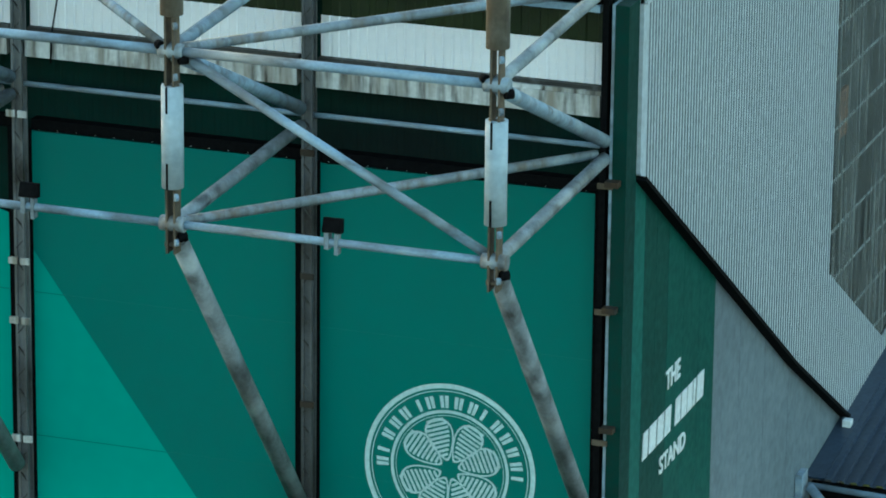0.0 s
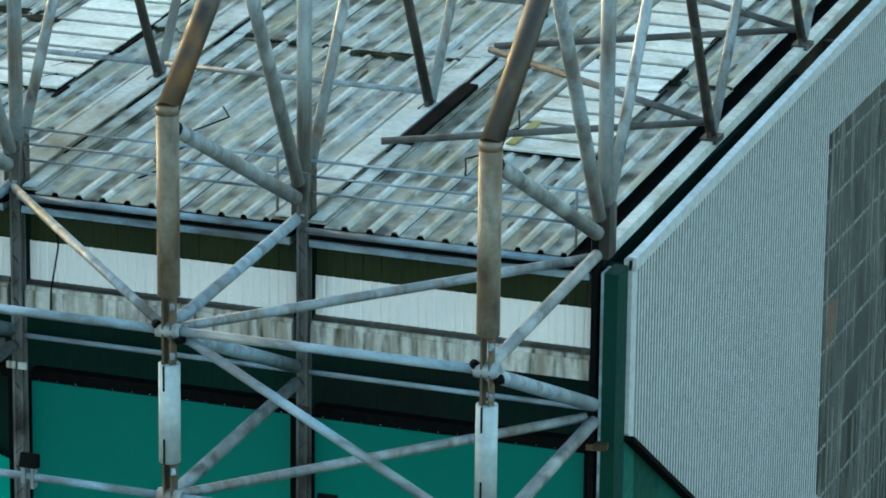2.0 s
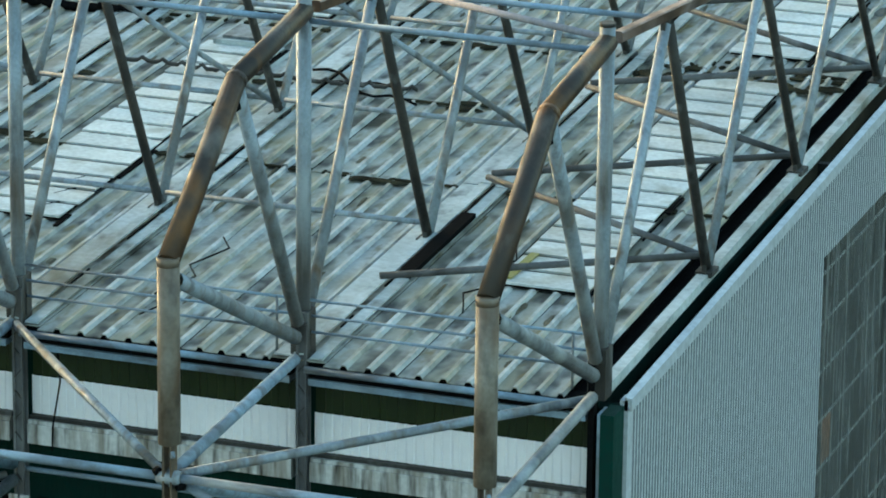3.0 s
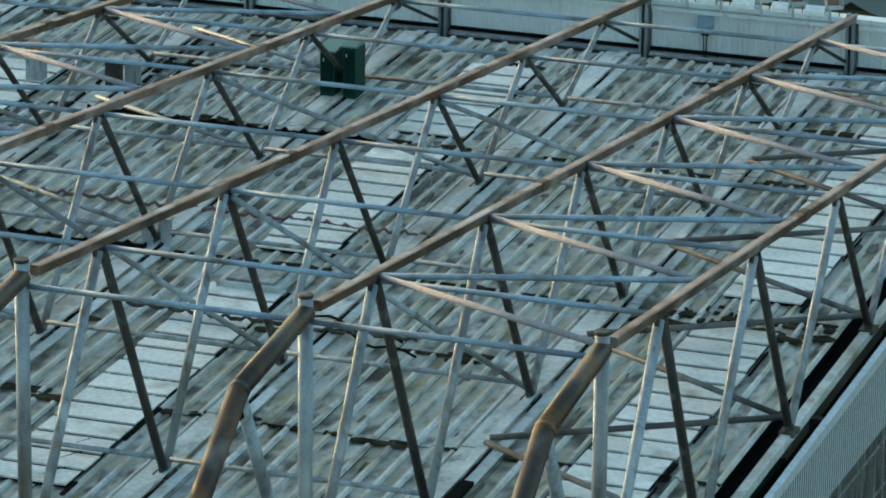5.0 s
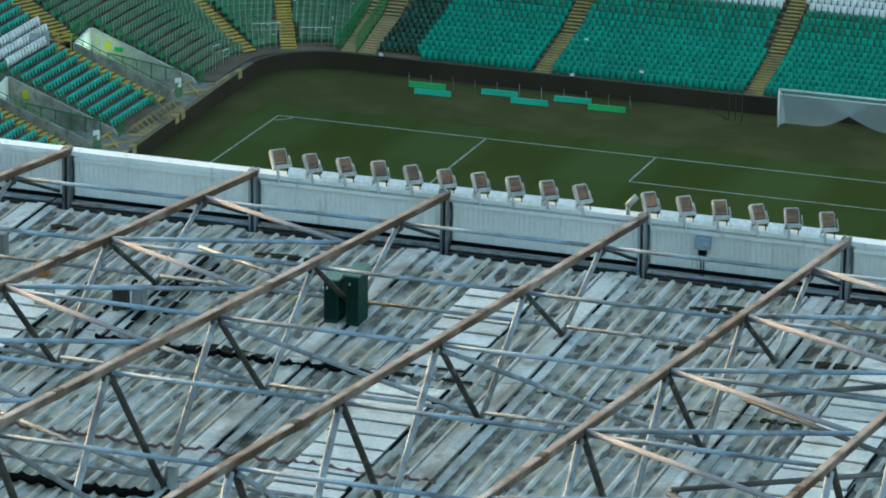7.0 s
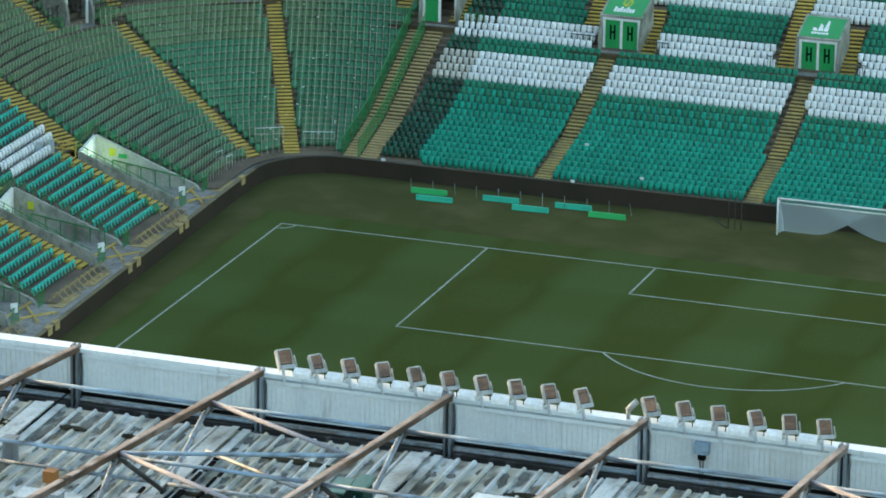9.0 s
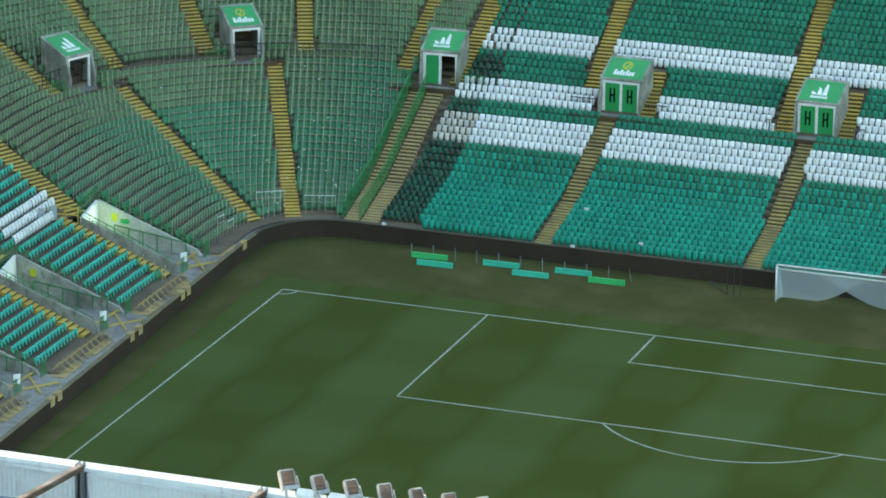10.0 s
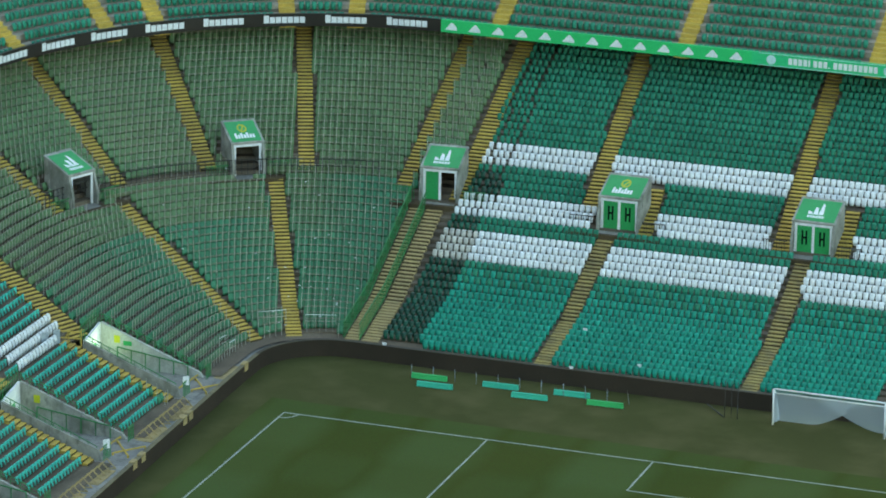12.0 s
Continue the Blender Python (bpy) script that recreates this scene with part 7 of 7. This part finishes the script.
BOARD = [mat("teal_training_board", (0.02, 0.47, 0.31), (0.015, 0.40, 0.26), 0.4, 0.6, 0.0, 0.1), mat("green_training_board", (0.02, 0.44, 0.125), (0.015, 0.37, 0.10), 0.4, 0.6, 0.0, 0.1)]
for k, (x, y) in enumerate(((5.3, 9.55), (6.17, 8.15), (10.2, 9.65), (12.62, 8.4), (15.05, 9.85), (17.65, 8.8))):
    b = thing("training_board", "low green foam board lying on the turf behind the goal line", "board", "training boards")
    part("panel", Shape().hexa([(x, y - 0.18, 0.0), (x + 2.42, y - 0.10, 0.0), (x + 2.42, y + 0.16, 0.0), (x, y + 0.08, 0.0)], [(x, y - 0.12, 0.30), (x + 2.42, y - 0.04, 0.30), (x + 2.42, y + 0.08, 0.30), (x, y, 0.30)]), BOARD[k in (0, 5)], b)
    part("lip", Shape().slab((x, y - 0.06, 0.316), (x + 2.42, y + 0.02, 0.316), 0.18, 0.03), BOARD[k in (0, 5)], b)
for k in range(11):
    x = 5.2 + 1.5 * k
    solid("marker_pole", Shape().tube((x + 0.02 * (k % 3), 9.7, 0), (x - (0.12 if k == 10 else 0.0), 9.7, 0.85), 0.02, 6), STEEL, "thin grey pole standing in the turf", "pole", "marker poles")
for k, x in enumerate((26.67, 27.1, 27.52)):
    st = solid("black_post", Shape().tube((x, 9.6, 0), (x, 9.6, 2.5), 0.028, 8), STEEL_DARK, "slim black post standing on the turf", "post", "black posts")
solid("fallen_post", Shape().slab((25.1, 10.9, 0.3), (26.6, 9.5, 0.06), 0.06, 0.06), STEEL_DARK, "black bar lying on the turf", "bar")
for x, y in ((15.4, 11.8), (19.8, 12.6), (2.35, 11.8), (14.9, 16.2)):
    z = 1.12 if y < 12.05 else height(x, y)[0] + 0.5
    solid("paper_notice", Shape().box(x, y, z, x + 0.28, y + 0.06, z + 0.2), WHITE, "small white notice at the front of the stand", "notice", "small notices")

scraps = Shape()
rng = random.Random(12)
for k in range(42):
    w, d = radians(rng.uniform(96, 150)), rng.uniform(1.5, 22) * rng.random() ** 0.5
    x, y = CX + (R0 + d) * math.cos(w), CY + (R0 + d) * math.sin(w)
    z = rise(row_d(max(0, int((d - FIRST) / ROW))), north(x, y)) + rng.uniform(0.5, 0.9)
    scraps.slab((x, y, z), (x + rng.uniform(0.06, 0.16), y, z + rng.uniform(-0.05, 0.05)), 0.04, 0.05)
solid("tape_scraps", scraps, WHITE, "small white tape scraps tied along the corner rails", "tape", kind="stuff")
